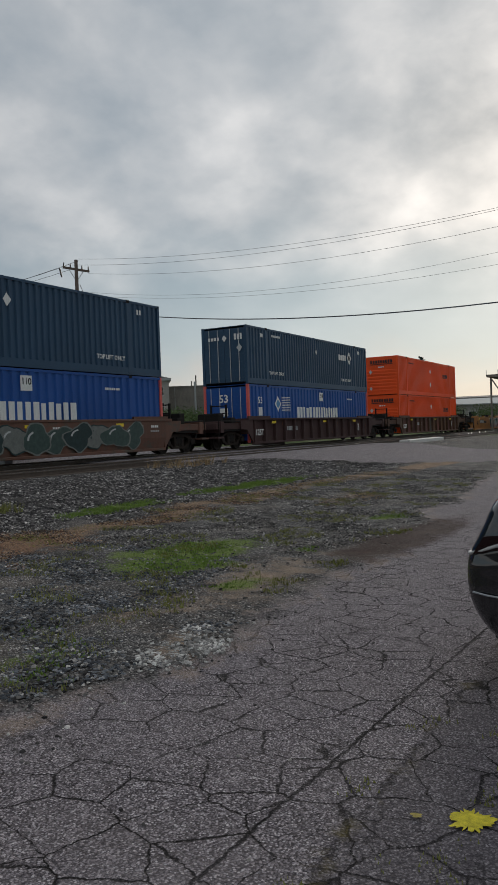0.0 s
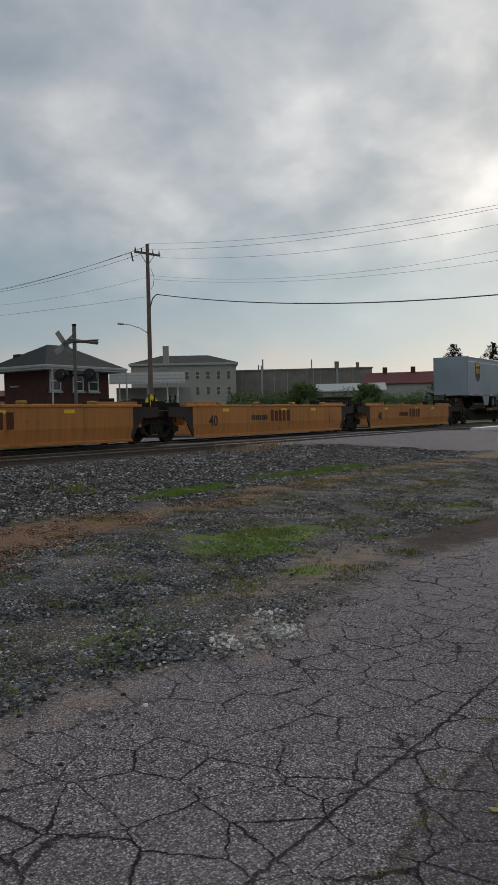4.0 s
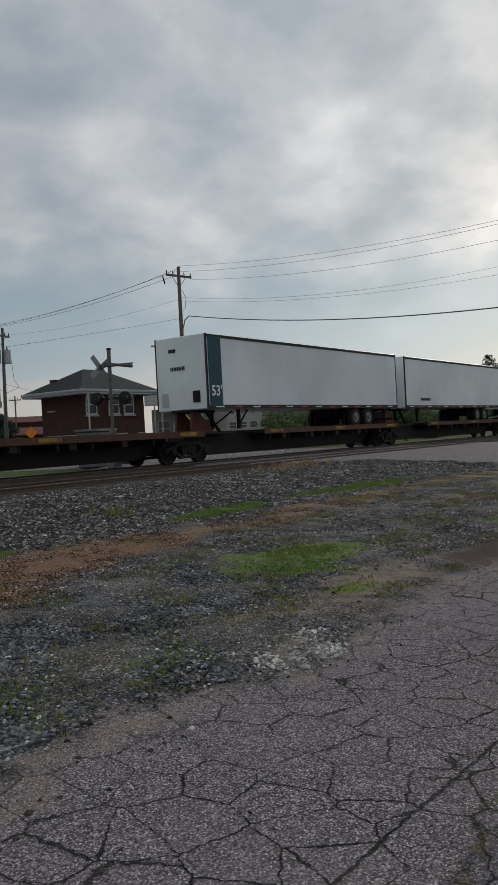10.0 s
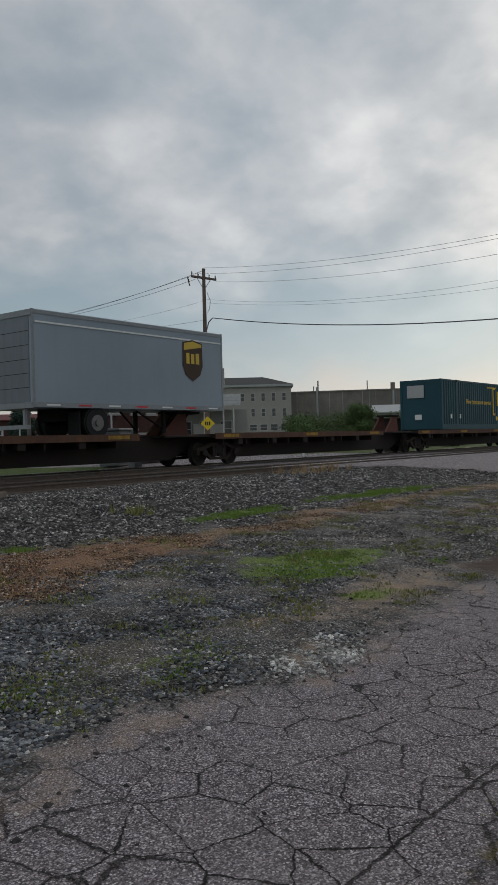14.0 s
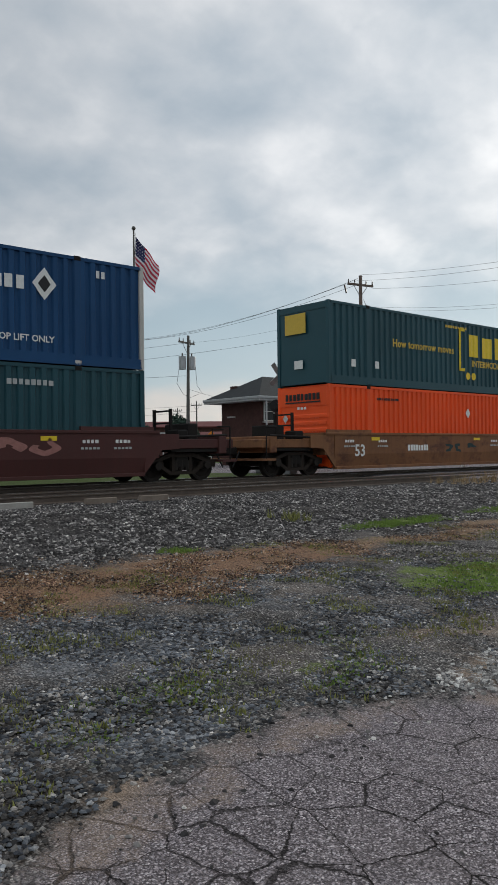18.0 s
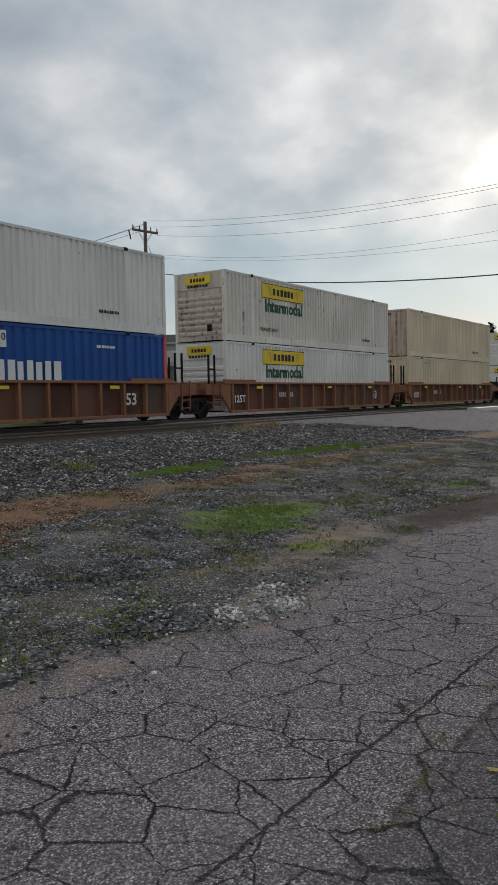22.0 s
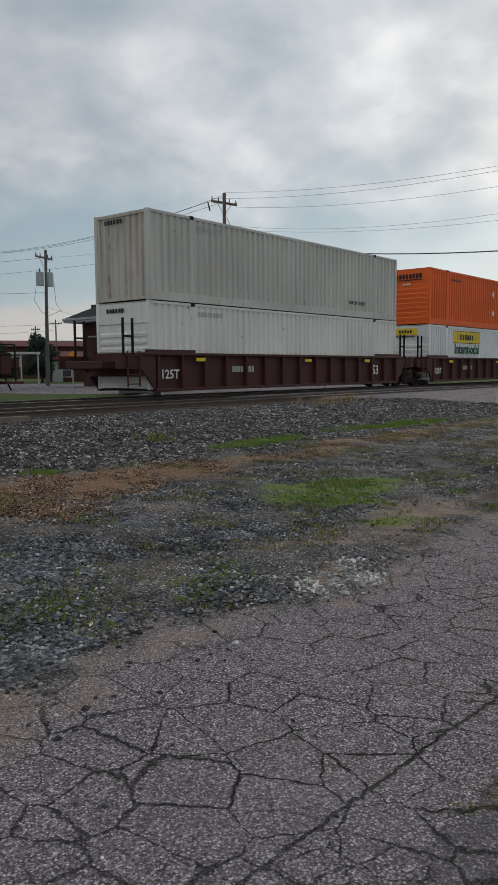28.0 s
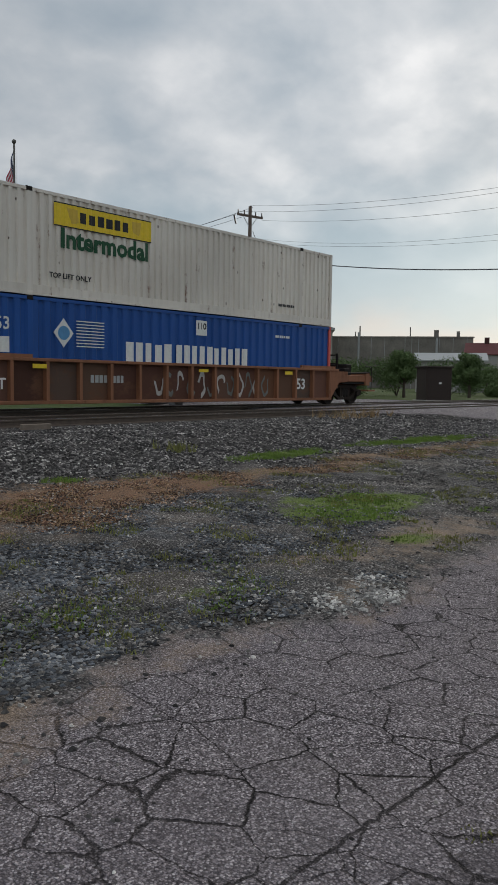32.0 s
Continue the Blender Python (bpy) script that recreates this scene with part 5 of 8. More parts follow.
def spine_car(name, label, trucks, decks, mat, matb):
    """A jointed spine car; trucks: their places along it; decks: for each platform the end (L or R) that has the wheel deck."""
    c = thing(name, label, "spine car", group="cars of the train")
    deck = 1.16
    for t in trucks:
        truck(c, t)
    for a, b, way in zip(trucks, trucks[1:], decks):
        m = (a + b) / 2
        h = (b - a) / 2
        # fish-bellied centre beam; its depth and near-black colour take in under-deck shade
        pts = [(-h + 0.5, deck - 0.10), (h - 0.5, deck - 0.10), (h - 0.5, deck - 0.36), (h - 2.0, 0.24), (-h + 2.0, 0.24), (-h + 0.5, deck - 0.36)]
        bm = bmesh.new()
        va = [bm.verts.new((m + p[0], -0.42, p[1])) for p in pts]
        vb = [bm.verts.new((m + p[0], 0.42, p[1])) for p in pts]
        bm.faces.new(va)
        bm.faces.new(vb[::-1])
        for k in range(len(pts)):
            bm.faces.new((va[k], vb[k], vb[(k + 1) % 6], va[(k + 1) % 6]))
        bmesh.ops.recalc_face_normals(bm, faces=bm.faces)
        part("centre_beam", bm, mat, c)
        q = -1 if way == "L" else 1
        x0, x1 = sorted((m + q * (h + 0.55), m - q * (h - 4.4)))
        for s in (-1, 1):
            y0, y1 = sorted((s * 0.45, s * 1.36))
            part("wheel_deck", box(x0, x1, y0, y1, deck - 0.16, deck - 0.02, bev=0.01), mat, c)
            y0, y1 = sorted((s * 1.36, s * 1.40))
            part("deck_edge", box(x0, x1, y0, y1, deck - 0.20, deck + 0.02), matb, c, "rusty deck edge with orange paint")
            for k in range(9):
                xx = x0 + 0.5 + k * 1.4
                part("bracket", box(xx, xx + 0.08, *sorted((s * 0.42, s * 1.3)), deck - 0.42, deck - 0.16), mat, c)
        for xx in (x0 + 0.9, x1 - 0.9, (x0 + x1) / 2):
            part("edge_paint", box(xx - 0.45, xx + 0.45, -1.408, -1.400, deck - 0.14, deck - 0.02), S_PAINT, c, "worn yellow painted stripe")
        for k in range(5):
            xx = x0 + 1.5 + k * 2.2
            part("side_box", box(xx - 0.14, xx + 0.14, -1.36, -1.1, deck - 0.42, deck - 0.20, bev=0.02), mat, c)
        # trailer hitch at the other end
        hx = m - q * (h - 1.7)
        pts = [(hx - 0.75, deck - 0.12), (hx + 0.75, deck - 0.12), (hx - q * 0.45 + 0.16, deck + 0.80), (hx - q * 0.45 - 0.22, deck + 0.80)]
        for y in (-0.42, 0.34):
            part("hitch_side", prism(pts, y, y + 0.08, axis="y"), S_HITCH, c, "red-brown trailer hitch frame")
        part("hitch_head", box(hx - q * 0.45 - 0.35, hx - q * 0.45 + 0.35, -0.5, 0.5, deck + 0.76, deck + 0.86, bev=0.02), DARKSTEEL, c)
        part("hitch_deck", box(hx - 1.2, hx + 1.2, -1.1, 1.1, deck - 0.12, deck - 0.04, bev=0.01), mat, c)
    for q, t in ((-1, trucks[0]), (1, trucks[-1])):
        part("end_platform", box(min(t, t + q * 1.6), max(t, t + q * 1.6), -1.3, 1.3, 0.9, 1.12, bev=0.02), mat, c)
        part("coupler", box(min(t + q * 1.6, t + q * 2.25), max(t + q * 1.6, t + q * 2.25), -0.14, 0.14, 0.72, 1.0, bev=0.04), DARKSTEEL, c, "knuckle coupler")
        for y in (-1.15, 1.15):
            part("grab_rail", rod((t + q * 1.45, y, 0.5), (t + q * 1.45, y, 1.9), 0.018, seg=6), mat, c)
    return c


def trailer(name, label, mat, L, front, marks=None, ribs=0, trim=None, doors=True, skirt=False, short=False):
    """A highway trailer; front: -1 or +1, the way its nose points along x. z = 0 is its floor's underside."""
    c = thing(name, label, "trailer", group="trailers on the train")
    x, w, h = L / 2, 1.28, 2.85
    trim = trim or PLATE
    rear = -front
    part("body", box(-x, x, -w, w, 0.0, h, bev=0.03), mat, c)
    for s in (-1, 1):
        part("top_rail", box(-x + 0.02, x - 0.02, *sorted((s * (w - 0.02), s * (w + 0.018))), h - 0.14, h - 0.03), trim, c)
        part("bottom_rail", box(-x + 0.02, x - 0.02, *sorted((s * (w - 0.02), s * (w + 0.018))), 0.0, 0.15), trim, c)
        for k in range(int(L / 1.2)):
            part("reflector", plate(0.5, 0.05, SIGNRED if k % 2 else WHITE, "reflector"), None, c, at=(-x + 0.7 + k * 1.2, s * (w + 0.022), 0.075))
        if ribs:
            me = TEXTS.setdefault(("seam", ribs), mesh_of("panel_seam", box(-0.018, 0.018, -0.008, 0.008, 0.16, h - 0.15), trim))
            for k in range(1, ribs):
                part("panel_seam", me, None, c, at=(-x + L * k / ribs, s * (w + 0.004), 0))
        part("corner_post", box(-x - 0.012, -x + 0.07, *sorted((s * (w - 0.05), s * (w + 0.014))), 0.0, h, bev=0.008), trim, c)
        part("corner_post", box(x - 0.07, x + 0.012, *sorted((s * (w - 0.05), s * (w + 0.014))), 0.0, h, bev=0.008), trim, c)
    xr = rear * x
    if short:
        d = part("door", box(min(xr, xr + rear * 0.02), max(xr, xr + rear * 0.02), -w + 0.14, w - 0.14, 0.16, h - 0.2), T_DOOR, c, "worn grey roll-up door")
        for k in range(1, 6):
            part("door_seam", box(min(xr, xr + rear * 0.024), max(xr, xr + rear * 0.024), -w + 0.15, w - 0.15, 0.16 + 0.41 * k, 0.175 + 0.41 * k), DARKSTEEL, d)
        part("door_sill", box(min(xr, xr + rear * 0.05), max(xr, xr + rear * 0.05), -w, w, -0.02, 0.14), trim, c)
        part("door_header", box(min(xr, xr + rear * 0.035), max(xr, xr + rear * 0.035), -w, w, h - 0.19, h - 0.02), trim, c)
        for y in (-0.75, 0.75):
            part("bumper_post", box(xr - rear * 0.08 - 0.04, xr - rear * 0.08 + 0.04, y - 0.05, y + 0.05, -0.6, 0.0), trim, c)
    for s in () if short else (-1, 1):
        d = part("door", box(min(xr, xr + rear * 0.03), max(xr, xr + rear * 0.03), *sorted((s * 0.015, s * (w - 0.07))), 0.1, h - 0.1), mat, c)
        part("lock_rod", rod((xr + rear * 0.055, s * 0.25, 0.12), (xr + rear * 0.055, s * 0.25, h - 0.12), 0.018, seg=6), DARKSTEEL, d)
        part("door_seal", box(min(xr, xr + rear * 0.035), max(xr, xr + rear * 0.035), *sorted((s * 0.02, s * 0.06)), 0.1, h - 0.1), DARKSTEEL, d)
    part("bumper", box(min(xr - rear * 0.1, xr), max(xr - rear * 0.1, xr), -1.0, 1.0, -0.62, -0.50), trim, c)
    # landing gear and kingpin stand near the nose
    xf = front * x
    for s in (-1, 1):
        part("landing_leg", box(xf - front * 2.6 - 0.06, xf - front * 2.6 + 0.06, s * 0.7 - 0.06, s * 0.7 + 0.06, -0.78, 0.0), DARKSTEEL, c)
        part("leg_brace", rod((xf - front * 2.6, s * 0.7, -0.65), (xf - front * 3.6, s * 0.4, -0.02), 0.035, seg=6), DARKSTEEL, c)
        part("hitch_stand", rod((xf - front * 0.9, s * 0.35, 0.0), (xf - front * 1.9, s * 0.35, -1.0), 0.07, seg=6), DARKSTEEL, c)
    part("hitch_plate", box(xf - front * 0.9 - 0.45, xf - front * 0.9 + 0.45, -0.5, 0.5, -0.1, -0.02), DARKSTEEL, c)
    # bogie
    axles = [xr - rear * 2.4] if short else [xr - rear * 3.3, xr - rear * 4.6]
    part("bogie", box(min(axles) - 0.9, max(axles) + 0.9, -0.55, 0.55, -0.38, 0.0), DARKSTEEL, c)
    for a in axles:
        part("axle", rod((a, -1.0, -0.42), (a, 1.0, -0.42), 0.07, seg=8), DARKSTEEL, c)
        for s in (-1, 1):
            tyre = TEXTS.get("tyre")
            if not tyre:
                bm = bmesh.new()
                bmesh.ops.create_cone(bm, cap_ends=True, segments=28, radius1=0.5, radius2=0.5, depth=0.27, matrix=Matrix.Rotation(math.pi / 2, 4, "X"))
                bmesh.ops.bevel(bm, geom=[e for e in bm.edges if abs(e.verts[0].co.y - e.verts[1].co.y) < 0.01], offset=0.05, segments=2, affect="EDGES")
                tyre = TEXTS["tyre"] = mesh_of("tyre", bm, RUBBER)
                bm = rod((0, -0.145, 0), (0, -0.10, 0), 0.25, seg=20)
                rod((0, -0.20, 0), (0, -0.14, 0), 0.11, bm, 12)
                TEXTS["rim"] = mesh_of("rim", bm, ALLOY)
            tw = part("tyre", tyre, None, c, "black rubber tyre", pose(a, s * 1.12, -0.45, 0, 0, 0 if s < 0 else 180))
            part("rim", TEXTS["rim"], None, tw, "pale steel rim")
            part("tyre", tyre, None, c, "", (a, s * 0.80, -0.45))
    part("mud_flap", box(max(axles) + 0.68, max(axles) + 0.70, -1.25, -0.7, -0.85, -0.1) if rear > 0 else box(min(axles) - 0.70, min(axles) - 0.68, -1.25, -0.7, -0.85, -0.1), RUBBER, c)
    if skirt:
        a, b = sorted((xf - front * 3.4, min(axles) - 1.0 if front < 0 else max(axles) + 1.0))
        part("side_skirt", prism([(a, 0.0), (b, 0.0), (b - 0.3, -0.72), (a + 0.5, -0.72)], -w + 0.01, -w + 0.03, axis="y"), mat, c, "pale aerodynamic side skirt")
    if marks:
        marks(c, -w - 0.022, x, front)
    return c


def bubble(car, cx, cz, rx, rz, y, fill, line, r):
    """One rounded sprayed shape with a dark outline and a pale gleam."""
    a0, n = r.uniform(0, 6.28), 26
    k1, k2 = r.uniform(0.12, 0.24), r.uniform(0.08, 0.2)
    ring = []
    for k in range(n):
        a = 6.28318 * k / n
        q = 1 + k1 * math.sin(2 * a + a0) + k2 * math.sin(3 * a + 2 * a0) + 0.06 * math.sin(7 * a)
        ring.append((q * math.cos(a) * (1.0 + 0.18 * math.cos(2 * a)), q * math.sin(a)))
    rim = part("sprayed_shape", from_lists("sprayed_shape", [(cx + rx * u, y, cz + rz * v) for u, v in ring], [tuple(range(n))], line), None, car, "sprayed rounded shape with a dark rim")
    part("fill", from_lists("fill", [(cx + rx * 0.90 * u, y - 0.004, cz + rz * 0.90 * v) for u, v in ring], [tuple(range(n))], fill), None, rim)
    V = []
    b0 = r.uniform(1.2, 2.2)
    for k in range(9):
        a = b0 + 1.3 * k / 8
        for q in (0.62, 0.50):
            V.append((cx + rx * q * math.cos(a), y - 0.008, cz + rz * q * math.sin(a)))
    part("gleam", from_lists("gleam", V, [(2 * k, 2 * k + 1, 2 * k + 3, 2 * k + 2) for k in range(8)], line if r.random() < 0.5 else PLATE), None, rim)


def scrawl(car, x0, x1, z0, z1, y, mats, seed, glyphs=6, full=False):
    """Faded sprayed strokes on a car's side: bent bands that form no word."""
    r = random.Random(seed)
    w = (x1 - x0) / glyphs
    for g in range(glyphs):
        mat = mats[g % len(mats)]
        cx, cz = x0 + w * (g + 0.5), (z0 + z1) / 2
        if full:
            bubble(car, cx, cz + r.uniform(-0.06, 0.06), w * 0.68, (z1 - z0) * 0.43, y - 0.012 * (g % 2), mat, mats[2] if mat is not mats[2] else mats[1], r)
            continue
        a0, turn = r.uniform(0, 6.28), r.choice((-1, 1)) * r.uniform(2.8, 5.6)
        th = r.uniform(0.09, 0.16)
        V, n = [], 18
        for k in range(n + 1):
            a = a0 + turn * k / n
            rx = w * 0.42 * (1 + 0.25 * math.sin(3 * a + g))
            rz = (z1 - z0) * 0.44 * (1 + 0.15 * math.cos(2 * a + g))
            for q in (1, 1 - th / (z1 - z0) * 2.6):
                V.append((cx + rx * q * math.cos(a), y, cz + rz * q * math.sin(a)))
        F = [(2 * k, 2 * k + 1, 2 * k + 3, 2 * k + 2) for k in range(n)]
        part("sprayed_stroke", from_lists("sprayed_stroke", V, F, mat), None, car, "faded sprayed paint stroke")


# paints of the boxes and cars
P_ORANGE = paint("orange_red_paint", (0.92, 0.095, 0.012), 0.12, (0.16, 0.03, 0.012), rough=0.5, specks=0.3)
P_ORANGE3 = paint("pale_orange_paint", (0.88, 0.25, 0.055), 0.18, (0.36, 0.11, 0.035), rough=0.55, specks=0.4)
P_ORANGE2 = paint("faded_orange_paint", (0.84, 0.138, 0.020), 0.2, (0.30, 0.07, 0.02), rough=0.55, specks=0.4)
P_WHITE = paint("dirty_white_paint", (0.82, 0.80, 0.75), 0.28, (0.24, 0.19, 0.14), streak=0.7, specks=1.0)
P_WHITE2 = paint("clean_white_paint", (0.80, 0.81, 0.80), 0.2, (0.28, 0.25, 0.21), streak=0.6, specks=0.7)
P_RUSTWHITE = paint("rusty_white_paint", (0.80, 0.75, 0.67), 0.4, (0.25, 0.17, 0.11), rust=0.22, specks=1.1)
P_RUSTRIB = paint("rust_ribbed_paint", (0.62, 0.55, 0.47), 0.5, (0.22, 0.12, 0.06), streak=1.1, rust=0.42)
P_RUSTEND = paint("rust_eaten_paint", (0.60, 0.50, 0.40), 0.6, (0.20, 0.09, 0.045), streak=1.2, rust=0.62)
P_RUSTGREY = paint("rust_stained_grey_paint", (0.54, 0.51, 0.45), 0.45, (0.20, 0.10, 0.05), streak=1.1, rust=0.25)
P_TAN = paint("cream_paint", (0.76, 0.635, 0.455), 0.3, (0.26, 0.17, 0.11), streak=0.8, specks=0.7)
P_GREY = paint("pale_grey_paint", (0.60, 0.59, 0.53), 0.3, (0.22, 0.16, 0.11), streak=0.8, specks=0.8)
P_CSX = paint("dark_teal_paint", (0.014, 0.066, 0.084), 0.15, (0.04, 0.06, 0.06), rough=0.45)
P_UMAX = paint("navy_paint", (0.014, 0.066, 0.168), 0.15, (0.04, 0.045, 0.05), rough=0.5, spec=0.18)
# same hue for the leading end wall, darker than the sides
P_NAVYEND = paint("darker_navy_end", (0.012, 0.030, 0.062), 0.2, (0.03, 0.03, 0.03), rough=0.5, spec=0.15)
P_UMAXD = paint("dark_navy_paint", (0.026, 0.068, 0.125), 0.15, (0.04, 0.045, 0.05), rough=0.45)
P_BLUE = paint("blue_paint", (0.010, 0.078, 0.31), 0.12, (0.05, 0.06, 0.09), rough=0.45)
P_BARE = paint("pale_post_paint", (0.60, 0.58, 0.54), 0.4, (0.2, 0.12, 0.07), rust=0.35)
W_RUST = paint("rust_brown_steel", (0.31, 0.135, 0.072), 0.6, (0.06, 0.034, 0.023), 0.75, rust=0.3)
W_BROWN = paint("brown_steel", (0.085, 0.05, 0.035), 0.5, (0.035, 0.028, 0.022), 0.75, rust=0.15)
W_BARK = paint("dark_rust_steel", (0.120, 0.066, 0.046), 0.6, (0.045, 0.03, 0.023), 0.75, rust=0.2, smear=(0.20, 0.12, 0.07))
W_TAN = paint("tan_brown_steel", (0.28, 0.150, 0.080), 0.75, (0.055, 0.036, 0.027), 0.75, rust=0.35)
# side sheets of the tan and rust cars, darker than their ribs and chords
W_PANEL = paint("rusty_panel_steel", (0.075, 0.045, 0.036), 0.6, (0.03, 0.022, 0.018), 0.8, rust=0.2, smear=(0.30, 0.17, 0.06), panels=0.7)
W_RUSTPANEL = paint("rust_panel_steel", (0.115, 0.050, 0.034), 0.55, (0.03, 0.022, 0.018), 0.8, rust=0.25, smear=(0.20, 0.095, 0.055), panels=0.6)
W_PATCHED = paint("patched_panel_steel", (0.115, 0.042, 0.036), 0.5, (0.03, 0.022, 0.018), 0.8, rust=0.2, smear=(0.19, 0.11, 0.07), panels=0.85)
W_DARK = paint("dark_brown_steel", (0.045, 0.032, 0.027), 0.5, (0.025, 0.02, 0.018), 0.75)
W_PLUM = paint("plum_steel", (0.070, 0.036, 0.034), 0.5, (0.03, 0.022, 0.02), 0.75, rust=0.12, smear=(0.10, 0.06, 0.05))
W_MAROON = paint("maroon_steel", (0.078, 0.024, 0.021), 0.45, (0.03, 0.02, 0.017), 0.6)
W_ORANGE = paint("orange_brown_steel", (0.24, 0.105, 0.045), 0.6, (0.07, 0.04, 0.025), 0.7, rust=0.25, smear=(0.12, 0.045, 0.03))
W_REDBROWN = paint("red_brown_steel", (0.17, 0.085, 0.06), 0.6, (0.05, 0.03, 0.022), 0.75, rust=0.2, smear=(0.10, 0.11, 0.09))
W_MARK = plain("red_brown_mark", (0.10, 0.028, 0.014), 0.7, 0.3, 4)
W_YELLOW = paint("yellow_steel", (0.52, 0.215, 0.055), 0.5, (0.15, 0.075, 0.03), 0.65, streak=0.9, rust=0.14)
S_SIDE = paint("spine_steel", (0.024, 0.017, 0.014), 0.5, (0.03, 0.025, 0.02), 0.75)
S_EDGE = paint("spine_edge", (0.12, 0.056, 0.032), 0.9, (0.06, 0.035, 0.025), 0.7, streak=1.0, rust=0.4, smear=(0.09, 0.04, 0.03))
T_TRIM = plain("dull_trim", (0.26, 0.275, 0.285), 0.5, 0.2, 10, metal=0.2)
S_HITCH = paint("hitch_steel", (0.12, 0.045, 0.032), 0.6, (0.04, 0.025, 0.02), 0.75, rust=0.2)
T_WHITE = paint("trailer_white", (0.72, 0.765, 0.765), 0.12, (0.3, 0.29, 0.27), 0.35)
T_GREY = paint("trailer_grey", (0.285, 0.335, 0.38), 0.15, (0.18, 0.17, 0.16), 0.4)
T_DOOR = paint("roll_door_grey", (0.20, 0.225, 0.25), 0.5, (0.08, 0.075, 0.07), 0.5)
T_TAN = paint("trailer_slate", (0.29, 0.325, 0.36), 0.15, (0.18, 0.17, 0.16), 0.4)


def speed_run(t):
    """Metres that the train has gone since the start."""
    return 25.5 * t + 0.038 * t * t


MOVERS = []


def rides(ob, s, z):
    """Place a thing s metres along the train, z above the ground, and let it run with it."""
    ob.matrix_basis = Matrix.Translation((s, TRACK_Y, z))
    MOVERS.append((ob, s, z))
    return ob


KINDS = {}


def kind(key):
    """The first container of each look; more are copied from it."""
    if key not in KINDS:
        mk = {
            "orange": lambda: container("container", "orange-red ribbed steel container with black company mark", P_ORANGE, marks=marks_orange()),
            "orange3": lambda: container("container", "sun-faded pale orange ribbed steel container", P_ORANGE3, marks=marks_orange()),
            "orange2": lambda: container("container", "faded light orange ribbed steel container", P_ORANGE2, marks=marks_orange()),
            "jb": lambda: container("container", "white ribbed container with yellow sign and green lettering", P_WHITE, pitch=0.27, marks=marks_jb()),
            "jbclean": lambda: container("container", "clean white ribbed container with yellow sign", P_WHITE2, pitch=0.27, marks=marks_jb()),
            "jbgrey": lambda: container("container", "dirty white ribbed container with faded grey sign", P_RUSTWHITE, pitch=0.27, marks=marks_jb(GREYSIGN)),
            "jbrust": lambda: container("container", "rust-streaked white ribbed container with yellow sign", P_RUSTWHITE, pitch=0.27, frontmat=P_RUSTRIB, marks=marks_jb()),
            "csx": lambda: container("container", "dark teal ribbed container with yellow emblem and slogan", P_CSX, pitch=0.32, end="flat", marks=marks_csx()),
            "csxgold": lambda: container("container", "dark teal ribbed container with yellow end sign", P_CSX, pitch=0.32, end="flat", marks=marks_csx(GOLD)),
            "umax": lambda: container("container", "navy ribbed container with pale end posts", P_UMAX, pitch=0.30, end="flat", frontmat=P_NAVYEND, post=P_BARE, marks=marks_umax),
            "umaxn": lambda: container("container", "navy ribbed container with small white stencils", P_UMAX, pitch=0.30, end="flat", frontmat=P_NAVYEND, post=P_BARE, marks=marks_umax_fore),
            "umaxp": lambda: container("container", "dark navy ribbed container with pale diamond placard", P_UMAXD, pitch=0.30, end="doors", marks=marks_umax_plain),
            "umaxd": lambda: container("container", "very dark ribbed container with white diamond emblem", P_UMAXD, pitch=0.30, end="doors", marks=marks_umax),
            "pacer": lambda: container("container", "blue ribbed container with coral end posts", P_BLUE, pitch=0.40, end="doors", post=CORAL, marks=marks_pacer()),
            "pacerred": lambda: container("container", "blue ribbed container with coral and white lettering", P_BLUE, pitch=0.40, end="doors", post=CORAL, marks=marks_pacer(CORAL)),
            "tan": lambda: container("container", "cream ribbed steel container", P_TAN, pitch=0.30, end="ribs", marks=marks_tan),
            "grey": lambda: container("container", "pale grey ribbed container with a rust-stained end", P_GREY, pitch=0.30, end="ribs", frontmat=P_RUSTGREY, marks=marks_tan),
            "rust": lambda: container("container", "cream ribbed container streaked with rust at its end", P_TAN, pitch=0.30, end="ribs", frontmat=P_RUSTEND, marks=marks_tan),
            "white": lambda: container("container", "plain white ribbed container", P_WHITE, pitch=0.30, marks=marks_tan),
            "blue_logo": lambda: container("container", "white ribbed container with faded blue emblem", P_WHITE, pitch=0.27, marks=marks_blue_logo),
            "single": lambda: container("container", "smooth white container with framed yellow sign", P_WHITE2, pitch=0.55, marks=marks_single),
        }
        KINDS[key] = mk[key]()
        return KINDS[key]
    return copy_thing(KINDS[key], Matrix())


CARS = {}


def well(style, mat, ribbed, left, right, label, **kw):
    key = (style, left, right)
    if key not in CARS:
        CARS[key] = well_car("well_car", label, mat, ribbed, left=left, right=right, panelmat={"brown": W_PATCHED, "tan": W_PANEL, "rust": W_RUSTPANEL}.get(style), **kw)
        return CARS[key]
    return copy_thing(CARS[key], Matrix())


LOWER, UPPER = 0.26, 3.17       # undersides over the rail
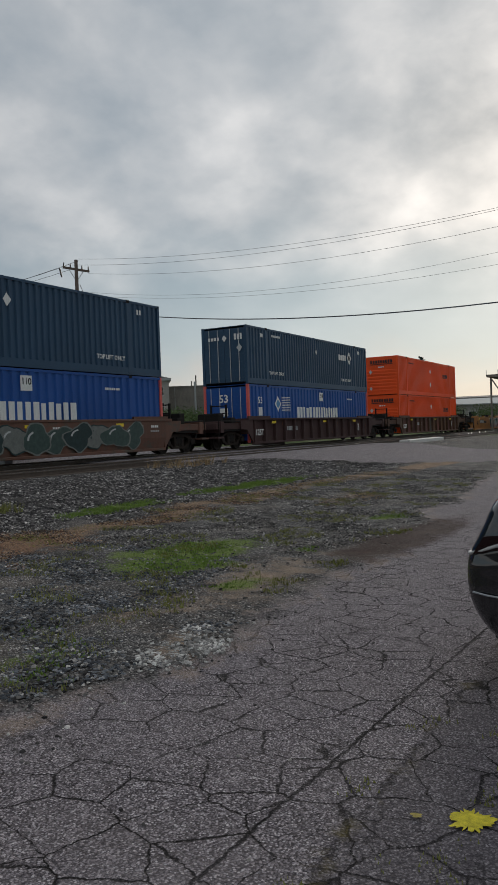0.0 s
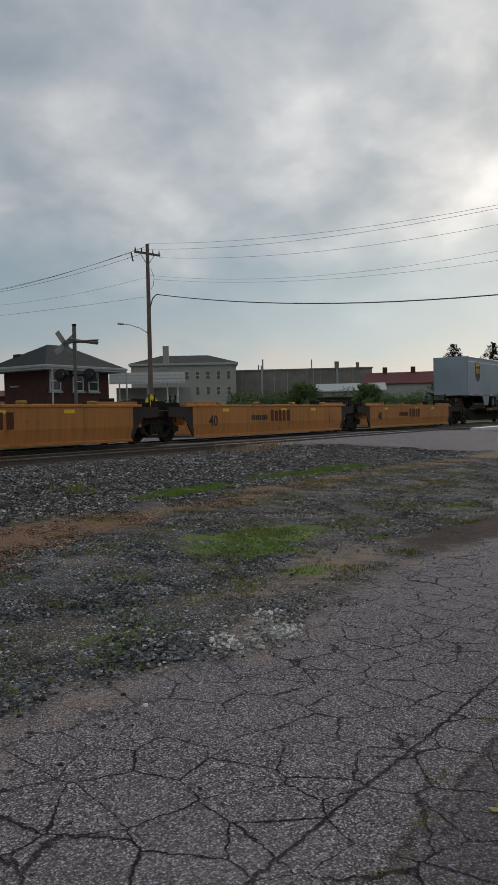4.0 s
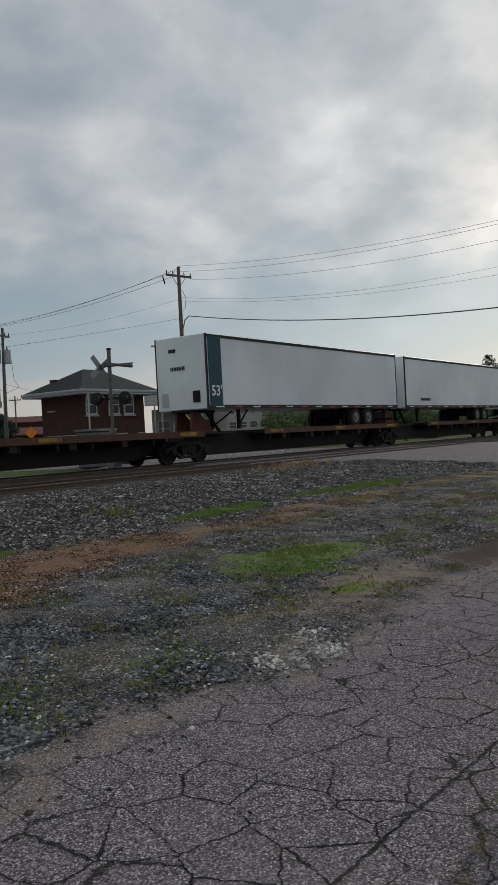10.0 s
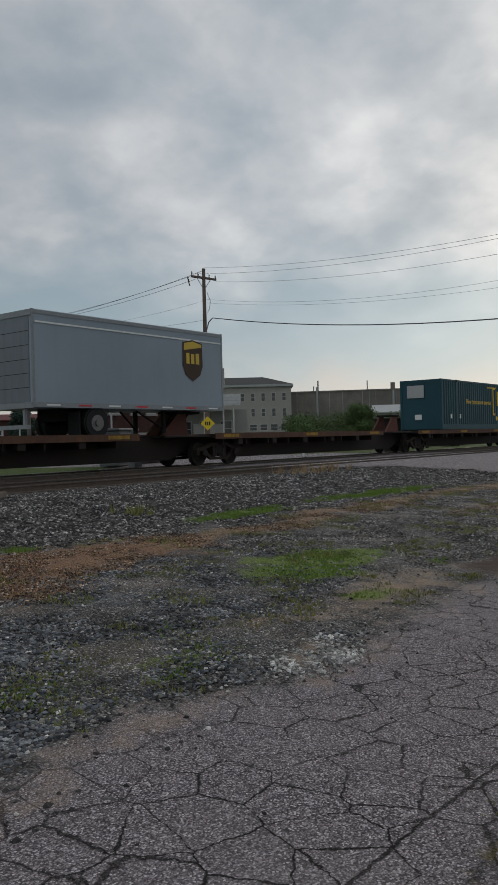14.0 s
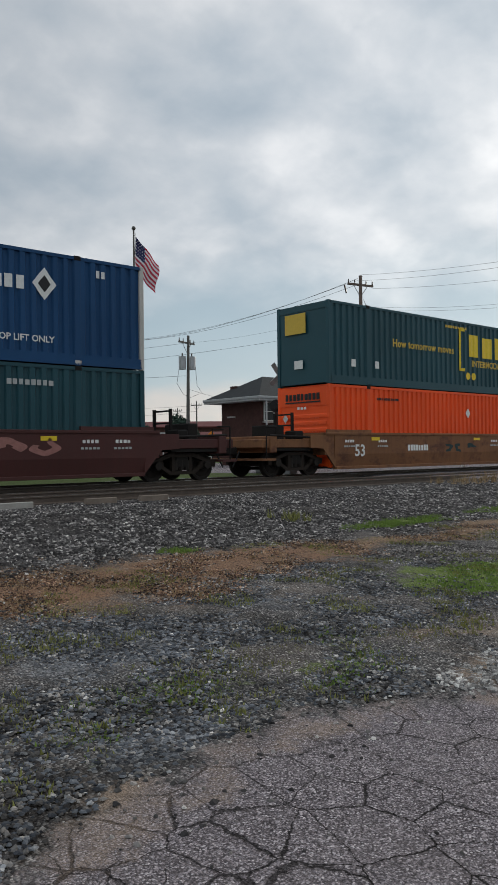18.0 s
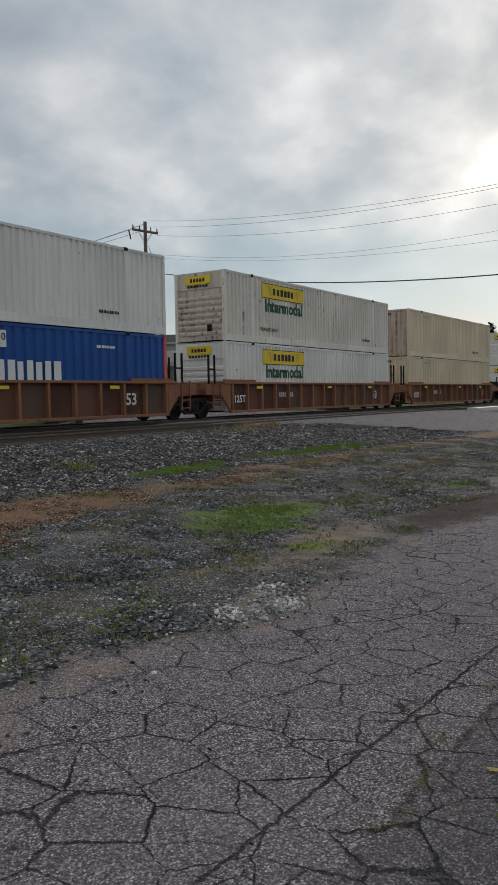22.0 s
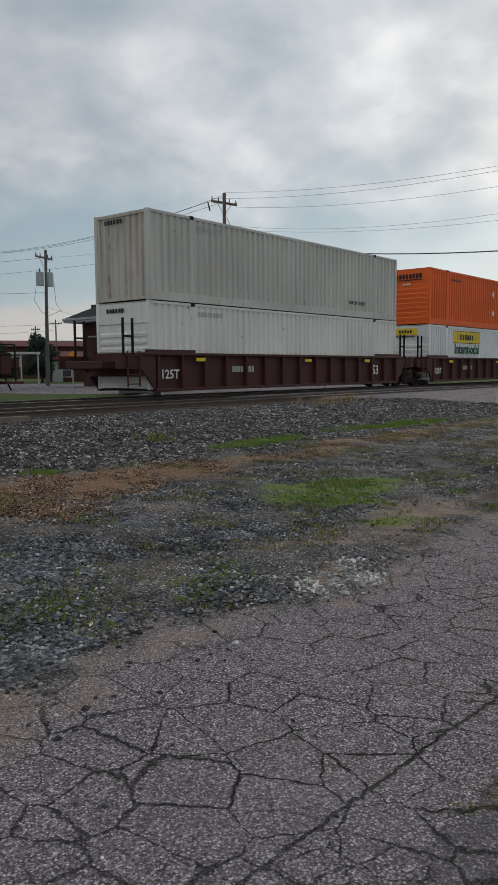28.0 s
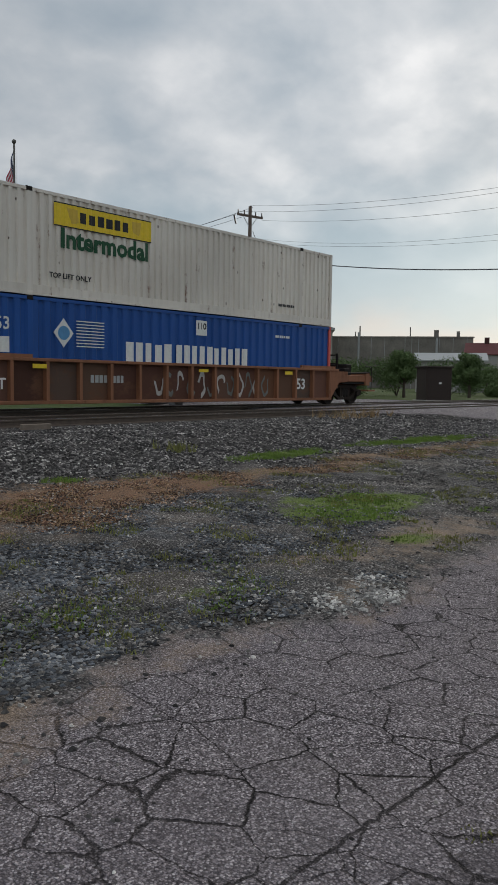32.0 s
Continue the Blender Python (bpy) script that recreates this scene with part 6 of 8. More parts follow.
STYLES = {
    "maroon": (W_MAROON, False, "smooth maroon steel well car with white numbers"),
    "graffiti": (W_REDBROWN, False, "red-brown smooth well car covered in sprayed shapes"),
    "ochre": (W_ORANGE, False, "orange-brown smooth well car with rust streaks"),
    "brown": (W_BARK, True, "brown ribbed steel well car streaked with rust"),
    "tan": (W_TAN, True, "brown ribbed steel well car with tan chords"),
    "dark": (W_PLUM, True, "dark plum-brown ribbed steel well car"),
    "rust": (W_RUST, True, "rust-brown ribbed steel well car"),
    "darkmaroon": (W_MAROON, True, "dark maroon ribbed steel well car"),
}
# middle of the well, style, ends, lower box, upper box
STACKS = (
    (18.5, "graffiti", "hung", "single", "pacer", "umaxp"),
    (42.1, "dark", "single", "single", "pacer", "umaxd"),
    (65.1, "brown", "single", "single", "orange", "orange"),
    (435.8, "maroon", "single", "shared", "pacer", "csx"),
    (455.75, "maroon", "hung", "shared", "orange3", "csx"),
    (475.5, "maroon", "hung", "single", "csx", "umax"),
    (499.4, "ochre", "single", "single", "orange", "csxgold"),
    (523.1, "brown", "single", "single", "orange", "grey"),
    (546.2, "tan", "single", "single", "csx", "orange2"),
    (570.1, "tan", "single", "single", "pacerred", "pacerred"),
    (593.9, "rust", "single", "shared", "pacer", "jb"),
    (614.0, "rust", "hung", "shared", "jb", "jbrust"),
    (633.5, "rust", "hung", "single", "tan", "rust"),
    (657.7, "brown", "single", "single", "jb", "jb"),
    (681.8, "dark", "single", "single", "blue_logo", "jbrust"),
    (705.5, "maroon", "single", "shared", "single", None),
    (725.3, "maroon", "hung", "shared", "jbclean", "jbrust"),
    (745.3, "maroon", "hung", "single", "jbgrey", "jb"),
    (769.8, "darkmaroon", "hung", "shared", "white", "grey"),
    (789.65, "darkmaroon", "hung", "shared", "jbclean", "orange2"),
    (809.8, "darkmaroon", "hung", "single", "umax", "umaxn"),
    (833.8, "rust", "single", "shared", "jb", "orange"),
    (853.3, "rust", "hung", "shared", "jbclean", "jbgrey"),
    (873.5, "rust", "hung", "single", "pacer", "jbrust"),
)


SPRAY_TEAL = plain("spray_teal", (0.055, 0.085, 0.075), 0.8, 0.3, 6)
SPRAY_GREY = plain("spray_grey", (0.17, 0.18, 0.165), 0.8, 0.3, 6)
SPRAY_DARK = plain("spray_dark", (0.03, 0.05, 0.05), 0.8, 0.3, 6)
SPRAY_PALE = plain("spray_pale", (0.50, 0.48, 0.45), 0.8, 0.2, 6)
SPRAY_PINK = plain("spray_pink", (0.32, 0.15, 0.13), 0.8, 0.3, 6)
# car's middle: x from and to, z from and to, y, paints, seed, strokes
SCRAWLS = {
    18.5: (-2.8, 6.4, 0.28, 1.36, -1.47, (SPRAY_TEAL, SPRAY_DARK, SPRAY_GREY, SPRAY_TEAL), 3, 9, True),
    435.8: (0.5, 6.5, 0.7, 1.3, -1.47, (SPRAY_PINK, SPRAY_PALE), 4, 9),
    455.75: (-6.5, 0.5, 0.8, 1.3, -1.47, (SPRAY_PINK,), 5, 9),
    475.5: (-4.0, 5.5, 0.8, 1.3, -1.47, (SPRAY_PINK,), 6, 10),
    499.4: (-2.0, 0.5, 0.7, 1.1, -1.47, (SPRAY_DARK,), 7, 3),
    570.1: (-6.0, -3.0, 0.5, 1.2, -1.33, (SPRAY_PINK,), 8, 4),
    681.8: (-4.6, 0.6, 0.4, 1.2, -1.33, (SPRAY_PALE, SPRAY_GREY), 9, 7),
    853.3: (1.4, 4.4, 0.35, 1.4, -1.33, (SPRAY_PALE, SPRAY_GREY), 10, 6),
    873.5: (-1.6, 4.2, 0.30, 1.25, -1.33, (SPRAY_PALE, SPRAY_GREY), 11, 12),
}


SPRAY_WHITE = plain("spray_white", (0.66, 0.66, 0.64), 0.8, 0.15, 6)
SPRAY_GREEN = plain("spray_green", (0.012, 0.05, 0.032), 0.8, 0.3, 6)
SPRAY_MAROON = plain("spray_maroon", (0.11, 0.015, 0.035), 0.8, 0.3, 6)


def shards(car, x0, x1, z0, z1, y, seed):
    """Sprayed slanting shapes, dark green over maroon, with pale rims; they form no word."""
    r = random.Random(seed)
    n = 7
    w = (x1 - x0) / n
    for k in range(n):
        xa = x0 + k * w
        sl = r.uniform(-0.25, 0.25)
        zb, zt = z0 + r.uniform(0, 0.12), z1 - r.uniform(0, 0.14)
        zm = zb + (zt - zb) * r.uniform(0.35, 0.5)
        wa, wb = w * r.uniform(0.7, 1.0), w * r.uniform(0.45, 1.0)
        rim = part("sprayed_shape", from_lists("sprayed_shape", [(xa, y, zb), (xa + wa + 0.06, y, zb), (xa + wb + sl + 0.05, y, zt), (xa + sl - 0.05, y, zt)], [(0, 1, 2, 3)], SPRAY_WHITE), None, car, "sprayed slanting shape with a pale rim")
        u = (zm - zb) / (zt - zb)
        xl, xr = xa + 0.06 + sl * u, xa + wa + (wb + sl - wa) * u - 0.04
        part("fill", from_lists("fill", [(xa + 0.06, y - 0.004, zb), (xa + wa - 0.02, y - 0.004, zb), (xr, y - 0.004, zm), (xl, y - 0.004, zm)], [(0, 1, 2, 3)], SPRAY_MAROON), None, rim)
        part("fill", from_lists("fill", [(xl, y - 0.004, zm + 0.01), (xr, y - 0.004, zm + 0.01), (xa + wb + sl - 0.03, y - 0.004, zt - 0.05), (xa + sl + 0.03, y - 0.004, zt - 0.05)], [(0, 1, 2, 3)], SPRAY_GREEN), None, rim)


def build_train():
    sprayed = []
    for s, style, left, right, low, up in STACKS:
        mat, ribbed, label = STYLES[style]
        car = rides(well(style, mat, ribbed, left, right, label), s, RAIL)
        if s in SCRAWLS:
            sprayed.append((car, SCRAWLS[s]))
        rides(kind(low), s, RAIL + LOWER)
        if up:
            rides(kind(up), s, RAIL + UPPER)
    for car, how in sprayed:
        scrawl(car, *how)
    # five empty low wells, joined
    for k in range(5):
        left, right = ("single" if k == 0 else "hung"), ("single" if k == 4 else "shared")
        key = ("yellow", left, right)
        if key not in CARS:
            CARS[key] = well_car("well_car", "empty yellow steel well car with dark painted marks", W_YELLOW, False, half=6.6, joint=1.23, left=left, right=right, top=1.40, low=0.12, number="40", archmat=W_DARK, posts=False, inkmat=W_DARK)
            c = CARS[key]
            for q in (-1, 1):
                for y in (-1.2, -0.5, 0.5):
                    part("brake_gear", box(min(q * 6.75, q * 7.2), max(q * 6.75, q * 7.2), y - 0.12, y + 0.25, 1.2, 1.62 + 0.12 * y, bev=0.02), DARKSTEEL, c)
                part("end_rail", rod((q * 7.1, -1.38, 0.75), (q * 7.1, -1.38, 1.75), 0.03, seg=6), DARKSTEEL, c)
                part("end_rail", rod((q * 7.4, -1.38, 0.75), (q * 7.4, -1.38, 1.75), 0.03, seg=6), DARKSTEEL, c)
            for x in (-4.4, -1.6, 1.4, 4.3):
                part("lock_bracket", box(x - 0.16, x + 0.16, -1.45, -1.25, 1.40, 1.52, bev=0.03), S_PAINT, c, "yellow lock bracket on the top chord")
            if k:
                part("company_mark", bars(5, 1.7, 0.5, W_MARK, 4), None, c, "red-brown company mark as plain bars", (0.2, -1.47, 0.92))
            ob = c
        else:
            ob = copy_thing(CARS[key], Matrix())
        rides(ob, 85.65 + 15.67 * k, RAIL)
        if k == 0:
            shards(ob, 0.9, 5.5, 0.22, 1.36, -1.475, 21)
            pl = part("number_panel", plate(1.9, 0.36, BLACK), None, ob, "black panel with a row of pale bars", (-3.0, -1.475, 0.92))
            part("number_mark", bars(10, 1.75, 0.24, SPRAY_PALE, 6), None, pl, at=(0, -0.006, 0))
    # spine cars and their loads
    for decks, trucks in zip(("R", "LLRL", "RRRRL", "LLLLL"), ((158.6, 173.0), (175.6, 192.0, 209.7, 226.6, 241.8), (246.6, 262.6, 280.8, 297.0, 315.2, 332.6), (337.0, 353.5, 370.5, 387.0, 403.6, 419.6))):
        m = trucks[0]
        rides(spine_car("spine_car", "rust-brown jointed spine car with orange deck edges", [t - m for t in trucks], decks, S_SIDE, S_EDGE), m, RAIL)

    def shield(c, ys, x, front, at):
        b = part("shield", prism([(-0.50, 0.64), (-0.52, -0.18), (-0.38, -0.50), (0, -0.72), (0.38, -0.50), (0.52, -0.18), (0.50, 0.64), (0, 0.74)], -0.005, 0.005, axis="y"), BROWN, c, "brown shield emblem with gold blocks", (at, ys, 1.75))
        part("shield_top", prism([(-0.46, 0.60), (-0.46, 0.36), (0.46, 0.50), (0.46, 0.60), (0, 0.69)], -0.003, 0.003, axis="y"), GOLD, b, at=(0, -0.008, 0))
        part("shield_bars", bars(3, 0.74, 0.38, GOLD, 3), None, b, at=(0, -0.008, 0.08))
        part("stripe", plate(2 * x - 0.2, 0.05, WHITE, "stripe"), None, c, at=(0, ys + 0.002, 2.48))

    def logo(c, ys, x, front, at):
        f = part("sign_frame", plate(0.95, 0.62, BLACK), None, c, "framed company sign as plain bars", (at, ys, 2.15))
        part("sign_face", plate(0.88, 0.55, WHITE), None, f, at=(0, -0.004, 0))
        part("sign_mark", bars(5, 0.7, 0.2, BLACK, 3), None, f, at=(0, -0.010, 0))
        e = part("sign_frame", plate(0.80, 0.46, BLACK), None, c, "framed company sign as plain bars", pose(-x - 0.036, 0.62, 2.3, 0, 0, -90))
        part("sign_face", plate(0.74, 0.40, WHITE), None, e, at=(0, -0.004, 0))
        part("sign_mark", bars(5, 0.6, 0.15, BLACK, 3), None, e, at=(0, -0.010, 0))
        part("number_mark", bars(9, 0.85, 0.13, BLACK, 6), None, c, at=pose(-x - 0.036, -0.62, 2.45, 0, 0, -90))
    u = trailer("trailer", "short blue-grey trailer with brown shield emblem", T_GREY, 8.5, -1, lambda c, y, x, f: shield(c, y, x, f, -2.0), short=True, skirt=True, trim=T_TRIM)
    rides(u, 163.3, RAIL + 2.08)
    u2 = trailer("trailer", "short slate-grey trailer with brown shield emblem", T_TAN, 8.4, -1, lambda c, y, x, f: shield(c, y, x, f, -2.6), short=True, trim=T_TRIM)
    rides(u2, 215.0, RAIL + 2.08)
    rides(copy_thing(u2, Matrix()), 268.4, RAIL + 2.08)
    u4 = trailer("trailer", "short blue-grey trailer carried backwards with shield emblem", T_GREY, 8.5, 1, lambda c, y, x, f: shield(c, y, x, f, 2.6), short=True, trim=T_TRIM)
    rides(u4, 382.8, RAIL + 2.0)
    w1 = trailer("trailer", "long white trailer with framed company sign", T_WHITE, 16.1, 1, lambda c, y, x, f: logo(c, y, x, f, 6.9), skirt=True, ribs=13)
    rides(w1, 236.4, RAIL + 2.1)
    w2 = trailer("trailer", "long white trailer with framed company sign", T_WHITE, 16.0, -1, lambda c, y, x, f: logo(c, y, x, f, -6.9))
    rides(w2, 255.4, RAIL + 2.1)

    def black_nose(c, y, x, f):
        p = part("nose_panel", plate(0.78, 2.66, P_CSX), None, c, "dark teal panel at the nose", (-x + 0.50, y + 0.004, 1.42))
        part("number", letters("53'", 0.40, WHITE), None, p, at=(0.04, -0.006, -0.75))
        for yy, w, hh, z, mt in ((0.85, 0.3, 0.5, 0.45, GREYSIGN), (-0.75, 0.34, 0.44, 0.5, DARKSTEEL)):
            part("nose_box", box(-x - 0.05, -x, yy - w / 2, yy + w / 2, z - hh / 2, z + hh / 2, bev=0.01), mt, c, "small service box on the nose")
        part("number_mark", bars(9, 0.75, 0.14, BLACK, 3), None, c, at=pose(-x - 0.012, 0.15, 1.62, 0, 0, -90))
        part("company_mark", plate(0.36, 0.14, W_DARK), None, c, at=pose(-x - 0.012, 0.4, 2.32, 0, 0, -90))
    rides(trailer("trailer", "long white trailer with dark teal nose panel", T_WHITE, 16.0, -1, black_nose, trim=W_DARK), 289.8, RAIL + 2.0)
    rides(trailer("trailer", "long white trailer with black bars for its number", T_WHITE, 15.4, -1, lambda c, y, x, f: part("number_mark", bars(8, 1.4, 0.16, BLACK, 3), None, c, at=(-x + 2.6, y, 0.5)), trim=W_DARK), 306.6, RAIL + 1.98)
    rides(trailer("trailer", "long white trailer with upright panel seams", T_WHITE, 16.4, 1, lambda c, y, x, f: part("number_mark", bars(8, 1.0, 0.2, BLACK, 3), None, c, at=(x - 0.8, y, 0.5)), ribs=13), 325.0, RAIL + 1.95)
    rides(kind("orange"), 184.0, RAIL + 1.2)
    rides(kind("tan"), 201.3, RAIL + 1.2)
    rides(kind("csx"), 344.3, RAIL + 1.18)
    rides(kind("csx"), 414.5, RAIL + 1.18)


build_train()


# ---- plants ----
LEAF = plain("leaf_green", (0.074, 0.120, 0.036), 0.85, 0.5, 0.9, spec=0.08)
LEAF2 = plain("shrub_green", (0.105, 0.150, 0.062), 0.85, 0.45, 0.9, spec=0.08)
NEEDLE = plain("needle_green", (0.042, 0.066, 0.052), 0.9, 0.35, 0.9, spec=0.05)
BARK = plain("bark", (0.07, 0.055, 0.042), 0.9, 0.35, 5, bump=0.4)
GRASS = plain("grass_blade", (0.155, 0.235, 0.045), 0.8, 0.35, 2.0)
STRAW = plain("dry_grass_blade", (0.34, 0.235, 0.125), 0.85, 0.35, 2.0)
WEED = plain("weed_blade", (0.20, 0.205, 0.06), 0.8, 0.4, 2.0)


def leaf_cloud(blobs, count, size, rng, flat=0.75):
    """Many small leaves on the outside of several uneven lobes."""
    V, F = [], []
    w = np.array([b[3] ** 2 for b in blobs])
    pick = rng.choice(len(blobs), count, p=w / w.sum())
    for k in range(count):
        cx, cy, cz, r = blobs[pick[k]]
        d = rng.normal(size=3)
        d /= np.linalg.norm(d)
        rr = r * (1 - 0.55 * rng.random() ** 1.6) * (1 + 0.22 * noise.noise((d[0] * 3 + cx, d[1] * 3 + cy, d[2] * 3 + cz)))
        p = np.array((cx, cy, cz)) + d * rr * (1, 1, flat)
        u = rng.normal(size=3)
        u /= np.linalg.norm(u)
        v = np.cross(u, d)
        v /= np.linalg.norm(v) + 1e-6
        s = size * rng.uniform(0.6, 1.3)
        n = len(V)
        V += [tuple(p - u * s), tuple(p + v * s * 0.5), tuple(p + u * s), tuple(p - v * s * 0.5)]
        F.append((n, n + 1, n + 2, n + 3))
    return V, F


def tree(name, label, x, y, height, spread, seed, trunk=0.3, leaves=5000, size=0.16, mat=None, group="", z0=None):
    rng = np.random.default_rng(seed)
    z = ground_z(x, y) if z0 is None else z0
    t = thing(name, label, "tree", (x, y, z - 0.05), group)
    r0 = 0.022 * height + 0.05
    bm = rod((0, 0, 0), (0.05, 0.03, height * (trunk + 0.12)), r0, seg=10, r2=r0 * 0.6)
    part("trunk", bm, BARK, t)
    blobs = []
    lobes = 15
    for k in range(lobes):
        a = k * 2.4 + rng.uniform(-0.4, 0.4)
        rr = spread * (0.15 + 0.62 * ((k * 0.618) % 1))
        zz = height * (trunk + 0.06 + (0.80 - trunk) * ((k + 0.5) / lobes))
        q = 1 - 0.6 * ((k + 0.5) / lobes) ** 2
        c = (rr * q * math.cos(a), rr * q * math.sin(a), zz)
        blobs.append((*c, spread * rng.uniform(0.22, 0.42)))
        if k < 8:
            part("limb", rod((0.03, 0.02, height * (trunk * 0.75 + 0.02 * k)), (c[0] * 0.8, c[1] * 0.8, c[2]), r0 * 0.4, seg=6, r2=r0 * 0.1), BARK, t)
    V, F = leaf_cloud(blobs, leaves, size, rng)
    part("crown", from_lists("crown", V, F), mat or LEAF, t, "leafy crown with gaps")
    return t


def bush(label, x, y, w, h, seed, leaves=2600, mat=None, group="shrubs beyond the tracks"):
    rng = np.random.default_rng(seed)
    t = thing("bush", label, "shrub", (x, y, ground_z(x, y) - 0.05), group)
    blobs = [(rng.uniform(-w / 2, w / 2) * 0.8, rng.uniform(-w / 2, w / 2) * 0.5, h * rng.uniform(0.25, 0.72), h * rng.uniform(0.22, 0.38)) for _ in range(12)]
    for k in range(5):
        part("stem", rod((0, 0, 0), (blobs[k][0] * 0.7, blobs[k][1] * 0.7, blobs[k][2]), 0.05, seg=5, r2=0.015), BARK, t)
    V, F = leaf_cloud(blobs, leaves * 2, 0.10, rng, 0.85)
    part("foliage", from_lists("foliage", V, F), mat or LEAF2, t)
    return t


def fir(x, y, height, spread, seed):
    rng = np.random.default_rng(seed)
    t = thing("fir_tree", "dark green fir tree with drooping layered branches", "tree", (x, y, 0.6), "fir trees")
    part("trunk", rod((0, 0, 0), (0, 0, height * 0.97), 0.28, seg=8, r2=0.03), BARK, t)
    V, F = [], []
    # whorls of drooping boughs with upturned tips, hung with tufts of needles
    for k in range(34):
        u = (k + rng.uniform(-0.3, 0.3)) / 34
        for b in range(int(11 - 5 * u)):
            a = rng.uniform(0, 6.283)
            R = spread * (1 - max(u, 0.0)) ** 0.82 * rng.uniform(0.72, 1.12) + 0.25
            z0 = height * (0.06 + 0.92 * u) + rng.uniform(-0.15, 0.15)
            for m in range(int(36 + 20 * R)):
                f = rng.random() ** 0.7
                r = R * f
                side = rng.normal() * 0.10 * R * (1 - 0.6 * f)
                z = z0 - 0.26 * r + 0.17 * R * f ** 3 + rng.normal() * 0.13
                p = np.array((r * math.cos(a) - side * math.sin(a), r * math.sin(a) + side * math.cos(a), z))
                h = a + rng.normal() * 0.7
                d = np.array((math.cos(h), math.sin(h), rng.uniform(-0.8, 0.1)))
                q = np.array((-d[1], d[0], rng.uniform(-0.3, 0.3)))
                w = rng.uniform(0.16, 0.32) * (0.55 + 0.6 * (1 - u))
                n = len(V)
                V += [tuple(p - q * w * 0.5), tuple(p + q * w * 0.5), tuple(p + d * w * 1.8)]
                F.append((n, n + 1, n + 2))
    part("crown", from_lists("crown", V, F), NEEDLE, t, "dark layered needles")
    return t


def blades(name, label, count, area, want, height, material, seed, width=0.006):
    """Single blades of grass, three corners each, in small tufts."""
    rng = np.random.default_rng(seed)
    V, F = [], []
    while count > 0:
        count -= 1
        x, y = rng.uniform(area[0], area[1]), rng.uniform(area[2], area[3])
        if not want(x, y, rng):
            continue
        for _ in range(rng.integers(4, 9)):
            a, b = rng.uniform(0, 6.28), rng.uniform(0, 6.28)
            px, py = x + rng.normal() * 0.03, y + rng.normal() * 0.03
            z = ground_z(px, py)
            hgt = height * rng.uniform(0.4, 1.2)
            ln = rng.uniform(0.15, 0.8) * hgt
            w = width * rng.uniform(0.7, 1.4)
            n = len(V)
            V += [(px - w * math.cos(a), py - w * math.sin(a), z - 0.01), (px + w * math.cos(a), py + w * math.sin(a), z - 0.01), (px + ln * math.cos(b), py + ln * math.sin(b), z + hgt)]
            F.append((n, n + 1, n + 2))
    tagged(new(name, from_lists(name, V, F, material)), label, "grass", kind="stuff")


blades("green_grass", "short green grass in patches on the gravel", 42000, (1.2, 23, 3.0, 10.4), lambda x, y, rng: rng.random() < masks(x, y)[1] ** 1.3, 0.022, GRASS, 61, 0.009)
blades("tall_grass", "strips of taller green grass along the ballast", 24000, (5, 23, 8.4, 10.4), lambda x, y, rng: rng.random() < 0.8 * masks(x, y)[1] ** 1.3 and n2(x, y, 2.6, 7.0) > -0.12, 0.062, GRASS, 66, 0.008)
blades("dry_grass", "short dry straw-coloured grass in a band", 24000, (1.2, 23, 3.6, 10.0), lambda x, y, rng: rng.random() < 0.8 * masks(x, y)[2] ** 1.3, 0.022, STRAW, 62, 0.007)
blades("weeds", "sparse yellow-green weeds between the stones", 15000, (1.2, 22, 3.4, 9.0), lambda x, y, rng: (n2(x, y, 1.3, 9.0) > 0.18 or blob(x, y, 3.6, 4.1, 1.9, 0.75, 0.2) < rng.uniform(0.2, 1.2) and n2(x, y, 3.2, 5.0) > -0.05) and masks(x, y)[0] < 0.3, 0.036, WEED, 63, 0.008)
blades("ballast_weeds", "pale tufts of weed on the ballast", 60, (9.75, 10.55, 10.25, 10.95), lambda x, y, rng: rng.random() < 0.9 - 2.2 * math.hypot(x - 10.15, y - 10.6), 0.19, WEED, 64, 0.01)
blades("seam_moss", "dry moss tufts in the long crack", 420, (1.6, 5.5, 0.6, 1.3), lambda x, y, rng: n2(x, y, 2.2, 2.0) > 0.25, 0.02, WEED, 65, 0.008)
blades("rail_straw", "tall dry stalks at the ballast's edge by the road", 60, (19.5, 22.8, 13.2, 14.4), lambda x, y, rng: True, 0.34, STRAW, 66, 0.008)
fir(143.0, 50.2, 14.1, 7.0, 1)
fir(145.0, 43.7, 14.1, 6.4, 2)
# leafy trees by the flagpole
tree("tree", "tall leafy tree with a broad uneven crown", 17.0, 49.6, 15.6, 8.4, 21, 0.16, 46000, 0.16)
tree("tree", "full green leafy tree behind the flagpole", 22.3, 43.8, 7.5, 5.4, 22, 0.08, 34000, 0.115)
tree("tree", "small green leafy tree beside a larger one", 25.0, 43.4, 7.0, 1.9, 23, 0.10, 12000, 0.11)
tree("tree", "small dark tree among low houses", 44.6, 61.0, 4.9, 2.2, 24, 0.12, 3500, 0.14, NEEDLE)
tree("tree", "small dark tree beside a white house", 37.0, 58.0, 5.2, 2.4, 25, 0.12, 3500, 0.14, NEEDLE)
# small street trees past the crossing
tree("tree", "small round street tree on the lawn", 53.8, 30.7, 3.85, 1.9, 31, 0.30, 8000, 0.085, LEAF2, "street trees past the crossing")
tree("tree", "small round street tree on the lawn", 58.6, 27.6, 3.9, 1.8, 32, 0.28, 8000, 0.085, LEAF2, "street trees past the crossing")
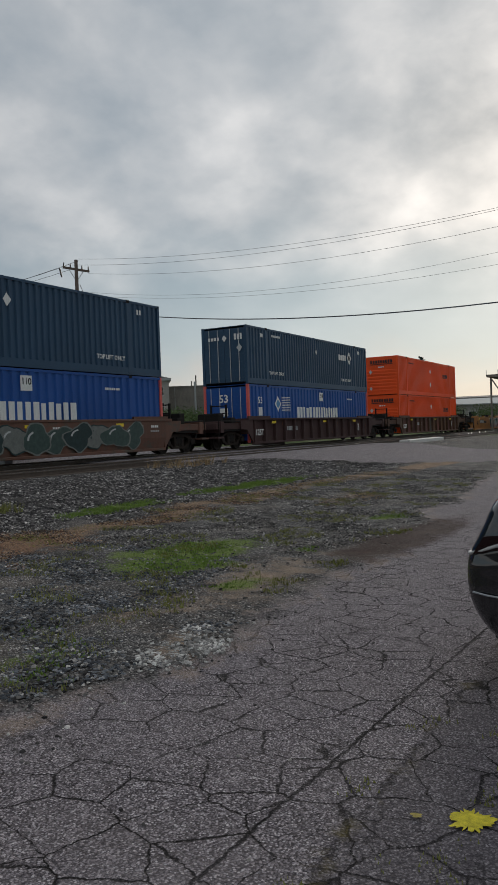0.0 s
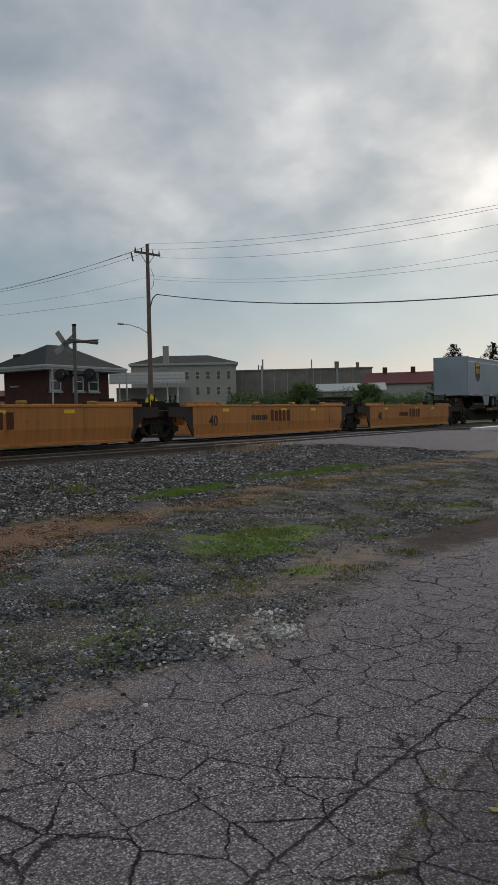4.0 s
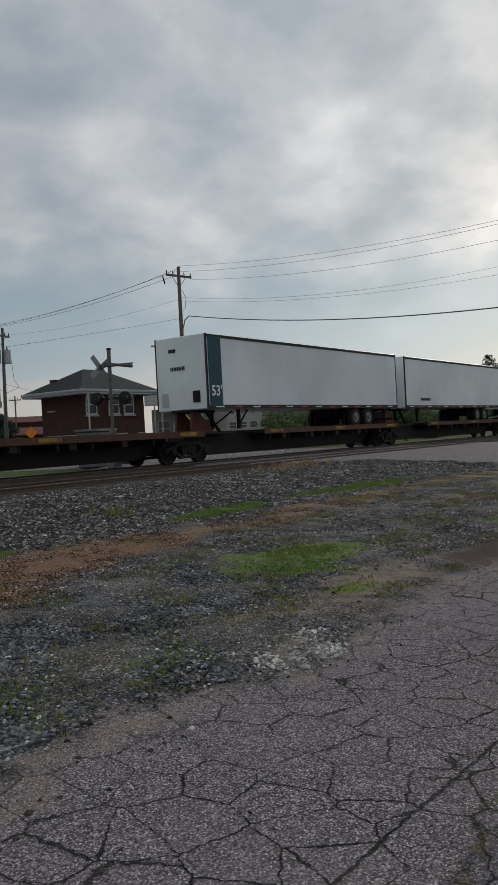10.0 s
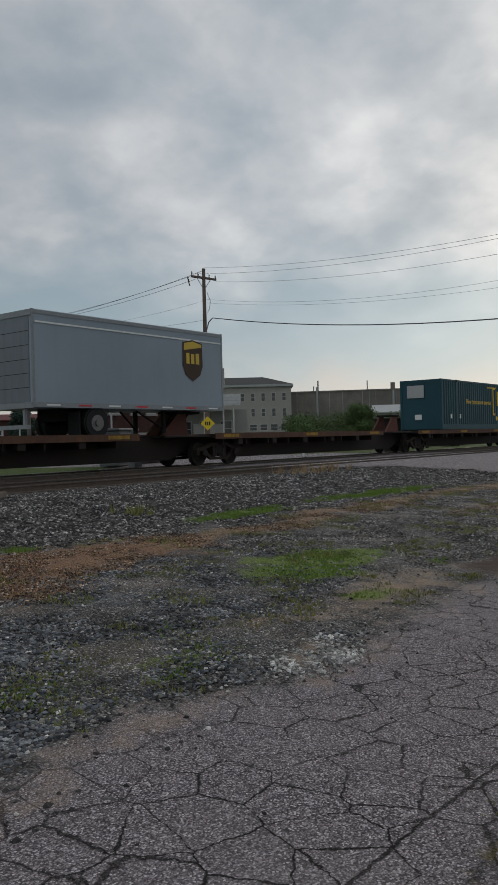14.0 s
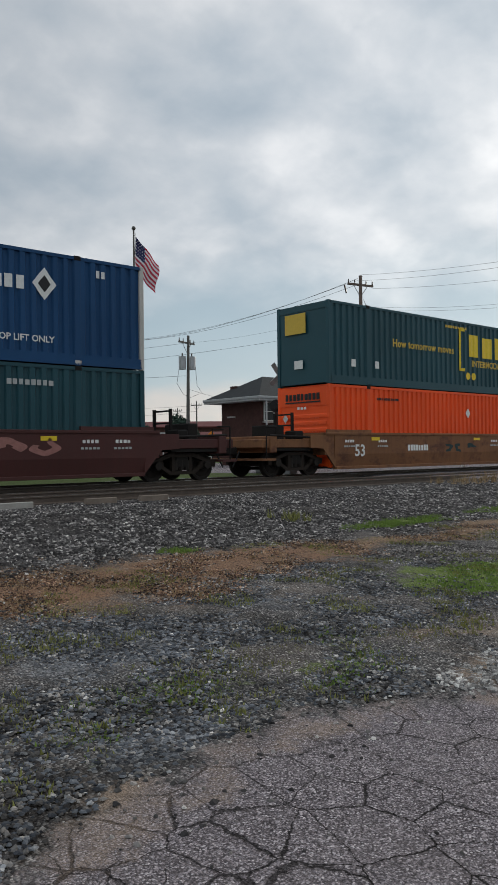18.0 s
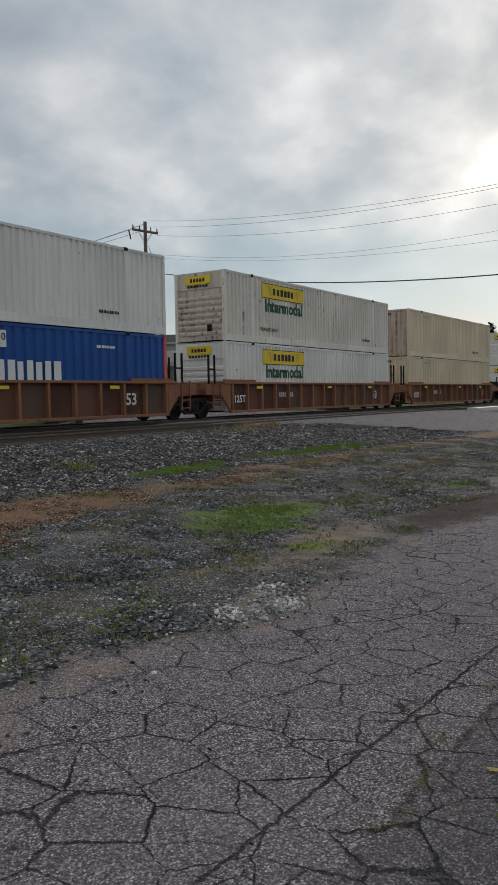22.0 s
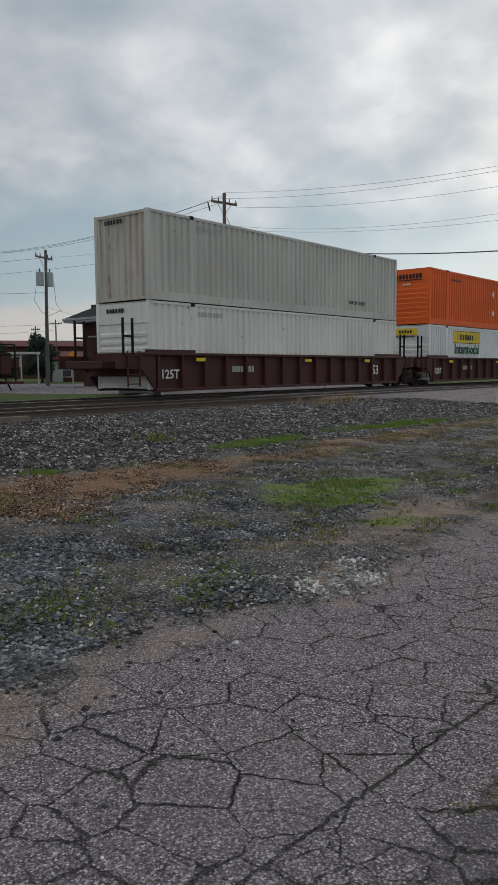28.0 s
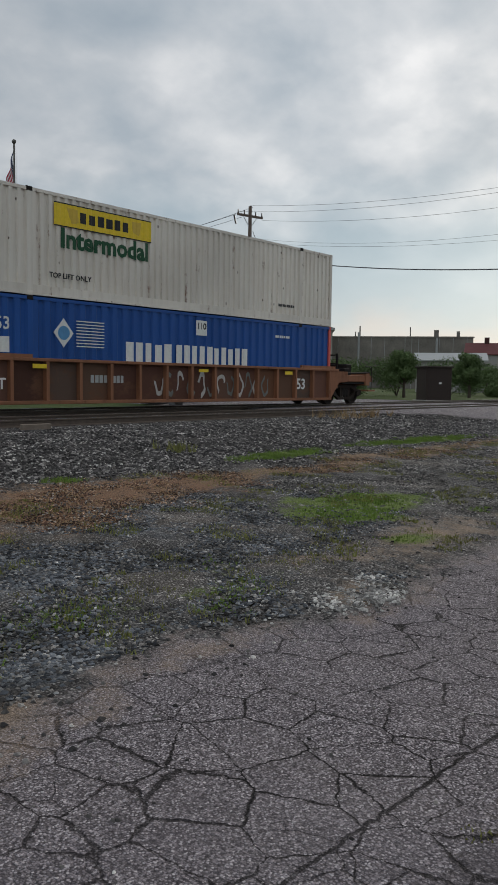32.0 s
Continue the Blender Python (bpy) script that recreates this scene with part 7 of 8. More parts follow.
for k, (bx, by, bw, bh) in enumerate(((50.0, 33.4, 3.6, 3.0), (57.6, 39.0, 5.2, 3.6), (61.5, 35.8, 5.0, 3.9), (68.0, 34.0, 5.5, 3.7), (74.0, 33.0, 5.5, 3.4), (80.0, 32.6, 5.5, 3.6), (87.0, 31.5, 6.0, 3.5), (93.0, 28.4, 6.0, 3.5), (100.0, 26.0, 6.5, 3.6), (107.0, 23.6, 6.5, 3.8), (66.0, 28.6, 3.0, 1.7), (71.0, 26.5, 3.0, 1.6))):
    bush("bushy green shrub along the far verge", bx, by, bw, bh, 40 + k, 2600 if k < 5 else 1800)

# ---- street furniture ----
WOOD = plain("pole_wood", (0.15, 0.115, 0.095), 0.9, 0.3, 4, bump=0.3)
POLEGREY = plain("weathered_pole", (0.13, 0.125, 0.115), 0.85, 0.3, 4)
WIRE = plain("wire_black", (0.10, 0.10, 0.105), 0.6, 0.1, 4)
INSUL = plain("insulator", (0.06, 0.05, 0.045), 0.3, 0.2, 8)
GALV = plain("galvanised_steel", (0.40, 0.41, 0.42), 0.5, 0.15, 6, metal=0.5)
ALUM = plain("pale_metal", (0.55, 0.55, 0.54), 0.45, 0.15, 6, metal=0.3)


def tube(points, r, name="wire", material=None):
    cu = bpy.data.curves.new(name, "CURVE")
    cu.dimensions, cu.bevel_depth, cu.bevel_resolution = "3D", r, 1
    sp = cu.splines.new("POLY")
    sp.points.add(len(points) - 1)
    for p, q in zip(sp.points, points):
        p.co = (*q, 1)
    cu.materials.append(material or WIRE)
    return cu


def span(a, b, sag, r=0.012, label="black overhead wire between poles"):
    a, b = Vector(a), Vector(b)
    pts = []
    for k in range(25):
        u = k / 24
        p = a.lerp(b, u)
        p.z -= sag * 4 * u * (1 - u)
        pts.append(p)
    tagged(new("overhead_wire", tube(pts, r * 0.8)), label, "wire", "overhead wires")


def utility_pole(x, y, top, label, arms=((0.0, 1.2),), lean=0.0, r=0.16, mat=None, ang=-0.85):
    z = ground_z(x, y)
    p = thing("utility_pole", label, "utility pole", (x, y, z), "utility poles")
    h = top - z
    part("shaft", rod((0, 0, -0.05), (lean, 0, h), r, seg=12, r2=r * 0.62), mat or WOOD, p)
    ux, uy = math.cos(ang), math.sin(ang)
    for dz, w in arms:
        zz = h - 0.55 - dz
        bm = box(-w, w, -0.05, 0.05, zz - 0.06, zz + 0.06)
        bmesh.ops.rotate(bm, verts=bm.verts, cent=(0, 0, 0), matrix=Matrix.Rotation(ang, 3, "Z"))
        part("crossarm", bm, mat or WOOD, p)
        for k in (-0.95, -0.45, 0.45, 0.95):
            part("insulator", rod((k * w * ux, k * w * uy, zz + 0.06), (k * w * ux, k * w * uy, zz + 0.28), 0.045, seg=8, r2=0.03), INSUL, p)
        for s in (-1, 1):
            part("arm_brace", rod((s * w * 0.55 * ux, s * w * 0.55 * uy, zz - 0.05), (0, 0, zz - 0.7), 0.02, seg=5), GALV, p)
    return p


POLE_A = (35.5, 30.75, 11.9)
pa = utility_pole(*POLE_A, "tall brown wooden utility pole with crossarm and street lamp", ((0.0, 0.92),), ang=-0.2)
h = 11.9 - ground_z(35.5, 30.75)
part("lamp_arm", tube([(0, 0, 6.0), (-0.35, 0.4, 6.35), (-0.75, 0.85, 6.55), (-1.0, 1.15, 6.6)], 0.024, "lamp_arm", GALV), None, pa)
part("lamp_head", box(-1.35, -0.95, 1.05, 1.3, 6.54, 6.66, bev=0.04), ALUM, pa, "pale cobra-head street lamp")
part("cutout", rod((-0.55, 0.62, h - 1.0), (-0.62, 0.70, h - 0.5), 0.05, seg=8), INSUL, pa)
part("ground_wire", tube([(0.14, -0.1, h - 1.4), (0.30, -0.22, h - 1.9), (0.22, -0.2, h - 2.4), (0.13, -0.1, h - 2.6)], 0.015, "ground_wire"), None, pa)
sgn = part("warning_sign", prism([(0, -0.42), (0.42, 0), (0, 0.42), (-0.42, 0)], -0.012, 0.012, axis="y"), YELLOW, pa, "yellow diamond warning sign", pose(-0.32, -0.30, 2.05, 0, 0, -45))
part("sign_mark", bars(3, 0.34, 0.22, BLACK, 3), None, sgn, at=(0, -0.018, 0))
POLE_B = (34.5, 46.6, 10.15)
pb = utility_pole(*POLE_B, "grey wooden utility pole with two transformers", ((0.0, 1.0),), 0.15, 0.15, POLEGREY, 0.34)
for k in (-0.45, 0.5):
    tr = part("transformer", rod((k * 0.72, -k * 0.25, 7.0), (k * 0.72, -k * 0.25, 7.95), 0.27, seg=14), GALV, pb, "grey can transformer")
    part("bushing", rod((k * 0.72, -k * 0.25, 7.95), (k * 0.72, -k * 0.25, 8.2), 0.05, seg=6), INSUL, tr)
part("drop_wire", tube([(-0.4, 0.4, 7.2), (-0.55, 0.5, 6.0), (-0.2, 0.2, 5.2), (0.1, -0.1, 5.0)], 0.015, "drop_wire"), None, pb)
part("drop_wire", tube([(0.4, -0.5, 7.2), (0.5, -0.55, 5.8), (0.75, -0.8, 5.3), (0.1, -0.1, 4.9)], 0.015, "drop_wire"), None, pb)
POLE_C = (38.6, 64.4, 12.4)
utility_pole(*POLE_C, "grey wooden utility pole with two crossarms", ((0.0, 1.7), (0.9, 1.0)), 0, 0.15, POLEGREY, 0.34)
utility_pole(66.5, 87.6, 8.6, "far small utility pole with a transformer", ((0.0, 0.8),), 0, 0.13, POLEGREY)
utility_pole(76.1, 105.4, 8.8, "far small utility pole", ((0.0, 0.7),), 0, 0.13, POLEGREY)
utility_pole(115.8, 31.9, 8.4, "far thin utility pole past the shrubs", ((0.0, 0.6),), 0, 0.13, POLEGREY)
POLE_D = (30.0, -8.0, 11.4)
utility_pole(*POLE_D, "brown wooden utility pole beside the road", ((0.0, 0.85),))
for dx, dy, z, zb, sag in ((0.86, -0.18, 11.22, 10.87, 1.59), (0.0, 0.0, 11.95, 10.9, 1.36), (-0.86, 0.18, 11.5, 10.85, 1.5), (0.1, 0, 10.1, 10.2, 1.98), (-0.1, 0, 9.87, 8.97, 1.61)):
    span((35.5 + dx, 30.75 + dy, z), (30 + dx, -8 + dy, zb), sag, 0.009 if z > 11 else 0.007)
span((35.7, 30.3, 8.95), (30.0, -8.0, 7.05), 1.49, 0.035, "thick black telephone cable between poles")
tagged(new("cable_loop", tube([(35.55, 30.7, 7.6), (35.52, 30.65, 8.2), (35.56, 30.5, 8.7), (35.7, 30.3, 8.95)], 0.035)), "thick black cable bending down a wooden pole", "wire", "overhead wires")
for dx, dy, z in ((-0.55, 0.62, 11.45), (0.1, -0.1, 11.85), (-0.3, 0.3, 11.3)):
    span((35.5 + dx, 30.75 + dy, z), (38.6 + dx * 2, 64.4 + dy, 12.0), 0.9, 0.013)
    span((38.6 + dx * 2, 64.4 + dy, 12.0), (30.0, 130.0, 13.0), 2.0, 0.013)
span((35.5, 30.75, 10.0), (34.5, 46.6, 9.6), 0.35, 0.007)
span((34.5, 46.6, 9.6), (20.0, 75.0, 9.4), 0.4, 0.013)
span((35.5, 30.75, 8.85), (18.0, 60.0, 7.0), 0.5, 0.010)
span((34.5, 46.6, 7.2), (16.0, 56.0, 6.9), 0.3, 0.015)
span((34.6, 46.5, 6.2), (37.0, 43.0, 5.1), 0.1, 0.012)
span((66.5, 87.6, 8.0), (20.0, 80.0, 7.0), 0.8, 0.02)
span((66.5, 87.6, 7.2), (20.0, 80.0, 5.6), 0.8, 0.02)


CABINET = plain("cabinet_grey", (0.13, 0.135, 0.135), 0.7, 0.25, 5)
GALVDULL = plain("weathered_board", (0.30, 0.30, 0.29), 0.8, 0.2, 6)


def crossing_mast():
    x, y = 22.3, 23.2
    z = ground_z(x, y)
    m = thing("crossing_signal", "railway crossing mast with crossbuck and dark signal lamps", "crossing signal", pose(x, y, z, 0, 0, 40))
    top = 5.42 - z
    part("mast", rod((0, 0, 0), (0, 0, top), 0.065, seg=10), POLEGREY, m)
    part("mast_cap", box(-0.09, 0.09, -0.07, 0.07, top - 1.2, top, bev=0.01), POLEGREY, m, "weathered grey board")
    board = mesh_of("crossbuck_board", box(-0.60, 0.60, -0.012, 0.012, -0.11, 0.11, bev=0.004), GALVDULL)
    for a in (52, -38):
        part("crossbuck_board", board, None, m, "weathered pale crossbuck board", pose(-0.05, 0.36, top - 0.72, 0, a, -48))
        part("crossbuck_board", board, None, m, "weathered pale crossbuck board", pose(0.05, -0.34, top - 0.60, 70, a * 0.12, -70))
    part("lamp_bar", box(-0.03, 0.03, -0.62, 0.62, top - 1.98, top - 1.90), DARKSTEEL, m)
    for q in (-0.55, 0.55):
        lamp = part("signal_lamp", rod((0.02, q, top - 1.94), (0.12, q, top - 1.94), 0.27, seg=18), BLACK, m, "black signal lamp backboard")
        part("hood", rod((0.02, q, top - 1.94), (-0.30, q, top - 1.94), 0.13, seg=12), BLACK, lamp)
    part("bell", rod((0, 0, top), (0, 0, top + 0.08), 0.09, seg=10), DARKSTEEL, m)
    part("base_cone", rod((0, 0, 0.0), (0, 0, 1.5), 0.28, seg=4, r2=0.14), CABINET, m, "grey junction box at the foot")
    return m


crossing_mast()
cab = thing("relay_box", "grey metal relay cabinet beside the crossing", "cabinet", pose(22.7, 24.6, ground_z(22.7, 24.6), 0, 0, 20))
part("body", box(-0.85, 0.85, -0.45, 0.45, 0.0, 1.45, bev=0.03), CABINET, cab)
part("roof", box(-0.92, 0.92, -0.52, 0.52, 1.45, 1.55, bev=0.02), CABINET, cab)
part("door", box(-0.75, -0.05, -0.47, -0.45, 0.12, 1.35), CABINET, cab)
for k in range(3):
    t = thing("stone_heap", "heap of pale boulders beside a brick house", "boulder", (23.4 + 1.0 * k, 25.4, ground_z(24, 25.4)), "pale boulders")
    bm = bmesh.new()
    bmesh.ops.create_icosphere(bm, subdivisions=2, radius=0.7)
    for v in bm.verts:
        v.co *= 1 + 0.3 * noise.noise(v.co * 1.7 + Vector((k * 3, 0, 0)))
        v.co.z *= 0.8
    part("boulder", bm, CONCRETE, t, at=(0, 0, 0.4))
ws = thing("road_sign", "orange diamond road work sign on a post", "road sign", pose(24.8, 31.5, ground_z(24.8, 31.5), 0, 0, -48))
part("post", rod((0, 0, 0), (0, 0, 1.72), 0.03, seg=6), GALV, ws)
part("board", prism([(0, -0.30), (0.30, 0), (0, 0.30), (-0.30, 0)], -0.02, 0.0, axis="y"), plain("sign_orange", (0.75, 0.24, 0.02), 0.5, 0.1, 10), ws, at=(0, -0.04, 1.75))

# black control cabinet on the lawn
bc = thing("control_cabinet", "dark steel control cabinet standing on the lawn", "cabinet", pose(45.6, 23.9, ground_z(45.6, 23.9), 0, 0, -38))
part("body", box(-0.85, 0.85, -0.75, 0.75, 0.0, 2.1, bev=0.02), W_DARK, bc)
part("roof", box(-0.95, 0.95, -0.85, 0.85, 2.1, 2.2, bev=0.02), W_DARK, bc)
part("door", box(-0.75, 0.75, -0.78, -0.75, 0.1, 2.0), W_DARK, bc)
part("door_label", box(-0.02, 0.18, -0.786, -0.78, 1.1, 1.2), WHITE, bc, "small white label")
part("plinth", box(-1.0, 1.0, -0.95, 0.95, -0.06, 0.08), CONCRETE, bc)
mk = thing("marker_post", "short white marker post by the track", "post", (34.2, 23.0, ground_z(34.2, 23.0)))
part("post", box(-0.08, 0.08, -0.08, 0.08, 0, 0.55, bev=0.015), WHITE, mk)
# flat white strip along the near rail
sl = thing("concrete_slab", "pale slab beside the rails at the crossing", "slab", (47.2, 13.9, ground_z(47, 13.9)))
part("slab", box(-4.2, 2.8, -0.30, 0.30, -0.05, 0.20, bev=0.02), plain("slab_white", (0.62, 0.60, 0.57), 0.6, 0.1, 4), sl)
TIEPALE = plain("pale_tie", (0.20, 0.16, 0.13), 0.9, 0.25, 7)
for k, x in enumerate((6.45, 8.3, 9.6, 3.4)):
    tp = thing("tie_plank", "pale plank lying against the near rail", "plank", (x, 14.28, RAIL - 0.13), "pale planks along the rail")
    part("plank", box(-0.36, 0.36, -0.05, 0.05, -0.08, 0.08, bev=0.01), CONCRETE if k < 1 else TIEPALE, tp)

# ---- flag ----
fp = thing("flagpole", "tall grey metal flagpole with a ball on top", "flagpole", (20.6, 32.0, ground_z(20.6, 32.0)))
fh = 12.25 - ground_z(20.6, 32.0)
part("shaft", rod((0, 0, 0), (0, 0, fh), 0.07, seg=12, r2=0.04), POLEGREY, fp)
bm = bmesh.new()
bmesh.ops.create_uvsphere(bm, u_segments=12, v_segments=8, radius=0.10, matrix=Matrix.Translation((0, 0, fh + 0.1)))
part("ball", bm, POLEGREY, fp)
part("halyard", rod((0.10, -0.06, 1.2), (0.07, -0.04, fh - 0.1), 0.008, seg=5), WHITE, fp)
FLAG_RED = plain("flag_red", (0.46, 0.035, 0.07), 0.85, 0.12, 10)
FLAG_WHITE = plain("flag_white", (0.68, 0.63, 0.66), 0.85, 0.08, 10)
FLAG_BLUE = plain("flag_blue", (0.025, 0.03, 0.09), 0.85, 0.12, 10)
flag = thing("flag", "striped red, white and blue flag hanging from its pole", "flag", (20.6, 32.0, 12.0))


def flag_point(u, v):
    """u along the fly, v down the hoist, 0 to 1: a cloth that sags towards its free corner."""
    fold = 0.10 * math.sin(u * 9 + v * 2.5) * u
    return (0.08 + 1.40 * u - 0.30 * v * u + 0.04 * math.sin(v * 7), fold + 0.05 * math.sin(v * 6 + u * 3), -1.62 * v * (1 - 0.12 * u) - 1.20 * u ** 1.1)


def flag_patch(name, u0, u1, v0, v1, mat, off=0.0):
    n = 14
    V = [(p[0], p[1] + off, p[2]) for s in range(2) for k in range(n + 1) for p in [flag_point(u0 + (u1 - u0) * k / n, v0 + (v1 - v0) * s)]]
    me = from_lists(name, V, [(k, k + 1, n + 2 + k, n + 1 + k) for k in range(n)], mat)
    part(name, me, None, flag)


for k in range(13):
    flag_patch("stripe", 0.0 if k >= 7 else 0.4, 1.0, k / 13, (k + 1) / 13, FLAG_RED if k % 2 == 0 else FLAG_WHITE)
for k in range(7):
    flag_patch("canton", 0.0, 0.4, k / 13, (k + 1) / 13, FLAG_BLUE)
for i in range(5):
    for j in range(5):
        px = flag_point(0.05 + 0.08 * i, 0.05 + 0.1 * j)
        part("star", mesh_of("star", rod((0, -0.012, 0), (0, 0.012, 0), 0.025, seg=5), FLAG_WHITE), None, flag, at=px)

# ---- buildings ----
BRICKRED = plain("brick_red", (0.068, 0.032, 0.027), 0.9, 0.3, 3, bump=0.2)
SLATE = plain("slate_roof", (0.024, 0.026, 0.027), 0.8, 0.3, 3)
GUTTER = plain("gutter_grey", (0.36, 0.37, 0.37), 0.7, 0.15, 5)
FRAME = plain("window_frame", (0.55, 0.55, 0.53), 0.6, 0.1, 6)
RENDER = plain("grey_render", (0.34, 0.32, 0.295), 0.9, 0.12, 1.2)
METALWALL = plain("grey_cladding", (0.20, 0.182, 0.160), 0.8, 0.4, 0.35)
REDROOF = plain("red_roof", (0.125, 0.035, 0.034), 0.8, 0.2, 1.0)
PALEWALL = plain("pale_wall", (0.36, 0.345, 0.325), 0.85, 0.15, 0.8)


def glass_material():
    t = NT("window_glass")
    t.set((0.03, 0.035, 0.04), 0.08, 0.0, 0.6)
    return t.m


GLASS = glass_material()


def window(parent, w, h, at, sill=True, mullion=True):
    """A window whose face looks along -y of its own space."""
    f = bmesh.new()
    for a, b, c, d in ((-w / 2 - 0.07, w / 2 + 0.07, h / 2, h / 2 + 0.08), (-w / 2 - 0.07, w / 2 + 0.07, -h / 2 - 0.08, -h / 2), (-w / 2 - 0.07, -w / 2, -h / 2, h / 2), (w / 2, w / 2 + 0.07, -h / 2, h / 2)):
        box(a, b, -0.06, 0.05, c, d, f)
    if mullion:
        box(-w / 2, w / 2, -0.04, 0.02, -0.03, 0.03, f)
    o = part("window", f, FRAME, parent, "", at)
    part("pane", box(-w / 2, w / 2, -0.012, 0.0, -h / 2, h / 2), GLASS, o, "dark glass pane")
    if sill:
        part("sill", box(-w / 2 - 0.15, w / 2 + 0.15, -0.14, 0.05, -h / 2 - 0.2, -h / 2 - 0.08), CONCRETE, o)
    return o


def hip_roof(x0, x1, y0, y1, z, rise, inset):
    bm = bmesh.new()
    mx, my = (x0 + x1) / 2, (y0 + y1) / 2
    base = [bm.verts.new(p) for p in ((x0, y0, z), (x1, y0, z), (x1, y1, z), (x0, y1, z))]
    if x1 - x0 >= y1 - y0:
        r = [bm.verts.new((x0 + inset, my, z + rise)), bm.verts.new((x1 - inset, my, z + rise))]
        fs = ((base[0], base[1], r[1], r[0]), (base[1], base[2], r[1]), (base[2], base[3], r[0], r[1]), (base[3], base[0], r[0]))
    else:
        r = [bm.verts.new((mx, y0 + inset, z + rise)), bm.verts.new((mx, y1 - inset, z + rise))]
        fs = ((base[0], base[1], r[0]), (base[1], base[2], r[1], r[0]), (base[2], base[3], r[1]), (base[3], base[0], r[0], r[1]))
    for f in fs:
        bm.faces.new(f)
    bm.faces.new(base[::-1])
    bmesh.ops.recalc_face_normals(bm, faces=bm.faces)
    return bm


def brick_house():
    x0, x1, y0, y1 = 35.05, 40.75, 39.2, 43.3
    z, eave = ground_z(36, 40), 4.95
    hs = thing("brick_house", "dark red brick depot house with wide eaves and slate roof", "house", (0, 0, 0))
    wall = part("wall", box(x0, x1, y0, y1, z - 0.1, eave), BRICKRED, hs)
    part("band", box(x0 - 0.04, x1 + 0.04, y0 - 0.04, y1 + 0.04, 2.2, 2.35), CONCRETE, wall)
    part("soffit", box(x0 - 0.9, x1 + 0.9, y0 - 0.9, y1 + 0.9, eave, eave + 0.12), GUTTER, hs)
    part("gutter", box(x0 - 0.96, x1 + 0.96, y0 - 0.96, y1 + 0.96, eave + 0.12, eave + 0.30, bev=0.03), GUTTER, hs)
    part("roof", hip_roof(x0 - 0.86, x1 + 0.86, y0 - 0.86, y1 + 0.86, eave + 0.30, 1.6, 2.9), SLATE, hs)
    part("chimney", box(35.6, 36.2, 42.4, 43.0, eave, eave + 1.25), BRICKRED, hs)
    for x in (35.78, 37.80, 39.22):
        window(hs, 0.80, 1.15, (x, y0 - 0.02, 4.28))
    part("blind_sill", box(x0 - 0.1, x0 + 0.02, 41.8, 42.6, 3.95, 4.05), CONCRETE, hs)
    part("door", box(39.0, 40.0, y0 - 0.05, y0, z, z + 2.05), W_DARK, hs)
    for x in (34.5, 41.3):
        part("eave_post", rod((x, y0 - 1.2, z), (x, y0 - 1.2, eave), 0.06, seg=6), GUTTER, hs)


brick_house()


def pale_block():
    """Three storeys of grey render under a low dark roof, far off."""
    bx = thing("apartment_block", "pale grey three-storey building with dark hipped roof", "building", pose(134.6, 111.8, 0.6, 0, 0, -52.7))
    L, W, H = 15.0, 20.0, 12.6
    part("wall", box(-8, L, 0, W, 0, H), RENDER, bx)
    part("cornice", box(-8.5, L + 0.5, -0.5, W + 0.5, H, H + 0.5), GUTTER, bx)
    part("roof", hip_roof(-8.4, L + 0.4, -0.4, W + 0.4, H + 0.5, 2.4, 6.5), SLATE, bx)
    part("chimney", box(-1.0, 0.3, -0.15, 1.0, H - 1, H + 4.3), RENDER, bx)
    for r, z in enumerate((3.6, 6.9, 10.3)):
        for k in range(6):
            window(bx, 0.75 if r else 1.5, 1.7 if r else 1.3, (1.9 + 2.3 * k, -0.03, z), False)
        for k in range(7):
            window(bx, 0.8, 1.7, pose(-0.03, 2.0 + 2.6 * k, z, 0, 0, -90), False)


pale_block()


def canopy():
    cn = thing("canopy", "white metal canopy on thin posts before a pale shop", "canopy", pose(44.75, 42.9, ground_z(45, 43), 0, 0, -48.8))
    part("roof", box(0, 5.7, 0, 4.2, 3.95, 4.1), ALUM, cn)
    part("fascia", box(-0.05, 5.75, -0.06, 0.0, 3.75, 4.62), ALUM, cn)
    for k in range(3):
        part("fascia_seam", box(-0.05, 5.75, -0.09, -0.06, 3.85 + 0.27 * k, 3.88 + 0.27 * k), GALV, cn)
    for x in (0.7, 2.9, 4.4, 5.2):
        part("post", rod((x, 0.3, 0), (x, 0.3, 3.95), 0.06, seg=8), ALUM, cn)
    part("shop_wall", box(0.3, 6.5, 4.3, 9.0, 0, 3.6), PALEWALL, cn)
    for x in (1.3, 3.0, 4.7):
        window(cn, 0.9, 1.2, (x, 4.27, 2.0), False)
    part("tank", box(2.0, 4.4, 1.2, 3.0, 0, 2.35, bev=0.05), PALEWALL, cn, "pale boxy tank under the canopy")


canopy()


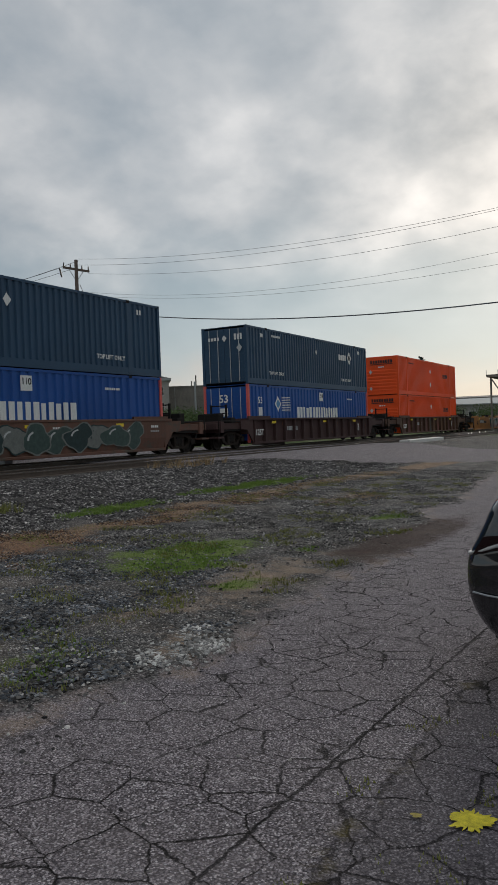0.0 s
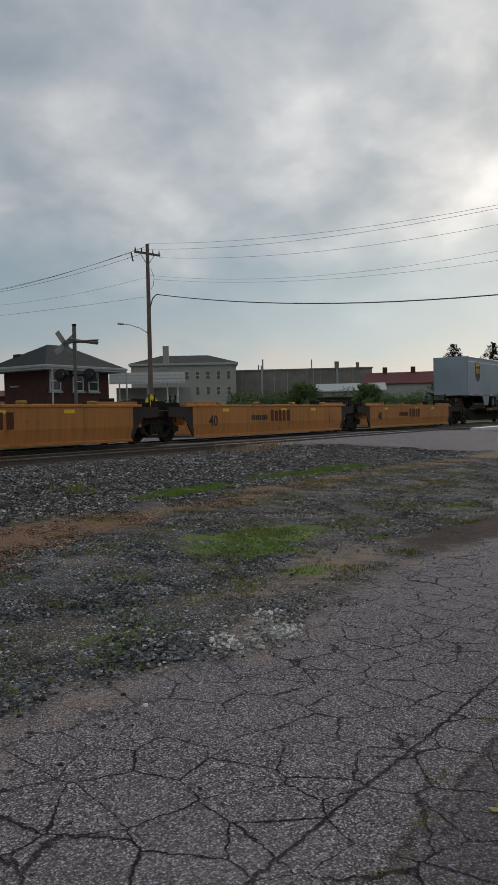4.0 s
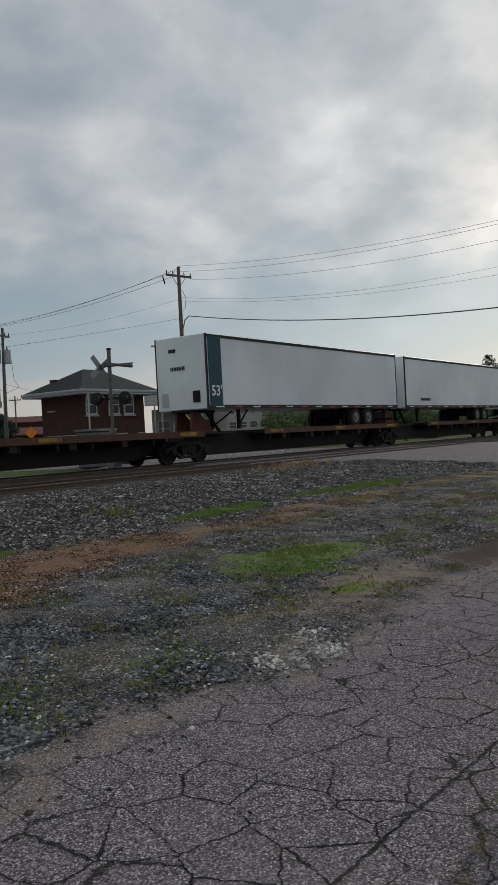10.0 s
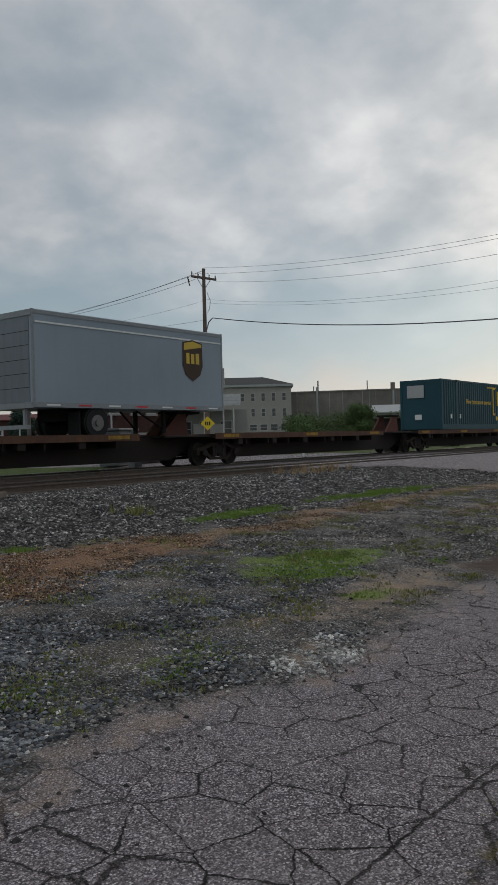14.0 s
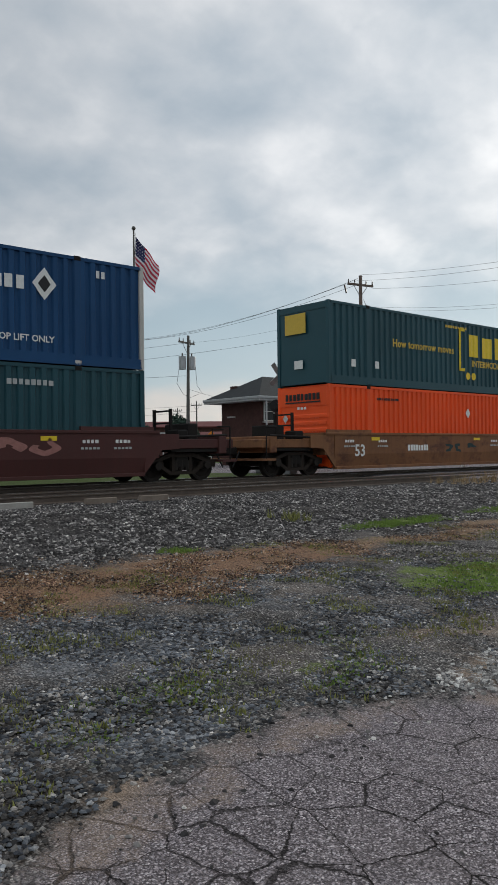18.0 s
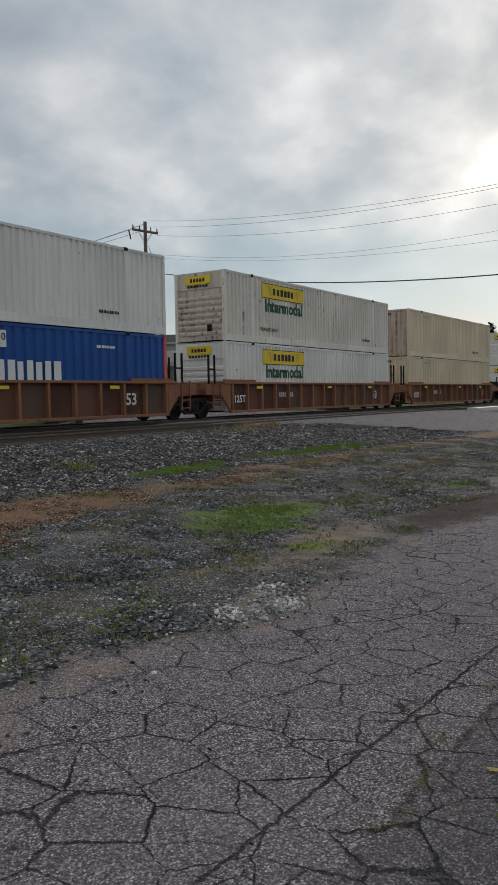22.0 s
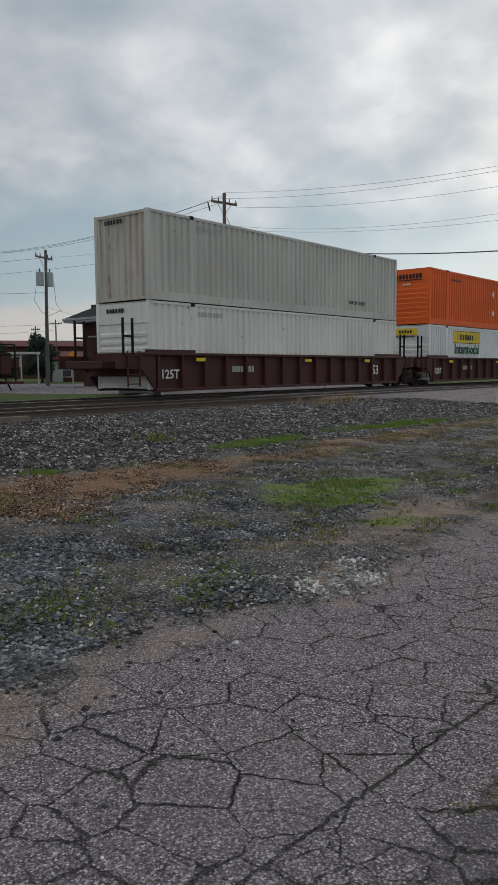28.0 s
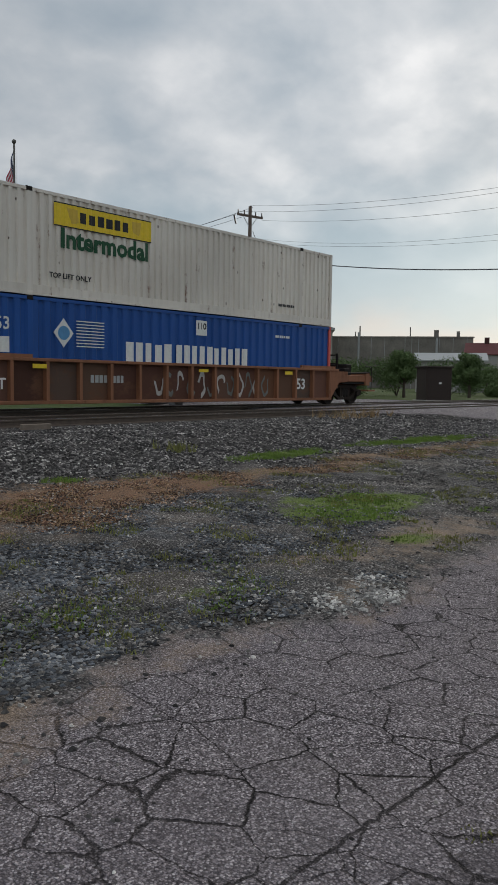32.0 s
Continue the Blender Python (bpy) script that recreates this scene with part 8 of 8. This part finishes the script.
def long_hall():
    """A long dark-clad hall with streaked panels, far behind the shrubs."""
    hl = thing("industrial_hall", "long grey streaked industrial hall with roof vents", "building", pose(148.0, 112.5, 0.6, 0, 0, -59.8))
    part("wall", box(0, 39.5, 0, 25, 0, 11.6), METALWALL, hl)
    part("parapet", box(-0.2, 39.7, -0.2, 25.2, 11.6, 11.9), METALWALL, hl)
    r = random.Random(5)
    for k in range(26):
        part("panel_seam", box(k * 1.52 + 0.1, k * 1.52 + 0.2, -0.08, 0.0, 0, 11.6), GUTTER if r.random() < 0.3 else METALWALL, hl)
    for x, w, hh in ((14.0, 0.3, 2.5), (25.5, 0.25, 2.2), (31.0, 1.0, 1.6), (36.0, 0.7, 1.3), (13.0, 0.25, 1.2)):
        part("roof_vent", box(x, x + w, 2, 2 + w, 11.6, 11.9 + hh), METALWALL, hl)
    part("downpipe", rod((14.0, -0.2, 0), (14.0, -0.2, 12.8), 0.25, seg=8), GUTTER, hl)
    part("downpipe", rod((31.5, -0.2, 4), (31.5, -0.2, 11.6), 0.25, seg=8), GUTTER, hl)


long_hall()


def shed(name, label, x, y, rot, L, W, H, rise, wall, roof, wins=0):
    s = thing(name, label, "building", pose(x, y, 0.6, 0, 0, rot))
    part("wall", box(0, L, 0, W, 0, H), wall, s)
    part("roof", prism([(-0.4, H), (W / 2, H + rise), (W + 0.4, H), (W + 0.4, H + 0.15), (W / 2, H + rise + 0.18), (-0.4, H + 0.15)], -0.4, L + 0.4), roof, s)
    for k in range(wins):
        window(s, 0.9, 1.3, (L * (k + 0.7) / (wins + 0.4), -0.03, H * 0.55), False)
    part("door", box(L * 0.1, L * 0.1 + 1.0, -0.05, 0, 0, 2.1), GUTTER, s)
    return s


red = shed("red_roofed_building", "low building with a red metal roof and chimneys", 153.0, 73.0, -67, 15.0, 12.0, 7.2, 2.6, PALEWALL, REDROOF, 4)
for x in (3.5, 9.5):
    part("chimney", box(x, x + 1.0, 5.5, 6.5, 8, 11.1), BRICKRED, red)
shed("white_shed", "low white metal shed behind the shrubs", 96.0, 53.0, -63, 9.0, 8.0, 4.2, 1.1, PALEWALL, GUTTER, 3)
shed("white_shed", "long low white roofed shed behind the hedge", 105.0, 33.5, -72, 12.0, 7.0, 3.4, 0.8, PALEWALL, GUTTER, 2)
shed("low_building", "far low grey building behind the hedge", 118.0, 30.0, -76, 9.0, 8.0, 4.6, 0.3, METALWALL, METALWALL, 2)
shed("white_house", "small white gabled house beside the trees", 31.0, 57.5, 55, 9.0, 7.0, 3.4, 2.2, PALEWALL, GUTTER, 3)
pr = thing("porch", "small white porch with thin posts", "porch", pose(38.6, 58.4, 0.6, 0, 0, -33))
part("roof", box(0, 3.2, 0, 2.4, 2.55, 2.75), ALUM, pr)
for x in (0.2, 1.6, 3.0):
    part("post", box(x - 0.06, x + 0.06, 0.1, 0.22, 0, 2.55), FRAME, pr)
shed("red_shed", "far red-brown brick sheds in a row", 62.0, 102.0, -36, 17.0, 8.0, 4.6, 0.9, BRICKRED, REDROOF, 4)
shed("red_shed", "low red-brown brick shed", 47.5, 64.5, -38, 7.0, 5.0, 2.2, 0.7, BRICKRED, REDROOF, 2)


def yard_tower():
    tw = thing("yard_tower", "grey railway yard tower with overhanging flat roof", "tower", (85.0, 14.6, 0.6))
    part("base", box(-1.5, 3.0, -2.5, 2.0, 0, 3.6), METALWALL, tw)
    part("cabin", box(-1.8, 3.0, -3.0, 1.7, 3.6, 5.55), ALUM, tw)
    part("roof", box(-2.8, 4.0, -3.8, 3.3, 5.6, 5.85), METALWALL, tw)
    for y in (-2.0, -0.6, 0.8):
        window(tw, 1.1, 1.1, pose(-1.83, y, 4.7, 0, 0, -90), False)
    for y in (-3.4, 2.9):
        part("stilt", rod((-2.5, y, 0), (-2.5, y, 5.6), 0.10, seg=6), METALWALL, tw)
    for y0, y1 in ((1.7, 2.9),):
        part("brace", rod((-2.4, y0, 3.6), (-2.5, y1, 5.5), 0.07, seg=5), METALWALL, tw)
    part("aerial", rod((0, 1.0, 5.85), (0, 1.0, 7.6), 0.04, seg=5), GALV, tw)
    for y in np.arange(-3.6, 3.3, 1.15):
        part("rail_post", rod((-2.7, float(y), 5.85), (-2.7, float(y), 6.3), 0.03, seg=5), GALV, tw)


yard_tower()


# ---- parked car ----
def parked_car():
    """A black car whose end stands beside the seam; its length runs away to -y."""
    c = thing("car", "black parked car with glossy paint and pale trim", "car", pose(5.87, 1.215, ground_z(5.9, 0.6), 0, 0, 3))
    t = NT("car_paint")
    t.set(t.mix(t.noise(3, 3), (0.006, 0.006, 0.007), (0.012, 0.012, 0.014)), 0.12, 0.0, 0.6)
    t.b.inputs["Coat Weight"].default_value = 1.0
    PAINT = t.m
    w = 0.9
    prof = [(-0.24, 0.26), (-0.13, 0.34), (-0.03, 0.47), (0.02, 0.62), (0.015, 0.80), (-0.02, 0.88), (-0.10, 1.02), (-0.14, 1.14), (-0.22, 1.24), (-0.62, 1.46), (-1.05, 1.57), (-1.7, 1.62), (-2.9, 1.58), (-3.7, 1.08), (-4.5, 0.92), (-4.65, 0.6), (-4.6, 0.3), (-0.6, 0.22)]
    bm = bmesh.new()
    rows = []
    for x, k in ((-w, 0.90), (-w + 0.08, 1.0), (0, 1.02), (w - 0.08, 1.0), (w, 0.90)):
        rows.append([bm.verts.new((x, -2.3 + (y + 2.3) * (0.955 if abs(x) > 0.85 else 1.0), 0.62 + (z - 0.62) * k)) for y, z in prof])
    n = len(prof)
    for a, b in zip(rows, rows[1:]):
        for k in range(n):
            bm.faces.new((a[k], b[k], b[(k + 1) % n], a[(k + 1) % n]))
    bm.faces.new(rows[0])
    bm.faces.new(rows[-1][::-1])
    bmesh.ops.recalc_face_normals(bm, faces=bm.faces)
    body = part("body", bm, PAINT, c)
    for p in body.data.polygons:
        p.use_smooth = True
    md = body.modifiers.new("round", "SUBSURF")
    md.levels = md.render_levels = 2
    lamp = plain("tail_lamp", (0.014, 0.005, 0.005), 0.12, 0.1, 20)
    for s in (-1, 1):
        part("tail_lamp", prism([(-0.07, 0.86), (-0.14, 0.97), (-0.40, 0.99), (-0.34, 0.91)], *sorted((s * 0.55, s * 0.875))), lamp, c, "dark red tail lamp")
        part("lamp_trim", tube([(s * 0.45, -0.02, 0.845), (s * 0.78, -0.035, 0.85), (s * 0.865, -0.10, 0.875), (s * 0.895, -0.36, 0.965)], 0.011, "lamp_trim", ALUM), None, c, "pale trim strip at the lamp")
        # thin pale tube draws the highlight along the fender crease
        part("side_crease", tube([(s * 0.84, -0.06, 0.62), (s * 0.885, -0.16, 0.61), (s * 0.905, -0.5, 0.575)], 0.006, "side_crease", GALV), None, c)
        for y in (-0.95, -3.75):
            tw = part("wheel", rod((s * 0.70, y, 0.33), (s * 0.92, y, 0.33), 0.33, seg=24), RUBBER, c)
            part("rim", rod((s * 0.90, y, 0.33), (s * 0.93, y, 0.33), 0.21, seg=16), ALLOY, tw)
        part("side_window", prism([(-1.25, 1.12), (-1.5, 1.46), (-2.85, 1.44), (-3.35, 1.12)], *sorted((s * 0.80, s * 0.83))), GLASS, c)
    part("bumper", box(-0.72, 0.72, -0.40, -0.16, 0.24, 0.42, bev=0.06), RUBBER, c, "black plastic bumper")
    part("rear_window", prism([(-0.20, 1.10), (-0.28, 1.22), (-0.25, 1.24), (-0.16, 1.12)], -0.66, 0.66), GLASS, c)
    # pale grey colour stands in for sky reflected on the spoiler
    part("spoiler", box(-0.70, 0.70, -0.42, -0.20, 1.17, 1.215, bev=0.015), T_GREY, c, "roof spoiler coloured pale for the sky it reflects")
    part("roof_rail", rod((-0.72, -1.3, 1.60), (-0.72, -2.9, 1.62), 0.02, seg=6), ALUM, c)


parked_car()
sp = thing("paint_mark", "yellow spray-paint blot on the asphalt", "paint mark", (3.38, 0.75, ground_z(3.38, 0.75) + 0.004))
bm = bmesh.new()
bmesh.ops.create_circle(bm, cap_ends=True, segments=60, radius=0.10)
for v in bm.verts:
    v.co *= 0.85 + 0.45 * noise.noise(v.co * 14 + Vector((3, 1, 0))) + 0.4 * noise.noise(v.co * 60)
    v.co.x *= 1.15
    v.co.y *= 0.85
    v.co.z = 0.006
part("blot", bm, plain("spray_yellow", (0.55, 0.46, 0.03), 0.8, 0.5, 30), sp)
sp2 = thing("paint_mark", "small faded yellow paint spot on the asphalt", "paint mark", (3.32, 0.96, ground_z(3.32, 0.96) + 0.004))
bm = bmesh.new()
bmesh.ops.create_circle(bm, cap_ends=True, segments=20, radius=0.028)
for v in bm.verts:
    v.co *= 0.8 + 0.5 * noise.noise(v.co * 60)
    v.co.z = 0.006
part("blot", bm, plain("faded_yellow", (0.34, 0.27, 0.07), 0.85, 0.4, 40), sp2)


def motions():
    for ob, s, z in MOVERS:
        walk(ob, [(t, pose(s - speed_run(t), TRACK_Y, z)) for t in range(0, 33, 2)])
    # the flag stirs in a light wind
    turns = ((0, 20), (6, 35), (11, 40), (11.7, 45), (12, 37), (12.3, 6), (12.6, 12), (13, 26), (14.5, 38), (16, 15), (16.5, 13), (17, -7), (17.5, -28), (18, 0), (18.5, 22), (19, 12), (19.5, 33), (20, 28), (21, 35), (23, 50), (26, 75), (28, 95), (30, 98), (31, 90), (31.5, 80), (32, 68))
    walk(flag, [(t, pose(20.6, 32.0, 12.0, 0, 2.5 * math.sin(t * 1.9), a)) for t, a in turns])


motions()
